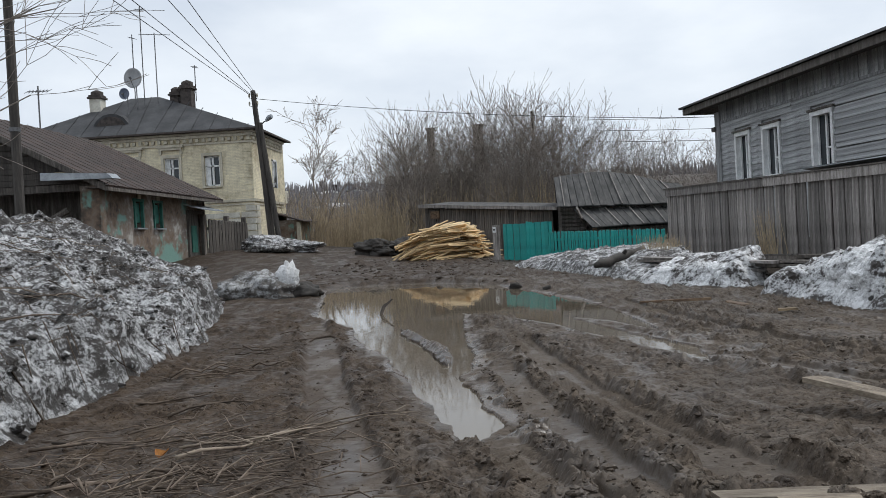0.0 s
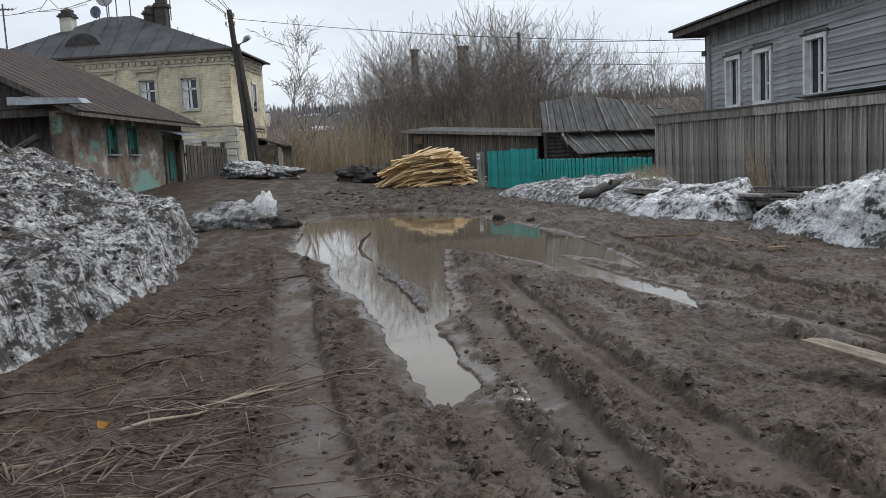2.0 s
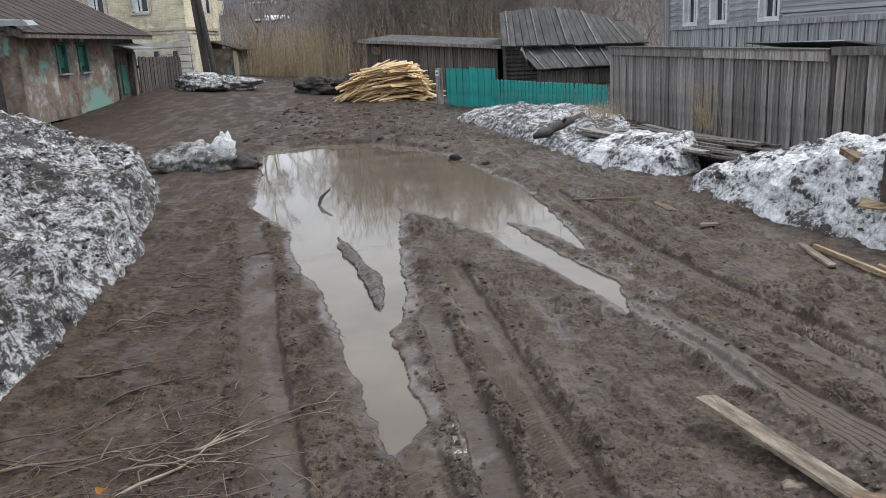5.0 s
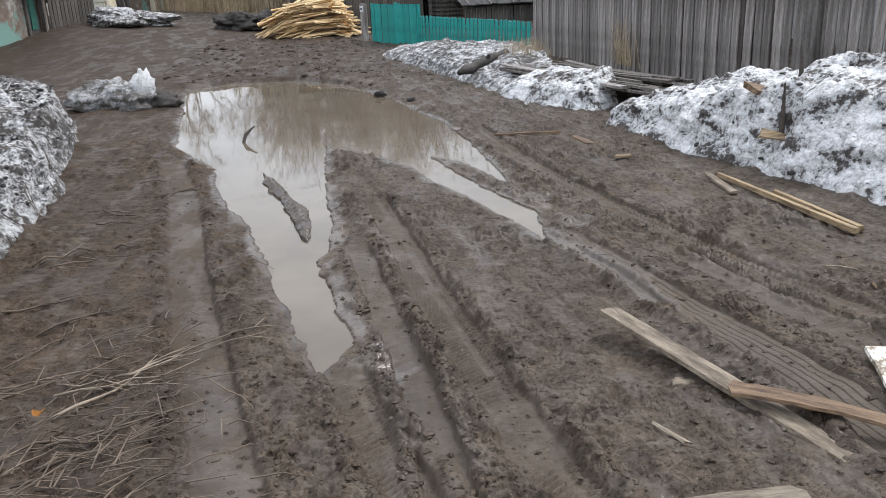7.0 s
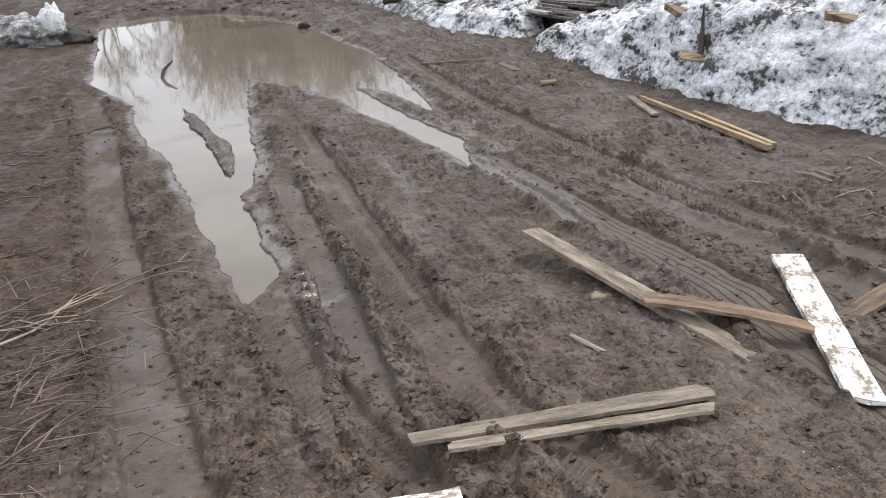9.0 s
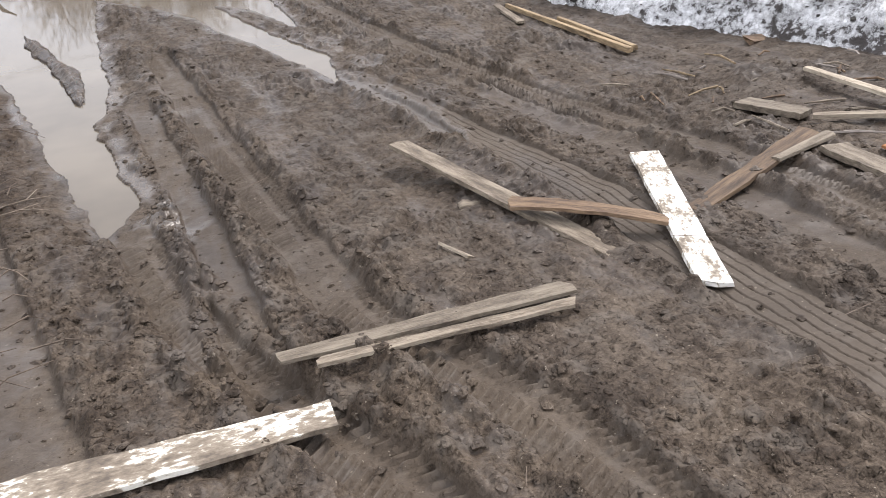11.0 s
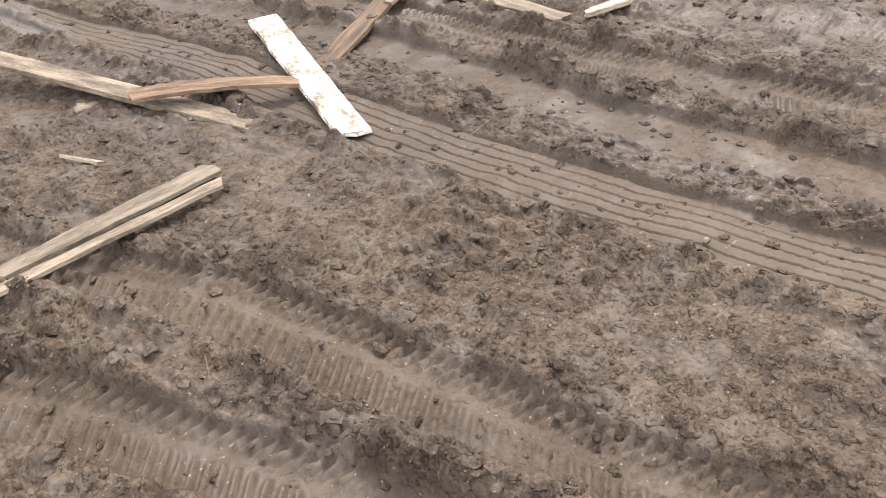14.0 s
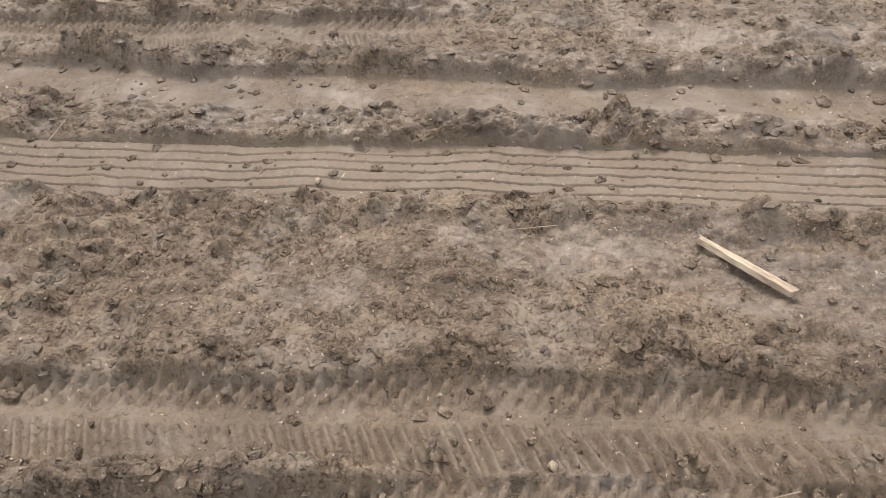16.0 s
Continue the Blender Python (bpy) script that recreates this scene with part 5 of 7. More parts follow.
for a, b in CW:
    m_y = (a + b) / 2
    win = part("window", Shape().box((CX - 0.22, m_y, (CZ0 + CZ1) / 2), (0.02, b - a, CZ1 - CZ0)), GLASS, cottage)
    part("shutter", Shape().box((CX - 0.1, m_y, 2.36), (0.05, b - a - 0.06, 0.62), jitter=0.004), GREEN, win, "faded green boarded shutter")
    fr = Shape()
    for y0, y1, z0, z1 in ((a - 0.06, a + 0.03, CZ0, CZ1 + 0.04), (b - 0.03, b + 0.06, CZ0, CZ1 + 0.04), (a - 0.1, b + 0.1, CZ1 + 0.0, CZ1 + 0.08)):
        fr.box((CX, (y0 + y1) / 2, (z0 + z1) / 2), (0.09, y1 - y0, z1 - z0), jitter=0.003)
    part("frame", fr, GREEN, win)
    part("sill", Shape().box((CX + 0.05, m_y, CZ0 - 0.03), (0.16, b - a + 0.16, 0.05), jitter=0.004), ZINC, win)
    part("crest", Shape().prism([(CX + 0.03, m_y - 0.14, CZ1 + 0.08), (CX + 0.03, m_y + 0.14, CZ1 + 0.08), (CX + 0.03, m_y + 0.06, CZ1 + 0.3), (CX + 0.03, m_y - 0.02, CZ1 + 0.34)], (0.03, 0, 0)), CORNICE, win)
door = part("door", Shape().box((CX - 0.15, 30.15, 1.52), (0.06, 1.4, 1.85)), WOOD_DARK, cottage, "weathered door with flaking turquoise paint")
part("painted_panel", Shape().box((CX - 0.11, 30.35, 1.5), (0.02, 0.6, 1.0), jitter=0.02), GREEN, door, "flaking turquoise panel")
part("door_frame", Shape().box((CX + 0.02, 29.4, 1.55), (0.12, 0.14, 1.95)).box((CX + 0.02, 30.9, 1.55), (0.12, 0.14, 1.95)).box((CX + 0.02, 30.15, 2.5), (0.12, 1.6, 0.12)), WOOD_DARK, door)
part("canopy", Shape().prism([(CX - 0.05, 29.1, 2.75), (CX - 0.05, 31.3, 2.75), (CX + 0.75, 31.3, 2.52), (CX + 0.75, 29.1, 2.52)], (0, 0, 0.04)), ZINC, cottage, "small pale sheet-metal canopy")
ridge = (-15.2, 5.55)
for i in range(31):
    y0, y1 = 21.9 + i * 0.318, 21.9 + (i + 1) * 0.318 - 0.012
    part("roof_sheet", Shape().prism([(-10.3, y0, 2.98), (-10.3, y1, 2.98), (ridge[0], y1, ridge[1]), (ridge[0], y0, ridge[1])], (0.02, 0, 0.035 + 0.012 * (i % 2))), RUST, cottage)
part("roof_rear", Shape().prism([(ridge[0], 21.9, ridge[1]), (ridge[0], 31.75, ridge[1]), (-19.8, 31.75, 3.0), (-19.8, 21.9, 3.0)], (0, 0, 0.04)), RUST, cottage)
part("barge_board", Shape().prism([(-10.25, 21.88, 2.84), (ridge[0], 21.88, 5.41), (ridge[0], 21.88, 5.6), (-10.25, 21.88, 3.02)], (0, 0.04, 0)), WOOD_DARK, cottage)
part("eave_board", Shape().box((-10.33, 26.85, 2.93), (0.04, 9.8, 0.12)), WOOD_DARK, cottage)
part("eave_soffit", Shape().box((-10.6, 26.85, 2.96), (0.56, 9.7, 0.03)), WOOD_DARK, cottage)
part("eave_sheet", Shape().prism([(-12.0, 21.75, 3.42), (-10.1, 21.75, 3.3), (-9.95, 21.75, 3.16), (-12.0, 21.75, 3.2)], (0, 0.5, 0.02)), ZINC, cottage, "bent pale sheet under the gable")
part("rear_wall", Shape().box((-18.6, 27.0, 1.8), (0.3, 8.6, 2.6)), PLASTER, cottage)
cottage.location.x -= 0.3

yard_gate = thing("yard_gate", (-10.9, 32.5, 0.8), "dark plank yard gate between two houses", "gate")
gm = board_mesh("board", 0.19, 0.03, 1.0, WOOD_DARK)
board_row(yard_gate, "board", gm, (-10.85, 36.6), (-10.85, 31.5), 0.85, 0.8, 0.19, 1.35, 1.45, 0.8)
for y in (31.5, 34.2, 36.6):
    part("post", Shape().box((-11.0, y, 1.6), (0.18, 0.18, 1.7)), WOOD_DARK, yard_gate)
part("rail", Shape().box((-10.98, 34.05, 1.9), (0.05, 5.1, 0.12)), WOOD_DARK, yard_gate)
yard_gate.location.x -= 0.35

# ---------------------------------------------------------------- yellow brick house
manor = thing("brick_house", (-12.4, 42, 0.9), "two-storey yellow limewashed brick house with a hipped roof", "house")
MX1, MX0, MY0, MY1, MT = -12.4, -25.4, 42.0, 48.0, 7.15
WX = [(-14.95, -14.12), (-17.12, -16.3), (-19.3, -18.48), (-21.5, -20.68)]
VZ0, VZ1 = 4.38, 5.97
xsq = sorted([MX0] + [v for w in WX for v in w] + [MX1])
for a, b in zip(xsq[0::2], xsq[1::2]):
    part("wall", Shape().box(((a + b) / 2, MY0 + 0.25, (VZ0 + VZ1) / 2), (b - a, 0.5, VZ1 - VZ0)), BRICK, manor)
part("wall", Shape().box(((MX0 + MX1) / 2, MY0 + 0.25, (0.6 + VZ0) / 2), (MX1 - MX0, 0.5, VZ0 - 0.6)), BRICK, manor)
part("wall", Shape().box(((MX0 + MX1) / 2, MY0 + 0.25, (VZ1 + MT) / 2), (MX1 - MX0, 0.5, MT - VZ1)), BRICK, manor)
part("side_wall", Shape().box((MX1 - 0.25, (MY0 + MY1) / 2 + 0.25, (0.6 + MT) / 2), (0.5, MY1 - MY0 - 0.5, MT - 0.6)), BRICK, manor)
part("rear_wall", Shape().box(((MX0 + MX1) / 2, MY1 + 0.2, (0.6 + MT) / 2), (MX1 - MX0, 0.4, MT - 0.6)), BRICK, manor)
for a, b in WX:
    m_x = (a + b) / 2
    win = part("window", Shape().box((m_x, MY0 + 0.2, (VZ0 + VZ1) / 2), (b - a, 0.02, VZ1 - VZ0)), GLASS, manor)
    fr = Shape()
    for x0, x1, z0, z1 in ((a, a + 0.09, VZ0, VZ1), (b - 0.09, b, VZ0, VZ1), (a, b, VZ1 - 0.08, VZ1), (a, b, VZ0, VZ0 + 0.08), (m_x - 0.05, m_x + 0.05, VZ0, VZ1), (a, b, VZ0 + 1.02, VZ0 + 1.1)):
        fr.box(((x0 + x1) / 2, MY0 + 0.15, (z0 + z1) / 2), (x1 - x0, 0.08, z1 - z0))
    part("frame", fr, WHITE, win)
    part("curtain", Shape().box((a + 0.17, MY0 + 0.185, (VZ0 + VZ1) / 2), (0.2, 0.02, VZ1 - VZ0 - 0.1)), WHITE, win)
    part("sill", Shape().box((m_x, MY0 - 0.04, VZ0 - 0.05), (b - a + 0.2, 0.2, 0.09)), CORNICE, win)
    part("surround", Shape().box((a - 0.07, MY0 - 0.03, (VZ0 + VZ1) / 2), (0.14, 0.08, VZ1 - VZ0)).box((b + 0.07, MY0 - 0.03, (VZ0 + VZ1) / 2), (0.14, 0.08, VZ1 - VZ0)).box((m_x, MY0 - 0.03, VZ1 + 0.08), (b - a + 0.28, 0.08, 0.16)), CORNICE, win)
    if b < -15:
        part("hood", Shape().box((m_x, MY0 - 0.1, 6.55), (1.45, 0.26, 0.1)).box((m_x, MY0 - 0.07, 6.44), (1.25, 0.2, 0.12)).box((m_x - 0.55, MY0 - 0.05, 6.3), (0.14, 0.14, 0.3)).box((m_x + 0.55, MY0 - 0.05, 6.3), (0.14, 0.14, 0.3)), CORNICE, win)
for y in (44.4, 46.2):
    win = part("window", Shape().box((MX1 + 0.01, y, 5.2), (0.03, 0.8, 1.55)), GLASS, manor)
    part("frame", Shape().box((MX1 + 0.03, y - 0.4, 5.2), (0.06, 0.1, 1.6)).box((MX1 + 0.03, y + 0.4, 5.2), (0.06, 0.1, 1.6)).box((MX1 + 0.03, y, 5.95), (0.06, 0.9, 0.1)), WHITE, win)
for z, o, h in ((7.0, 0.10, 0.14), (7.14, 0.2, 0.12), (6.62, 0.06, 0.1), (3.55, 0.1, 0.14), (3.35, 0.05, 0.08)):
    part("string_course", Shape().box(((MX0 + MX1) / 2, MY0 - o / 2, z), (MX1 - MX0 + 2 * o, o, h)), CORNICE, manor)
    part("string_course", Shape().box((MX1 + o / 2, (MY0 + MY1) / 2, z), (o, MY1 - MY0, h)), CORNICE, manor)
den = fix_normals(Shape().box((0, 0, 0), (0.16, 0.14, 0.18)).mesh("dentil", CORNICE))
for i in range(38):
    part("dentil", den, None, manor, pose_m=pose(MX1 - 0.12 - i * 0.34, MY0 - 0.07, 6.8))
for i in range(17):
    part("dentil", den, None, manor, pose_m=pose(MX1 + 0.07, MY0 + 0.2 + i * 0.34, 6.8))
for i in range(7):
    w = 0.75 if i % 2 else 0.5
    part("quoin", Shape().box((MX1 - w / 2 + 0.05, MY0 - 0.03, 1.1 + i * 0.34), (w, 0.1, 0.29), jitter=0.01), QUOIN, manor)
    part("quoin", Shape().box((MX1 + 0.04, MY0 + 0.4, 1.1 + i * 0.34), (0.1, 0.8 - w / 3, 0.29), jitter=0.01), QUOIN, manor)
for i in range(8):
    w = 0.7 if i % 2 else 0.45
    part("quoin", Shape().box((MX1 - w / 2 + 0.03, MY0 - 0.015, 3.85 + i * 0.34), (w, 0.05, 0.3), jitter=0.006), BRICK, manor)
for i in range(6):
    part("rustic_band", Shape().box((-14.4, MY0 - 0.02, 1.1 + i * 0.34), (2.4, 0.06, 0.27), jitter=0.008), QUOIN, manor)
o = 0.45
c1, c2, c3, c4 = (MX0 - o, MY0 - o, 7.22), (MX1 + o, MY0 - o, 7.22), (MX1 + o, MY1 + o, 7.22), (MX0 - o, MY1 + o, 7.22)
r1, r2 = (-20.0, 45.0, 9.75), (-18.4, 45.0, 9.75)
for q in ([c1, c2, r2, r1], [c2, c3, r2], [c3, c4, r1, r2], [c4, c1, r1]):
    part("roof", Shape().prism(q, (0, 0, 0.06)), SHEET, manor)
part("gutter", Shape().box(((MX0 + MX1) / 2, MY0 - o, 7.24), (MX1 - MX0 + 2 * o, 0.1, 0.09)), SOOT, manor)
part("gutter", Shape().box((MX1 + o, (MY0 + MY1) / 2, 7.24), (0.1, MY1 - MY0 + 2 * o, 0.09)), SOOT, manor)
part("eave_board", Shape().box(((MX0 + MX1) / 2, MY0 - o / 2, 7.2), (MX1 - MX0 + o, o, 0.03)), WOOD_DARK, manor)
for k in range(14):
    u = (k + 0.5) / 14
    lo, hi = Vector(c1).lerp(Vector(c2), u), Vector(r1).lerp(Vector(r2), min(max((u - 0.42) / 0.16, 0), 1))
    if u < 0.42 or u > 0.58:
        f = 1 - abs(u - (0.42 if u < 0.5 else 0.58)) / 0.42
        hi = lo + (Vector((lo.x, 45.0, 9.75)) - lo) * f
    part("seam", Shape().tube([lo + Vector((0, 0, 0.08)), hi + Vector((0, 0, 0.08))], 0.018, 4), SHEET, manor)
dm = Shape()
dn = []
for j in range(9):
    a = math.pi * j / 8
    dn.append((-20.1 + 1.0 * math.cos(a), 42.5, 7.75 + 0.85 * math.sin(a)))
dormer = part("dormer", Shape().prism(dn, (0, 1.8, 0.15)), SHEET, manor, "half-round roof dormer")
part("opening", Shape().prism([(-20.1 + 0.85 * (p[0] + 20.1), 42.47, 7.77 + 0.8 * (p[2] - 7.75)) for p in dn], (0, 0.015, 0)), SOOT, dormer)
for x, y, zb, zt, w, m, in ((-21.6, 44.2, 8.2, 9.75, 0.62, QUOIN), (-16.6, 44.6, 8.5, 10.05, 0.6, SOOT), (-17.35, 44.8, 8.6, 9.75, 0.5, SOOT)):
    ch = part("chimney", Shape().box((x, y, (zb + zt) / 2), (w, w, zt - zb), jitter=0.012), m, manor)
    part("cap", Shape().box((x, y, zt + 0.04), (w + 0.18, w + 0.18, 0.1)).box((x, y, zt + 0.14), (w + 0.06, w + 0.06, 0.12)), SOOT, ch)
    part("pot", Shape().tube([(x, y, zt + 0.18), (x, y, zt + 0.38), (x, y, zt + 0.5)], [w * 0.55, w * 0.55, 0.08], 10), SOOT, ch)


def dish(c, r, material, label):
    d = thing("satellite_dish", (c[0], c[1], 8.9), label, "dish")
    s, rings, n = Shape(), 6, 20
    s.v.append((c[0], c[1] + 0.25 * r, c[2]))
    for i in range(1, rings + 1):
        q = i / rings
        for j in range(n):
            a = 2 * math.pi * j / n
            s.v.append((c[0] + r * 0.92 * q * math.cos(a), c[1] + 0.25 * r * (1 - q * q), c[2] + r * q * math.sin(a)))
    s.f += [(0, 1 + j, 1 + (j + 1) % n) for j in range(n)]
    for i in range(rings - 1):
        for j in range(n):
            a, b = 1 + i * n + j, 1 + i * n + (j + 1) % n
            s.f.append((a, b, b + n, a + n))
    ob = part("reflector", s, material, d, smooth=True)
    ob.modifiers.new("thick", "SOLIDIFY").thickness = 0.03
    part("mast", Shape().tube([(c[0], c[1] + 0.4, 8.6), (c[0], c[1] + 0.4, c[2]), (c[0], c[1] + 0.2, c[2])], 0.03, 6), METAL, d)
    part("feed_arm", Shape().tube([(c[0], c[1] + 0.1, c[2] - r), (c[0], c[1] - 0.6 * r, c[2] - 0.1)], 0.02, 5), METAL, d)
    part("feed", Shape().box((c[0], c[1] - 0.62 * r, c[2] - 0.05), (0.09, 0.16, 0.09)), METAL, d)


dish((-19.15, 43.4, 10.62), 0.55, DISH, "large pale satellite dish on the roof")
dish((-19.5, 43.0, 9.72), 0.31, DISH_B, "small blue-grey satellite dish on the roof")


def antenna(x, y, zb, zt, bars, label):
    d = thing("antenna", (x, y, zb), label, "antenna")
    part("mast", Shape().tube([(x, y, zb), (x, y, zt)], 0.03, 6), METAL, d)
    for dz, ln, ang in bars:
        z = zt - dz
        dx, dy = ln / 2 * math.cos(ang), ln / 2 * math.sin(ang)
        boom = part("boom", Shape().tube([(x - dx, y - dy, z), (x + dx, y + dy, z)], 0.018, 5), METAL, d)
        for k in range(-3, 4):
            px, py = x + dx * k / 3, y + dy * k / 3
            part("rod", Shape().tube([(px + 0.25 * math.sin(ang), py - 0.25 * math.cos(ang), z - 0.1), (px - 0.25 * math.sin(ang), py + 0.25 * math.cos(ang), z + 0.1)], 0.011, 4), METAL, boom)


antenna(-18.15, 44.2, 9.0, 13.2, [(0.1, 1.6, 0.35)], "television aerial mast with one boom")
antenna(-18.9, 44.2, 9.2, 14.7, [(0.15, 0.5, 0.2)], "tall thin television aerial mast")
antenna(-19.6, 44.6, 9.0, 13.3, [(0.2, 0.3, 1.0)], "thin television aerial mast")
antenna(-16.2, 44.8, 9.4, 11.4, [(0.1, 0.3, 0.6)], "short aerial mast beside a chimney")
antenna(-16.9, 30.0, 4.6, 7.6, [(0.2, 0.8, 0.1)], "thin aerial mast on the cottage roof")

hut = thing("small_hut", (-9.6, 47.0, 0.9), "small grey outbuilding with a dark sloping roof", "shed")
part("wall", Shape().box((-10.2, 47.6, 1.8), (2.2, 3.2, 2.2)), PLASTER, hut)
part("roof", Shape().prism([(-11.6, 45.6, 3.7), (-8.7, 45.6, 2.75), (-8.7, 49.6, 2.75), (-11.6, 49.6, 3.7)], (0, 0, 0.07)), RUST, hut)
part("post", Shape().box((-9.0, 45.8, 1.7), (0.2, 0.2, 2.1)), CORNICE, hut)
hut.location += Vector((-2.05, 0, -0.4))

# ---------------------------------------------------------------- poles, lamp and wires
pole = thing("utility_pole", (-9.85, 36, 0.75), "tarred wooden utility pole leaning with a brace", "utility pole")
part("shaft", Shape().tube([(-9.85, 36, 0.6), (-10.1, 36, 4.3), (-10.4, 36, 8.05)], [0.16, 0.14, 0.11], 10), POLE_MAT, pole)
part("brace", Shape().tube([(-9.45, 35.8, 0.6), (-9.8, 35.9, 3.6), (-10.15, 36, 6.6)], [0.13, 0.12, 0.1], 8), POLE_MAT, pole)
arm = part("lamp_arm", Shape().tube([(-10.3, 36, 6.3), (-9.95, 35.9, 6.62), (-9.8, 35.9, 6.66)], 0.025, 6), METAL, pole)
part("lamp_head", Shape().tube([(-9.85, 35.9, 6.66), (-9.7, 35.85, 6.78), (-9.55, 35.8, 6.84)], [0.06, 0.12, 0.1], 10), ZINC, arm, "grey street-lamp head")
for k, (dx, dz) in enumerate(((-0.18, -0.2), (0.18, -0.2), (-0.18, -0.55), (0.18, -0.55))):
    part("insulator", Shape().tube([(-10.4 + dx, 36, 7.95 + dz), (-10.4 + dx, 36, 8.05 + dz), (-10.4 + dx, 36, 8.12 + dz)], [0.03, 0.045, 0.03], 8), CORNICE, pole)
    part("hook", Shape().tube([(-10.38, 36, 7.9 + dz), (-10.4 + dx, 36, 7.9 + dz), (-10.4 + dx, 36, 8.0 + dz)], 0.014, 5), METAL, pole)
near_pole = thing("utility_pole", (-7.06, 12, 0.9), "thin dark metal pole beside the snow bank", "utility pole")
part("shaft", Shape().tube([(-7.06, 12, 0.3), (-7.04, 12, 9.0)], [0.075, 0.065], 10), POLE_MAT, near_pole)
part("band", Shape().tube([(-7.06, 12, 3.0), (-7.06, 12, 3.06)], 0.085, 10), METAL, near_pole)


def wire(a, b, sag, r=0.012):
    a, b = Vector(a), Vector(b)
    pts = [a.lerp(b, i / 16) - Vector((0, 0, sag * 4 * (i / 16) * (1 - i / 16))) for i in range(17)]
    single("overhead_wire", Shape().tube(pts, r, 4), WIRE, "thin black overhead wire strung from the pole", "wire", "overhead wires")


for (dx, dz), (hx, hy) in zip(((-0.18, 0.0), (-0.12, 0.0), (0.16, -0.1), (0.2, -0.1)), ((-9.64, 20.55), (-9.16, 20.68), (-8.19, 20.95), (-7.7, 21.08))):
    s = Vector((-10.4 + dx, 36, 7.9 + dz))
    q = Vector((hx, hy, 7.8))
    e = s + (q - s) * 2.9
    wire(s, (e.x, e.y, 7.9), 0.12)
wire((-10.4, 36, 7.7), (24, 40, 6.0), 0.8, 0.014)
for k in range(3):
    wire((2.0, 62, 9.6 - k * 0.8), (36, 58, 8.6 - k * 0.9), 0.5, 0.02)

# ---------------------------------------------------------------- slab pile
random.seed(21)
pile = thing("slab_wood_pile", (-1.7, 31.6, 0.3), "big heap of fresh yellow sawn slabs", "firewood pile")
slabs = []
for k in range(6):
    s = Shape()
    w, ln, b = random.uniform(0.10, 0.17), 1.0, random.uniform(-0.05, 0.05)
    for i in range(4):
        u = i / 3
        bend = b * 4 * u * (1 - u)
        for y, z in ((-w / 2, 0), (w / 2, 0), (w * 0.3, 0.035), (-w * 0.3, 0.035)):
            s.v.append(((u - 0.5) * ln, y, z + bend))
    for i in range(3):
        for j in range(4):
            s.f.append((i * 4 + j, i * 4 + (j + 1) % 4, i * 4 + 4 + (j + 1) % 4, i * 4 + 4 + j))
    s.f += [(3, 2, 1, 0), (12, 13, 14, 15)]
    slabs.append(fix_normals(s.mesh("slab", SLAB)))
g0 = float(lay(-1.7, 31.5)) - 0.02
for i in range(290):
    # a mound: ends fan out to the left, cut ends show towards the street on the right
    t = random.random()
    layer = random.random() ** 0.8
    half = 1.75 * math.sqrt(max(0.03, 1 - layer**2))
    x = -1.75 + random.uniform(-half, half) * 0.92
    z = g0 + layer * 1.24 * (1 - 0.12 * (x + 1.75))
    y = 31.7 + random.uniform(-0.75, 0.75) * (1 - 0.55 * layer)
    if x < -1.2:
        turn, tilt, ln = random.gauss(18, 12), 28 * (x + 1.2) / 1.6 * -1 * random.uniform(0.4, 1.0), random.uniform(1.2, 1.9)
        m = pose(x, y, z, random.uniform(-25, 25), -tilt, turn)
    else:
        turn, ln = random.gauss(-62, 13), random.uniform(1.2, 1.8)
        m = pose(x, y, z, random.uniform(-25, 25), random.gauss(3, 5), turn)
    part("slab", random.choice(slabs), None, pile, pose_m=m @ Matrix.Diagonal((ln, random.uniform(0.8, 1.25), 1, 1)))

# ---------------------------------------------------------------- old boards stacked at the fence
random.seed(31)
stack = thing("board_stack", (3.9, 14.0, 0.4), "low stack of old dark boards lying along the fence", "board stack")
for i in range(30):
    lay_n = i // 10
    across_s, along_s = (i % 10 - 4.5) * 0.12 + random.uniform(-0.05, 0.05), random.uniform(-0.45, 0.45) - lay_n * 0.15
    x, y = 4.05 + across_s * 0.95 + along_s * 0.32, 13.9 + across_s * 0.32 - along_s * 0.95
    z = 0.36 + lay_n * 0.055 - 0.04 * abs(across_s) + random.uniform(0, 0.02)
    part("board", Shape().box((x, y, z), (random.uniform(0.10, 0.16), random.uniform(3.2, 4.6), 0.035), rz=random.gauss(0.32, 0.05), rx=random.gauss(0.0, 0.012), jitter=0.008), WOOD_DARK if i % 4 else WOOD, stack)
log = thing("fallen_log", (2.6, 16.4, 0.35), "mossy dark log lying on the snow", "log")
part("trunk", Shape().tube([(1.95 + 0.13 * k, 15.95 + 0.16 * k, 0.36 + 0.024 * k + 0.02 * math.sin(k * 2.3)) for k in range(10)], [0.05, 0.085, 0.10, 0.08, 0.105, 0.09, 0.10, 0.085, 0.09, 0.07], 9), SOIL, log, smooth=True)
part("stub", Shape().tube([(2.6, 16.75, 0.5), (2.66, 16.68, 0.62)], [0.05, 0.03], 6), SOOT, log)
clump = Shape()
for i in range(420):
    x, y = random.gauss(3.5, 0.22), random.gauss(17.2, 0.3)
    h = random.uniform(0.25, 0.6)
    clump.tube([(x, y, 0.3), (x + random.gauss(0, 0.08), y + random.gauss(0, 0.08), 0.3 + h)], [0.006, 0.002], 3, False)
tagged(new("dry_grass", clump.mesh("dry_grass", BRUSH)), "tuft of dry brown grass at the fence corner", "grass", kind="stuff")
weed = Shape()
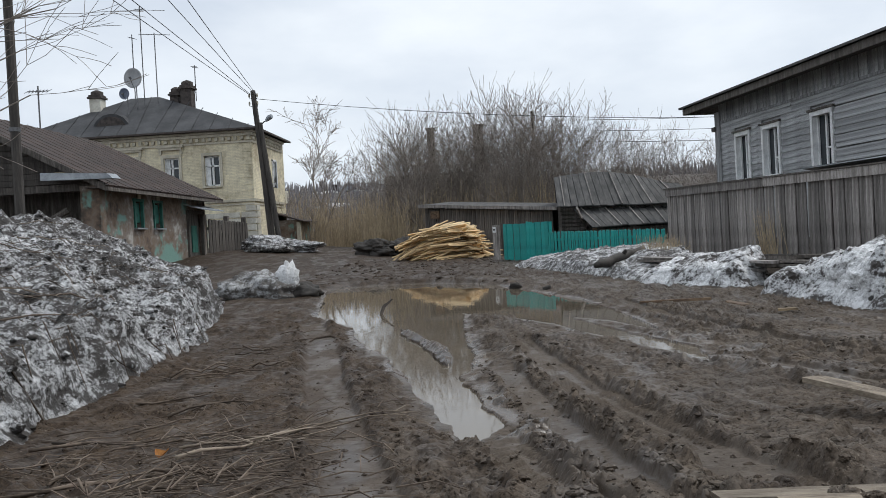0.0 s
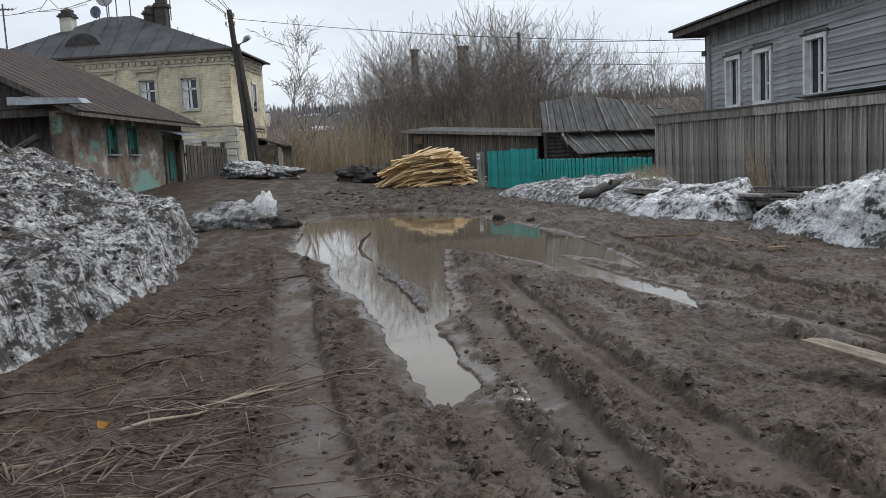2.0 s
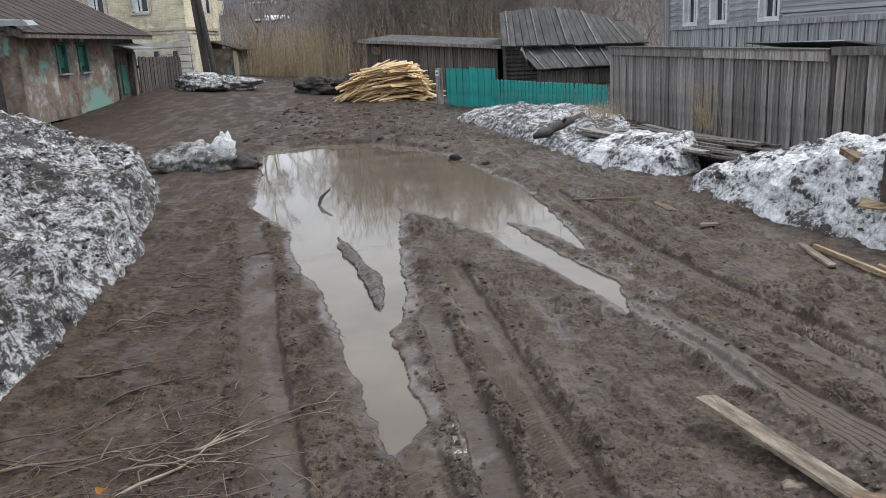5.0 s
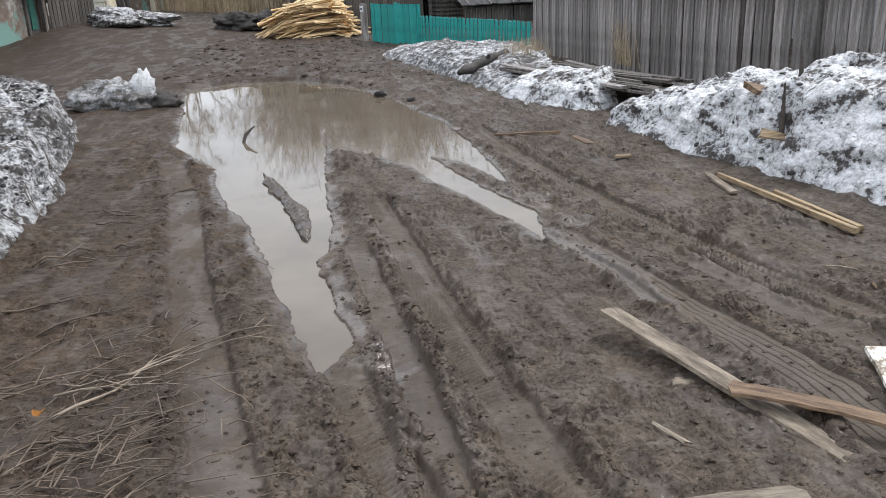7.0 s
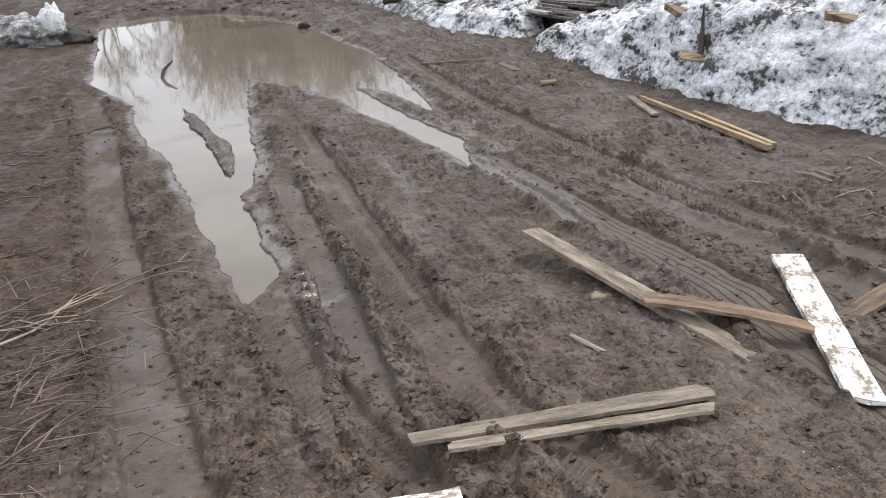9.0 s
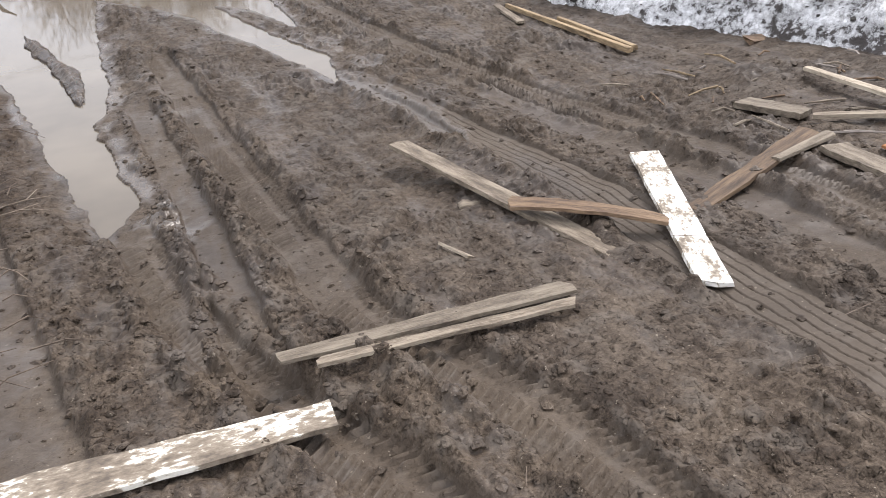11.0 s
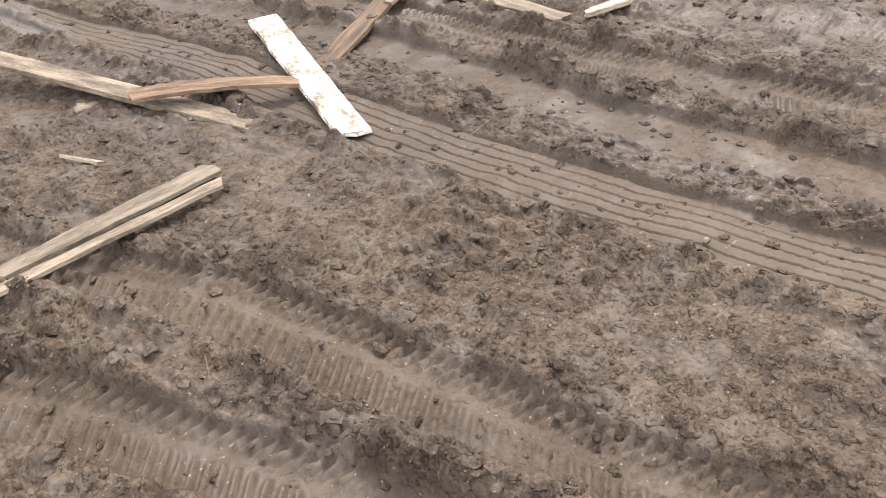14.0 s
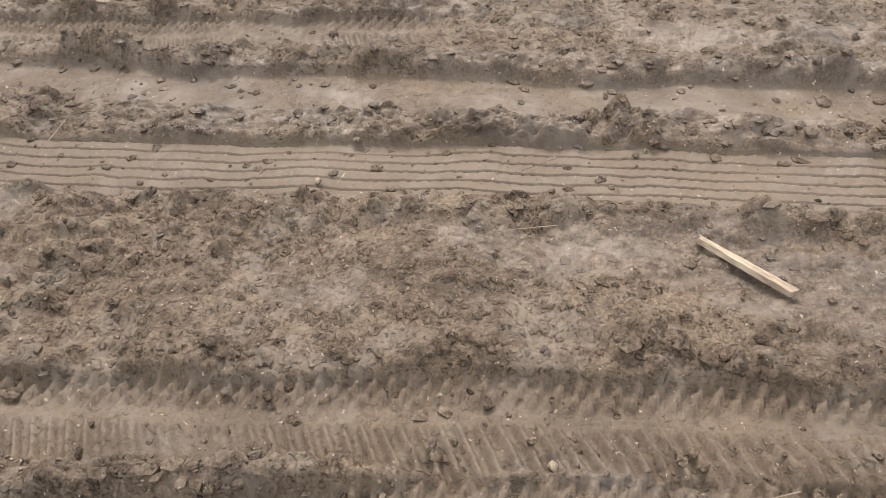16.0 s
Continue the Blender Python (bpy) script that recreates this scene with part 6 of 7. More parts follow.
for i in range(90):
    x, y = random.gauss(5.1, 0.05), random.gauss(15.6, 0.35)
    h = random.uniform(0.3, 0.9)
    weed.tube([(x, y, 0.4), (x + random.gauss(-0.08, 0.06), y + random.gauss(0, 0.08), 0.4 + h)], [0.006, 0.002], 3, False)
tagged(new("dry_weeds", weed.mesh("dry_weeds", BRUSH)), "dry weed stalks leaning on the fence", "weeds", kind="stuff")

# ---------------------------------------------------------------- planks and sticks on the mud
random.seed(41)


def plank(name, a, b, wa, wb, material, label, thick=0.022, up=(0.0, 0.0), bow=0.0, category="plank", ragged=0.25, seed=0, side=0.0):
    """A board lying from a to b on the mud, with broken, uneven edges."""
    rnd = random.Random(seed)
    n = 14
    ang = math.atan2(b[1] - a[1], b[0] - a[0])
    span = math.hypot(b[0] - a[0], b[1] - a[1])
    tt = np.linspace(0, 1, 60)
    gg = land(a[0] + (b[0] - a[0]) * tt, a[1] + (b[1] - a[1]) * tt)
    slope, level = np.polyfit(tt, gg, 1)
    level = level + float(np.quantile(gg - slope * tt - level, 0.86)) + 0.002
    s = Shape()
    for i in range(n + 1):
        t = i / n
        w = wa + (wb - wa) * t
        z = level + slope * t + up[0] * (1 - t) + up[1] * t + bow * 4 * t * (1 - t)
        l, r = w / 2 + rnd.uniform(-0.5, 0.2) * ragged * w * 0.3, w / 2 + rnd.uniform(-0.5, 0.2) * ragged * w * 0.3
        end = rnd.uniform(-0.02, 0.02) if i in (0, n) else 0
        for d, zz in ((l, 0), (0.4 * (l - r), 0), (-r, 0), (-r + 0.004, thick), (0.3 * (l - r), thick + 0.003), (l - 0.004, thick)):
            s.v.append((t * span + end * (1 if d > 0 else -1), d + side, z + zz - 0.004))
    for i in range(n):
        for j in range(6):
            s.f.append((i * 6 + j, i * 6 + (j + 1) % 6, i * 6 + 6 + (j + 1) % 6, i * 6 + 6 + j))
    s.f += [tuple(reversed(range(6))), tuple(n * 6 + j for j in range(6))]
    ob = single(name, s, material, label, category)
    ob.matrix_basis = pose(a[0], a[1], 0, 0, 0, math.degrees(ang))
    return ob


plank("plank", (1.585, 4.27), (2.10, 2.62), 0.125, 0.12, LATH, "long muddy grey plank half sunk in the mud", 0.024, (0.10, -0.035), seed=1, ragged=0.2)
plank("split_board", (1.84, 3.17), (2.39, 2.69), 0.13, 0.09, BARKY, "split brown board with a torn end", 0.016, (0.03, 0.025), 0.02, seed=2, ragged=0.5)
plank("white_board", (2.735, 3.45), (2.30, 2.185), 0.165, 0.14, WHITE_CLEAN, "short board with flaking white paint", 0.02, (0.015, 0.008), seed=3, ragged=0.14)
plank("lath", (0.59, 2.30), (1.735, 2.345), 0.075, 0.10, LATH, "muddy split lath pressed into the mud", 0.014, (0.016, 0.022), seed=4, ragged=0.4)
plank("lath", (0.72, 2.195), (1.71, 2.235), 0.05, 0.06, LATH, "narrow muddy lath beside its other half", 0.013, (0.014, 0.020), seed=5, ragged=0.5)
plank("white_board", (0.715, 1.95), (-0.55, 1.945), 0.14, 0.20, WHITE_BOARD, "broad white-painted board with a ragged edge", 0.016, (0.034, 0.034), seed=6, ragged=0.4)
plank("pole", (3.76, 7.85), (3.95, 5.69), 0.045, 0.06, LATH_Y, "thin peeled yellow pole at the edge of the snow", 0.04, (0.01, 0.01), seed=7, ragged=0.1, category="pole")
plank("pole", (3.93, 7.0), (4.04, 5.78), 0.05, 0.06, LATH_Y, "thin peeled yellow pole at the edge of the snow", 0.04, (0.0, 0.01), seed=8, ragged=0.1, category="pole")
plank("plank", (3.72, 8.06), (3.63, 7.19), 0.08, 0.09, LATH, "short grey plank end in the mud", seed=9)
plank("slab", (3.72, 3.95), (3.84, 3.52), 0.17, 0.15, LATH, "broad broken slab of wood on the mud", 0.035, (0.01, 0.01), seed=10, ragged=0.5)
plank("plank", (3.84, 3.45), (4.75, 2.80), 0.06, 0.08, LATH, "pale narrow plank across the debris", 0.025, (0.02, 0.04), seed=11)
plank("plank", (4.46, 4.25), (4.28, 2.62), 0.07, 0.09, LATH_PALE, "thin pale board sticking out beside the snow heap", 0.022, (0.06, 0.06), seed=12)
plank("plank", (3.62, 3.24), (2.60, 2.79), 0.14, 0.10, BARKY, "muddy brown plank sunk in the mud", 0.02, (0.02, -0.02), seed=13, ragged=0.6)
plank("plank", (3.68, 3.15), (3.24, 3.03), 0.08, 0.05, LATH, "short splinter of plank", 0.016, (0.04, 0.02), seed=14)
plank("plank", (3.60, 3.04), (3.56, 2.12), 0.17, 0.12, LATH, "brown board with bark and dried mud", 0.03, (0.02, 0.0), seed=15, ragged=0.5)
plank("bark_strip", (3.79, 2.89), (4.07, 2.80), 0.06, 0.04, ORANGE, "curled orange strip of bark", 0.012, (0.02, 0.02), 0.03, seed=16, ragged=0.8, category="bark")
plank("bark_strip", (4.02, 2.62), (4.28, 2.50), 0.07, 0.05, ORANGE, "torn orange strip of bark among debris", 0.014, (0.02, 0.02), 0.02, seed=26, ragged=0.8, category="bark")
plank("plank", (3.65, 2.05), (3.84, 1.95), 0.06, 0.07, LATH_PALE, "pale broken plank end", 0.02, (0.02, 0.02), seed=17)
plank("stick", (2.345, -0.43), (2.175, -0.66), 0.024, 0.034, LATH, "pale split stick lying in the mud", 0.014, (0.012, 0.02), seed=18, ragged=0.4, category="stick")
plank("splinter", (1.42, 3.02), (1.51, 2.84), 0.014, 0.024, LATH_PALE, "small pale wood splinter in the mud", 0.01, (0.01, 0.01), seed=19, category="splinter")
plank("board", (1.9, 10.9), (2.75, 10.7), 0.05, 0.04, BARKY, "dark thin stick by the puddle", 0.03, (0.01, 0.01), seed=20, category="stick")
plank("chip", (2.90, 10.5), (2.99, 10.0), 0.10, 0.12, BARKY, "sunken brown board at the foot of the snow", 0.02, (0.0, 0.0), seed=22, ragged=0.6, category="plank")
plank("chip", (3.04, 9.05), (3.2, 9.0), 0.12, 0.12, LATH_Y, "pale wood chip lying in the mud", 0.02, (0.02, 0.02), seed=23, category="wood chip")
plank("plank", (0.4, 1.35), (0.7, 1.05), 0.12, 0.1, BARKY, "brown board end sunk in the mud", 0.02, (0.01, 0.0), seed=24, ragged=0.5)
lump((1.73, 3.47, ground_z(1.73, 3.47) - 0.01), (0.06, 0.045, 0.03), 21, LATH, "small pale chip of wood", name="wood_chip", category="wood chip", detail=3, rough=0.4)
for x, y, r in ((2.05, 0.22, 0.018), (1.84, 0.08, 0.026), (2.45, 0.70, 0.014), (1.60, -0.18, 0.016), (1.86, -0.12, 0.014), (1.45, 0.15, 0.010), (2.9, -0.5, 0.02), (0.80, 2.12, 0.02)):
    lump((x, y, ground_z(x, y) - 0.004), (r, r * 0.8, r * 0.6), x * 7 + y, LATH, "small pale pebble in the mud", name="pebble", category="pebble", detail=2)
for i in range(46):
    x, y = random.uniform(3.3, 5.2), random.uniform(2.0, 5.0)
    a = random.uniform(0, 6.28)
    ln = random.uniform(0.06, 0.32)
    z = ground_z(x, y) + 0.012
    s = Shape().tube([(x, y, z), (x + ln * math.cos(a) * 0.5, y + ln * math.sin(a) * 0.5, z + random.uniform(0, 0.03)), (x + ln * math.cos(a), y + ln * math.sin(a), z)], [0.008, 0.009, 0.005], 5)
    single("wood_scrap", s, random.choice([LATH, BARKY, BARK, LATH_Y]), "loose scrap of wood in the mud beside the snow", "wood scrap", "scraps beside the snow")
# stakes and bark standing in the right-hand snow
for x, y, h, r in ((4.44, 7.95, 0.55, 0.034), (4.78, 8.3, 0.26, 0.03)):
    zs = right_top(x, y)
    single("stake", Shape().tube([(x, y, zs - 0.12), (x + 0.01, y + 0.02, zs + h * 0.4), (x + 0.02, y + 0.05, zs + h)], [r, r * 0.75, r * 0.22], 6), BARK_DARK, "dark pointed stake standing in the snow", "stake")
for k, (x, y, w, h, rz, m_) in enumerate(((4.5, 8.6, 0.42, 0.2, 0.5, BARKY), (4.42, 7.85, 0.5, 0.12, -0.5, LATH_Y), (5.15, 6.6, 0.42, 0.1, -0.6, LATH_Y), (5.0, 5.4, 0.4, 0.12, 0.3, BARKY), (5.35, 5.2, 0.36, 0.13, 1.0, LATH_Y))):
    zt = right_top(x, y)
    single("bark_piece", Shape().box((x, y, zt + 0.03), (w, h, 0.03), rz=rz, rx=0.35, ry=0.15, jitter=0.025), m_, "torn slab of bark lying on the snow", "bark")

# ---------------------------------------------------------------- bare trees and brush


def grow(shape, p, d, length, radius, depth, rnd, sides, gravity=0.0, twig=0.006):
    """One limb and, on it, its side limbs; every limb bends on its way."""
    n = 4 if depth > 1 else 3
    pts, rad = [Vector(p)], [radius]
    for i in range(n):
        d = (d + Vector((rnd.gauss(0, 0.13), rnd.gauss(0, 0.13), rnd.gauss(0.03, 0.09) - gravity))).normalized()
        pts.append(pts[-1] + d * (length / n))
        rad.append(max(radius * (1 - 0.62 * (i + 1) / n), twig))
    shape.tube(pts, rad, sides, False)
    if depth <= 0:
        return
    for k in range(rnd.randint(4, 6) if depth > 1 else rnd.randint(3, 5)):
        i = rnd.randint(1, n)
        side = Vector((rnd.gauss(0, 1), rnd.gauss(0, 1), rnd.gauss(0.1, 0.5))).normalized()
        nd = (d * 0.85 + side * 0.62).normalized()
        grow(shape, pts[i], nd, length * rnd.uniform(0.42, 0.68), max(rad[i] * 0.62, twig), depth - 1, rnd, 4 if sides > 4 else 3, gravity, twig)


def bare_tree(seed, height, stems, spread, depth, radius, label, twig=0.008):
    rnd = random.Random(seed)
    t = thing("bare_tree", (0, 0, 0), label, "tree")
    for k in range(stems):
        a = rnd.uniform(0, 6.28)
        d = Vector((math.cos(a) * spread, math.sin(a) * spread, 1)).normalized()
        p = (0.3 * rnd.gauss(0, 1) * (stems > 1), 0.3 * rnd.gauss(0, 1) * (stems > 1), -0.2)
        h = height * rnd.uniform(0.5, 0.62)
        trunk = Shape()
        pts = [Vector(p) + d * (h * i / 5) + Vector((rnd.gauss(0, 0.06) * i, rnd.gauss(0, 0.06) * i, 0)) for i in range(6)]
        rad = [radius * (1 - 0.14 * i) for i in range(6)]
        trunk.tube(pts, rad, 6, False)
        part("trunk", trunk.mesh("trunk", BARK, True), None, t)
        crown = Shape()
        for i in range(rnd.randint(8, 10)):
            j = rnd.randint(1, 5)
            side = Vector((rnd.gauss(0, 1), rnd.gauss(0, 1), rnd.gauss(0.4, 0.3))).normalized()
            grow(crown, pts[j], (d * 0.9 + side * 0.6).normalized(), height * rnd.uniform(0.24, 0.42), rad[j] * 0.6, depth, rnd, 4, 0.0, twig)
        part("crown", crown.mesh("crown", BARK, True), None, t)
    return t


willow = [bare_tree(s, 8.6, 3, 0.34, 2, 0.055, "leafless willow thicket tree with many thin stems", 0.009) for s in (1, 2, 3, 4)]
random.seed(51)
spots = [(-6.2, 46.5), (-5.2, 48), (-4.4, 45.5), (-3.6, 47.5), (-2.8, 45), (-2.0, 48), (-1.2, 45.8), (-0.4, 47.2), (0.4, 45.2), (1.2, 48), (1.8, 45.6), (2.6, 47), (3.3, 45.4), (4.0, 47.6), (4.8, 46), (5.6, 48), (-4.9, 43.2), (-3.2, 42.6), (-1.0, 42.8), (1.0, 42.6), (3.0, 43), (5.0, 43.2), (-5.8, 51), (-2.5, 51.5), (0.2, 51), (2.5, 51.5), (5, 51)]
for i, (x, y) in enumerate(spots):
    k = random.uniform(0.78, 0.97)
    if x < -4.8 or x > 4.6:
        k *= 0.86
    m = pose(x + random.uniform(-0.4, 0.4), y, float(lay(x, y)), 0, 0, random.uniform(0, 360)) @ Matrix.Scale(k, 4)
    if i < 4:
        willow[i].matrix_basis = m
        tagged(willow[i], group="willows behind the shed")
    else:
        c = copy_thing(willow[i % 4], m)
        c.scale = (k, k, k)
for i, (x, y, k) in enumerate(((8.0, 47, 0.76), (9.0, 48, 0.72), (7.2, 49, 0.74), (9.6, 45, 0.55), (12.2, 46, 0.72), (13.4, 47, 0.75), (11.6, 49, 0.7), (10.2, 38, 0.5))):
    c = copy_thing(willow[(i + 1) % 4], pose(x, y, 0.3, 0, 0, 50 * i))
    c.scale = (k, k, k)
lone = bare_tree(9, 8.2, 1, 0.1, 3, 0.16, "leafless branching tree behind the utility pole", 0.012)
lone.location = (-10.6, 50.5, 0.7)
lone2 = bare_tree(12, 5.0, 2, 0.25, 2, 0.08, "small leafless tree behind the hut", 0.012)
lone2.location = (-8.6, 58, 0.4)
right_tree = bare_tree(14, 7.0, 1, 0.1, 2, 0.1, "leafless tree behind the boarded house", 0.01)
right_tree.location = (19.5, 20.0, 0.3)

edge = thing("bare_tree", (-6.6, 8.4, 1.2), "leafless tree reaching over the snow bank", "tree")
rnd = random.Random(77)
tr = Shape().tube([(-6.75, 8.6, 0.8), (-6.7, 8.6, 2.4), (-6.6, 8.7, 4.2)], [0.11, 0.09, 0.06], 7)
part("trunk", tr, BARK, edge, smooth=True)
cr = Shape()
for p, d, ln in (((-6.7, 8.6, 2.3), (1.0, 0.25, 0.22), 1.9), ((-6.65, 8.6, 3.0), (1.0, 0.1, 0.35), 2.1), ((-6.65, 8.6, 3.5), (1.0, 0.3, 0.2), 2.0), ((-6.6, 8.7, 3.9), (0.9, 0.0, 0.5), 1.8), ((-6.6, 8.7, 2.7), (0.95, 0.35, 0.05), 1.7), ((-6.6, 8.7, 4.2), (0.9, 0.1, 0.2), 2.2)):
    grow(cr, p, Vector(d).normalized(), ln, 0.018, 2, rnd, 4, 0.02, 0.0035)
part("crown", cr.mesh("crown", BARK, True), None, edge)

brush = Shape()
rnd = random.Random(5)
for i in range(5200):
    x = rnd.uniform(-12.0, 7.5)
    y = rnd.uniform(41.0, 54) if x > -7 else rnd.uniform(46, 66)
    h = rnd.uniform(1.2, 3.4) * (1.0 if x < -3 else 1.15)
    if x > 3:
        h *= 0.8
    z = float(lay(x, y)) - 0.1
    a, b = rnd.gauss(0, 0.25), rnd.gauss(0, 0.25)
    brush.tube([(x, y, z), (x + a * 0.5, y + b * 0.4, z + h * 0.55), (x + a * 1.4, y + b, z + h)], [0.016, 0.012, 0.006], 3, False)
tagged(new("brushwood", brush.mesh("brushwood", BRUSH)), "dense dry brown undergrowth below the bare trees", "brushwood", kind="stuff")

zl = ground_z(-1.53, 3.82) + 0.05
leaf_rim = [(-1.53 + 0.03 * math.cos(a) * (1 + 0.25 * math.cos(3 * a)), 3.82 + 0.02 * math.sin(a), zl + 0.018 * math.cos(2 * a)) for a in [k * math.pi / 6 for k in range(12)]]
single("leaf", Shape().prism(leaf_rim, (0, 0, 0.004)), LEAF, "curled orange dead leaf among the twigs", "leaf")

# twigs pressed into the mud and lying on the snow
twigs = Shape()
rnd = random.Random(15)
for i in range(260):
    x, y = rnd.gauss(-1.35, 0.42), rnd.gauss(3.3, 0.9)
    if x < -2.3 or x > 0.0:
        continue
    a, ln = rnd.gauss(0.45, 0.8), rnd.uniform(0.08, 0.42)
    z = ground_z(x, y) + rnd.uniform(-0.005, 0.05)
    dx, dy = math.cos(a) * ln, math.sin(a) * ln
    twigs.tube([(x, y, z), (x + dx * 0.5 + rnd.gauss(0, 0.02), y + dy * 0.5 + rnd.gauss(0, 0.02), z + rnd.uniform(0, 0.04)), (x + dx, y + dy, max(ground_z(x + dx, y + dy), 0) + rnd.uniform(0.0, 0.03))], [0.0042, 0.0036, 0.0015], 4, False)
for i in range(110):
    x, y = rnd.uniform(-2.4, 4.2), rnd.uniform(-1.2, 9.5)
    if inside(np.array([x]), np.array([y]), PUDDLE)[0] < 0.1:
        continue
    a, ln = rnd.uniform(0, 3.14), rnd.uniform(0.03, 0.22)
    z = ground_z(x, y) + 0.004
    twigs.tube([(x, y, z), (x + math.cos(a) * ln, y + math.sin(a) * ln, z + 0.004)], [0.002, 0.001], 3, False)
for i in range(170):
    x, y = rnd.uniform(-5.5, -3.0), rnd.uniform(3.2, 10)
    z = left_top(x, y)
    a, ln = rnd.gauss(0.3, 0.7), rnd.uniform(0.08, 0.32)
    dx, dy = math.cos(a) * ln, math.sin(a) * ln
    twigs.tube([(x, y, z + 0.01), (x + dx * 0.5, y + dy * 0.5, max(z, left_top(x + dx * 0.5, y + dy * 0.5)) + 0.03), (x + dx, y + dy, left_top(x + dx, y + dy) + 0.012)], [0.006, 0.005, 0.002], 4, False)
tagged(new("twigs", twigs.mesh("twigs", TWIG)), "broken twigs strewn over mud and snow", "twigs", kind="stuff")
random.seed(61)
for pts, r in (([(-2.35, 2.7, 0.72), (-1.95, 2.95, 0.42), (-1.5, 3.1, 0.40), (-1.0, 3.3, 0.36)], 0.013),
               ([(-2.5, 3.9, 0.75), (-1.9, 4.1, 0.36), (-1.35, 4.45, 0.30), (-0.95, 4.9, 0.2)], 0.010),
               ([(-1.9, 3.0, 0.36), (-1.5, 3.4, 0.42), (-1.15, 3.65, 0.38), (-0.7, 3.85, 0.25)], 0.014),
               ([(-2.2, 5.1, 0.3), (-1.8, 5.25, 0.42), (-1.45, 5.6, 0.33)], 0.010),
               ([(-4.2, 5.4, 1.15), (-3.4, 6.0, 1.28), (-2.7, 6.6, 0.95)], 0.012),
               ([(-4.0, 7.0, 1.28), (-3.2, 7.6, 1.22), (-2.8, 8.2, 0.85)], 0.012),
               ([(-3.4, 4.4, 1.05), (-2.7, 5.0, 0.85), (-2.3, 5.6, 0.4)], 0.011),
               ([(-1.75, 8.9, 0.07), (-1.95, 8.9, 0.1), (-2.4, 8.7, 0.06)], 0.02)):
    mids = []
    for a_, b_ in zip(pts[:-1], pts[1:]):
        for k in range(3):
            mids.append([a_[i] + (b_[i] - a_[i]) * k / 3 + random.gauss(0, 0.018 if i < 2 else 0.006) for i in range(3)])
    mids.append(list(pts[-1]))
    for q in mids:
        q[2] = (max(ground_z(q[0], q[1]), 0) if q[0] > -2.0 else left_top(q[0], q[1])) + r * 0.6 + (0.01 if q[0] > -2.0 else 0.02)
    single("branch", Shape().tube(mids, [r * (0.8 - 0.6 * k / len(mids)) for k in range(len(mids))], 6), TWIG, "dry fallen branch lying across mud and snow", "branch", "fallen branches", smooth=True)


def lie(x, y):
    """The height of mud or snow bank at a point beside the street."""
    foot = np.interp(y, [1.5, 3.0, 3.9, 5.2, 6.4, 7.6, 9.2, 12.2, 14.2], [-1.95, -2.1, -2.36, -2.68, -2.8, -2.95, -3.25, -4.05, -4.72])
    return left_top(x, y) if x < foot - 0.05 else max(ground_z(x, y), 0.0)


def fallen_branch(x, y, a, ln, r, rnd, material):
    """A crooked branch with a few side shoots, lying where the ground carries it."""
    s, pts = Shape(), []
    n = max(5, int(ln / 0.12))
    px, py, z0 = x, y, None
    for i in range(n + 1):
        h = lie(px, py) + r * 0.7 + 0.012
        z0 = h if z0 is None else max(h, z0 - 0.035)
        pts.append((px, py, z0 + abs(rnd.gauss(0, 0.012))))
        a += rnd.gauss(0, 0.16)
        px, py = px + math.cos(a) * ln / n, py + math.sin(a) * ln / n
    s.tube(pts, [r * (1 - 0.75 * i / n) for i in range(n + 1)], 5)
    for _ in range(rnd.randint(1, 4)):
        i = rnd.randint(1, n - 1)
        q, b, sl = Vector(pts[i]), a + rnd.choice([-1, 1]) * rnd.uniform(0.4, 0.9), ln * rnd.uniform(0.15, 0.35)
        e = q + Vector((math.cos(b) * sl, math.sin(b) * sl, 0))
        e.z = max(lie(e.x, e.y), q.z - 0.05) + 0.015
        m = (q + e) / 2 + Vector((rnd.gauss(0, 0.02), rnd.gauss(0, 0.02), 0.02))
        s.tube([q, m, e], [r * 0.5, r * 0.4, r * 0.15], 4, False)
    single("branch", s, material, "dry crooked branch with side shoots on the littered ground", "branch", "fallen branches", smooth=True)


rnd = random.Random(23)
for i in range(22):
    fallen_branch(rnd.uniform(-2.45, -1.0), rnd.uniform(2.5, 4.6), rnd.gauss(0.5, 0.55), rnd.uniform(0.4, 1.1), rnd.uniform(0.005, 0.011), rnd, TWIG if i % 3 else TWIG_PALE)
for i in range(16):
    fallen_branch(rnd.uniform(-2.7, -1.9), rnd.uniform(5.0, 9.5), rnd.gauss(0.3, 0.4), rnd.uniform(0.3, 0.8), rnd.uniform(0.005, 0.011), rnd, TWIG)
for i in range(22):
    y = rnd.uniform(3.0, 13.0)
    fallen_branch(-2.6 - 0.14 * y - rnd.uniform(0.2, 2.2), y, rnd.gauss(0.35, 0.6), rnd.uniform(0.3, 1.0), rnd.uniform(0.005, 0.009), rnd, TWIG_PALE if i % 2 else TWIG)
single("branch", Shape().tube([(-1.66, 11.85, -0.03), (-1.62, 11.95, 0.1), (-1.5, 12.05, 0.2)], [0.025, 0.03, 0.012], 6), BARK_DARK, "dark stub of branch sticking out of the puddle", "branch")

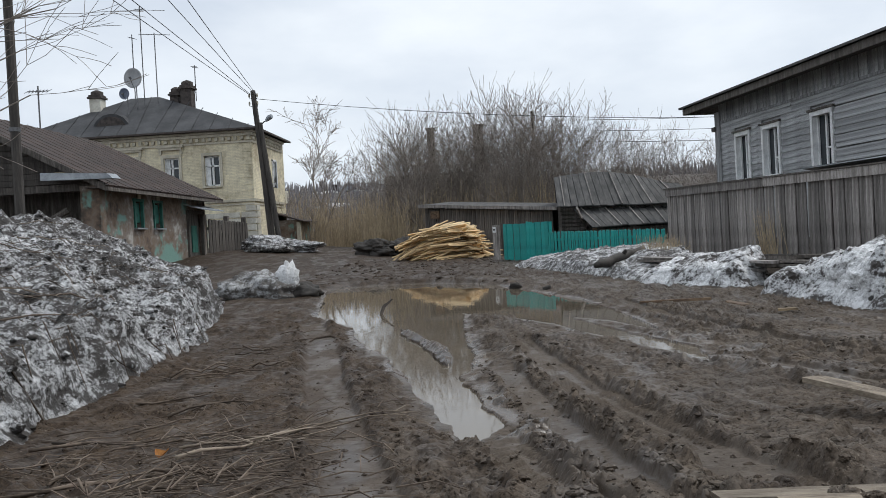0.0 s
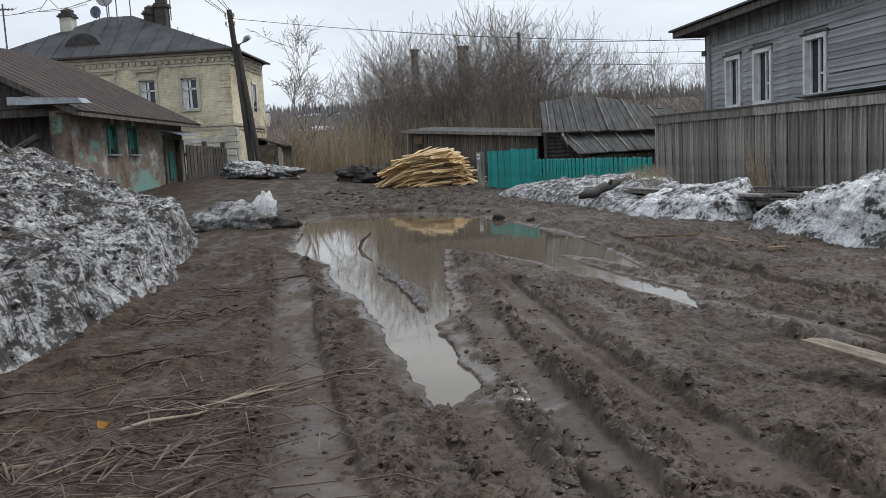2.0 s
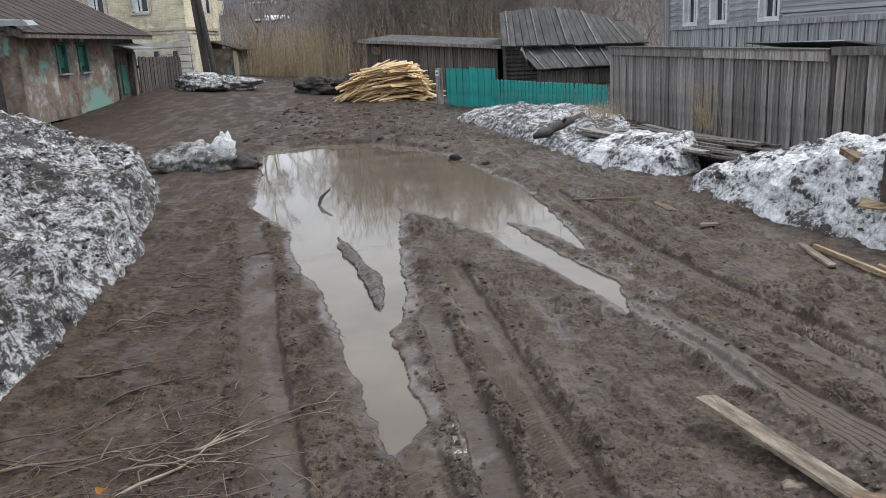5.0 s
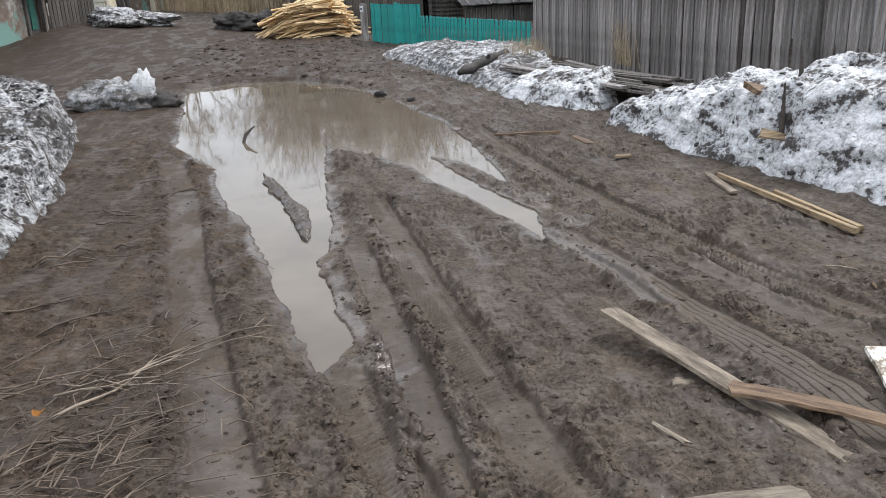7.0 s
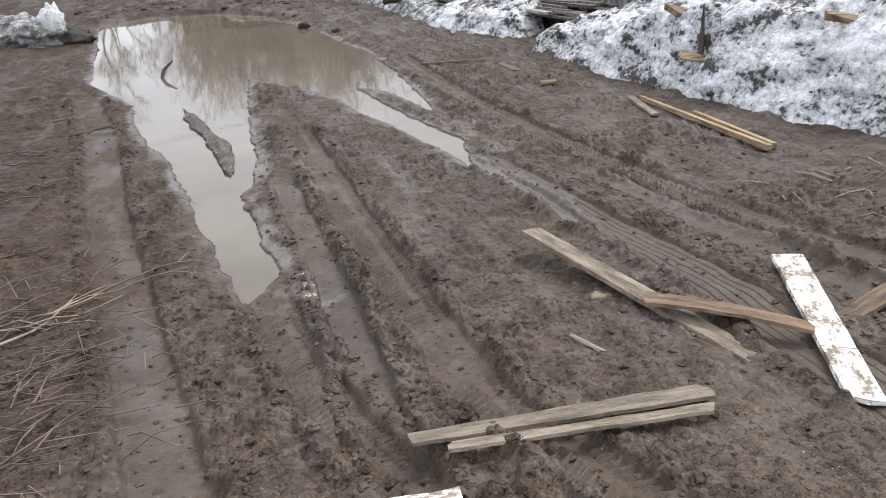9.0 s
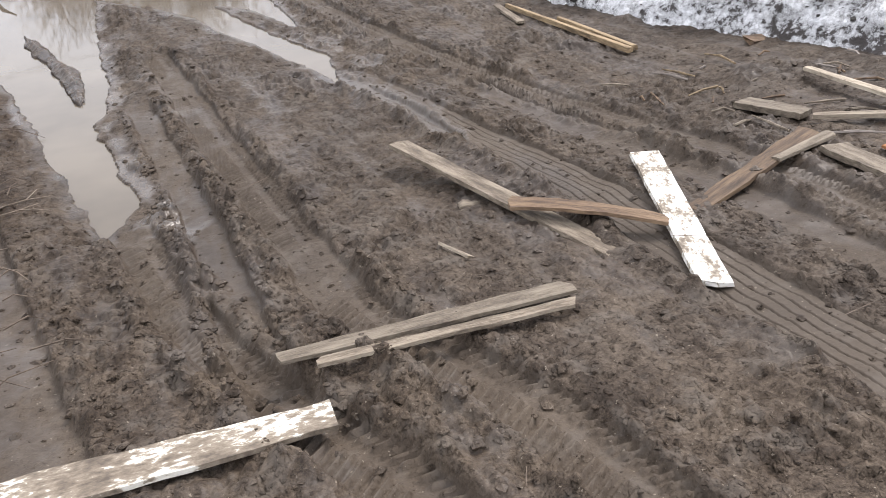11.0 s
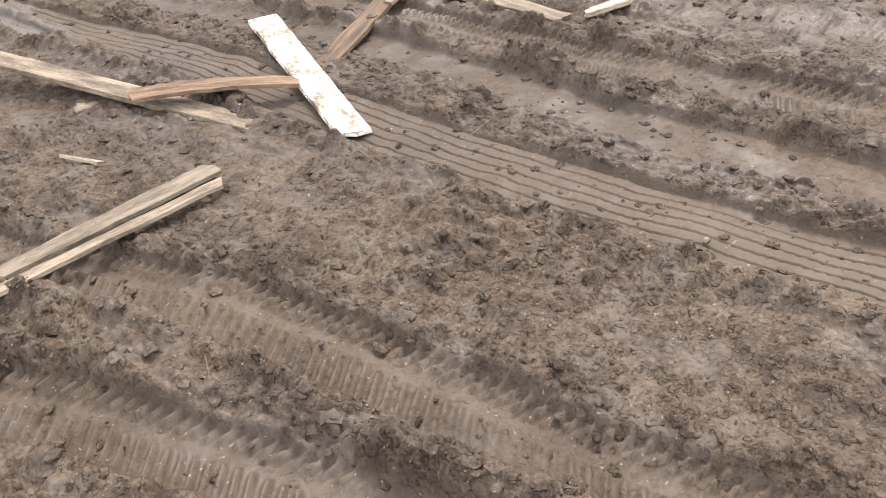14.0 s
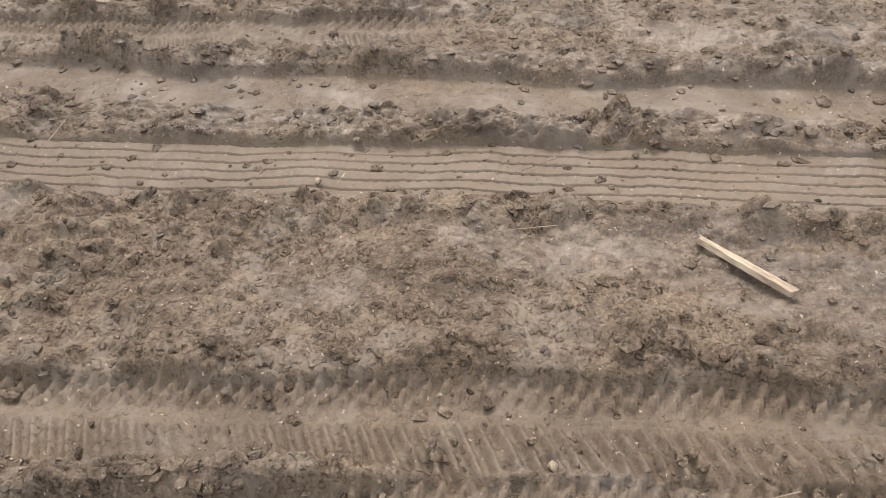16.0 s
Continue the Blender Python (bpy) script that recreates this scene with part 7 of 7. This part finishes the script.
# ---------------------------------------------------------------- distance
for x, y, zt, w, name, lab in ((-0.85, 62, 9.6, 0.75, "brick_chimney", "tall sooty brick chimney seen through the bare trees"), (-4.3, 60, 9.3, 0.5, "brick_chimney", "sooty brick chimney seen through the bare trees")):
    ch = thing(name, (x, y, -0.5), lab, "chimney")
    part("stack", Shape().box((x, y, zt / 2 - 0.3), (w, w, zt), jitter=0.02), SOOT, ch)
    part("cap", Shape().box((x, y, zt - 0.28), (w + 0.16, w + 0.16, 0.16)).box((x, y, zt * 0.62), (w + 0.5, w + 0.4, 1.6)), SOOT, ch)
single("utility_pole", Shape().tube([(3.3, 60, -0.8), (3.2, 60, 9.9)], [0.15, 0.11], 8), POLE_MAT, "wooden pole among the bare trees", "utility pole")
ruin = thing("brick_ruin", (-5, 61, -0.5), "dark brick building hidden behind the bare trees", "building")
part("wall", Shape().box((-3.4, 62, 2.6), (9.0, 3.0, 6.4)), SOOT, ruin)
truck = thing("truck", (-41.0, 219, 13.4), "tiny dark truck on the far road", "truck")
part("cab", Shape().box((-42.4, 219, float(lay(-42, 219)) + 1.6), (2.0, 2.2, 2.2), jitter=0.05), SOOT, truck)
part("body", Shape().box((-39.6, 219, float(lay(-40, 219)) + 1.4), (3.4, 2.3, 1.6), jitter=0.05), ZINC, truck)
for x in (-42.4, -40.6, -39.0):
    part("wheel", Shape().tube([(x, 217.7, float(lay(x, 219)) + 0.5), (x, 218.1, float(lay(x, 219)) + 0.5)], 0.5, 10), SOOT, truck)
single("guard_rail", Shape().box((-34, 219.5, float(lay(-34, 219.5)) + 0.7), (8, 0.4, 0.8)), WHITE, "pale barrier along the far road", "barrier")
snowp = Shape()
rnd = random.Random(3)
for i in range(9):
    x, y = rnd.uniform(-70, -30), rnd.uniform(110, 210)
    snowp.box((x, y, float(lay(x, y)) - 0.1), (rnd.uniform(3, 9), rnd.uniform(2, 6), 0.5), rz=rnd.uniform(0, 3), jitter=0.4)
tagged(new("snow_patches", snowp.mesh("snow_patches", ICE)), "last snow patches on the far slope", "snow", kind="stuff")
for k, (x, y) in enumerate(((-52, 150), (-46, 165), (-60, 180))):
    hs = thing("far_house", (x, y, float(lay(x, y))), "small pale house on the far slope", "house")
    z = float(lay(x, y))
    part("wall", Shape().box((x, y, z + 1.2), (7, 5, 3.0)), CORNICE, hs)
    part("roof", Shape().prism([(x - 4, y - 3, z + 2.7), (x + 4, y - 3, z + 2.7), (x + 4, y, z + 4.3), (x - 4, y, z + 4.3)], (0, 0, 0.15)), ZINC, hs)
woods = Shape()
rnd = random.Random(8)
for i in range(5200):
    y = rnd.uniform(300, 420) if i % 3 else rnd.uniform(90, 215)
    x = rnd.uniform(-190, 160) if i % 3 else rnd.uniform(-75, 20)
    h = rnd.uniform(5, 10) if i % 3 else rnd.uniform(1.0, 3.5)
    z = float(lay(x, y)) - 0.3
    w = 0.16 * h
    lean = rnd.gauss(0, 0.4)
    woods.tube([(x, y, z), (x + lean, y, z + h * 0.5), (x + lean * 1.6, y, z + h)], [0.10 * h * 0.3, w * rnd.uniform(0.5, 1.0) * 0.5, 0.03], 4, False)
tagged(new("far_woods", woods.mesh("far_woods", HAZY_WOOD)), "leafless woods along the far ridge, distance haze in their grey", "woods", kind="stuff")
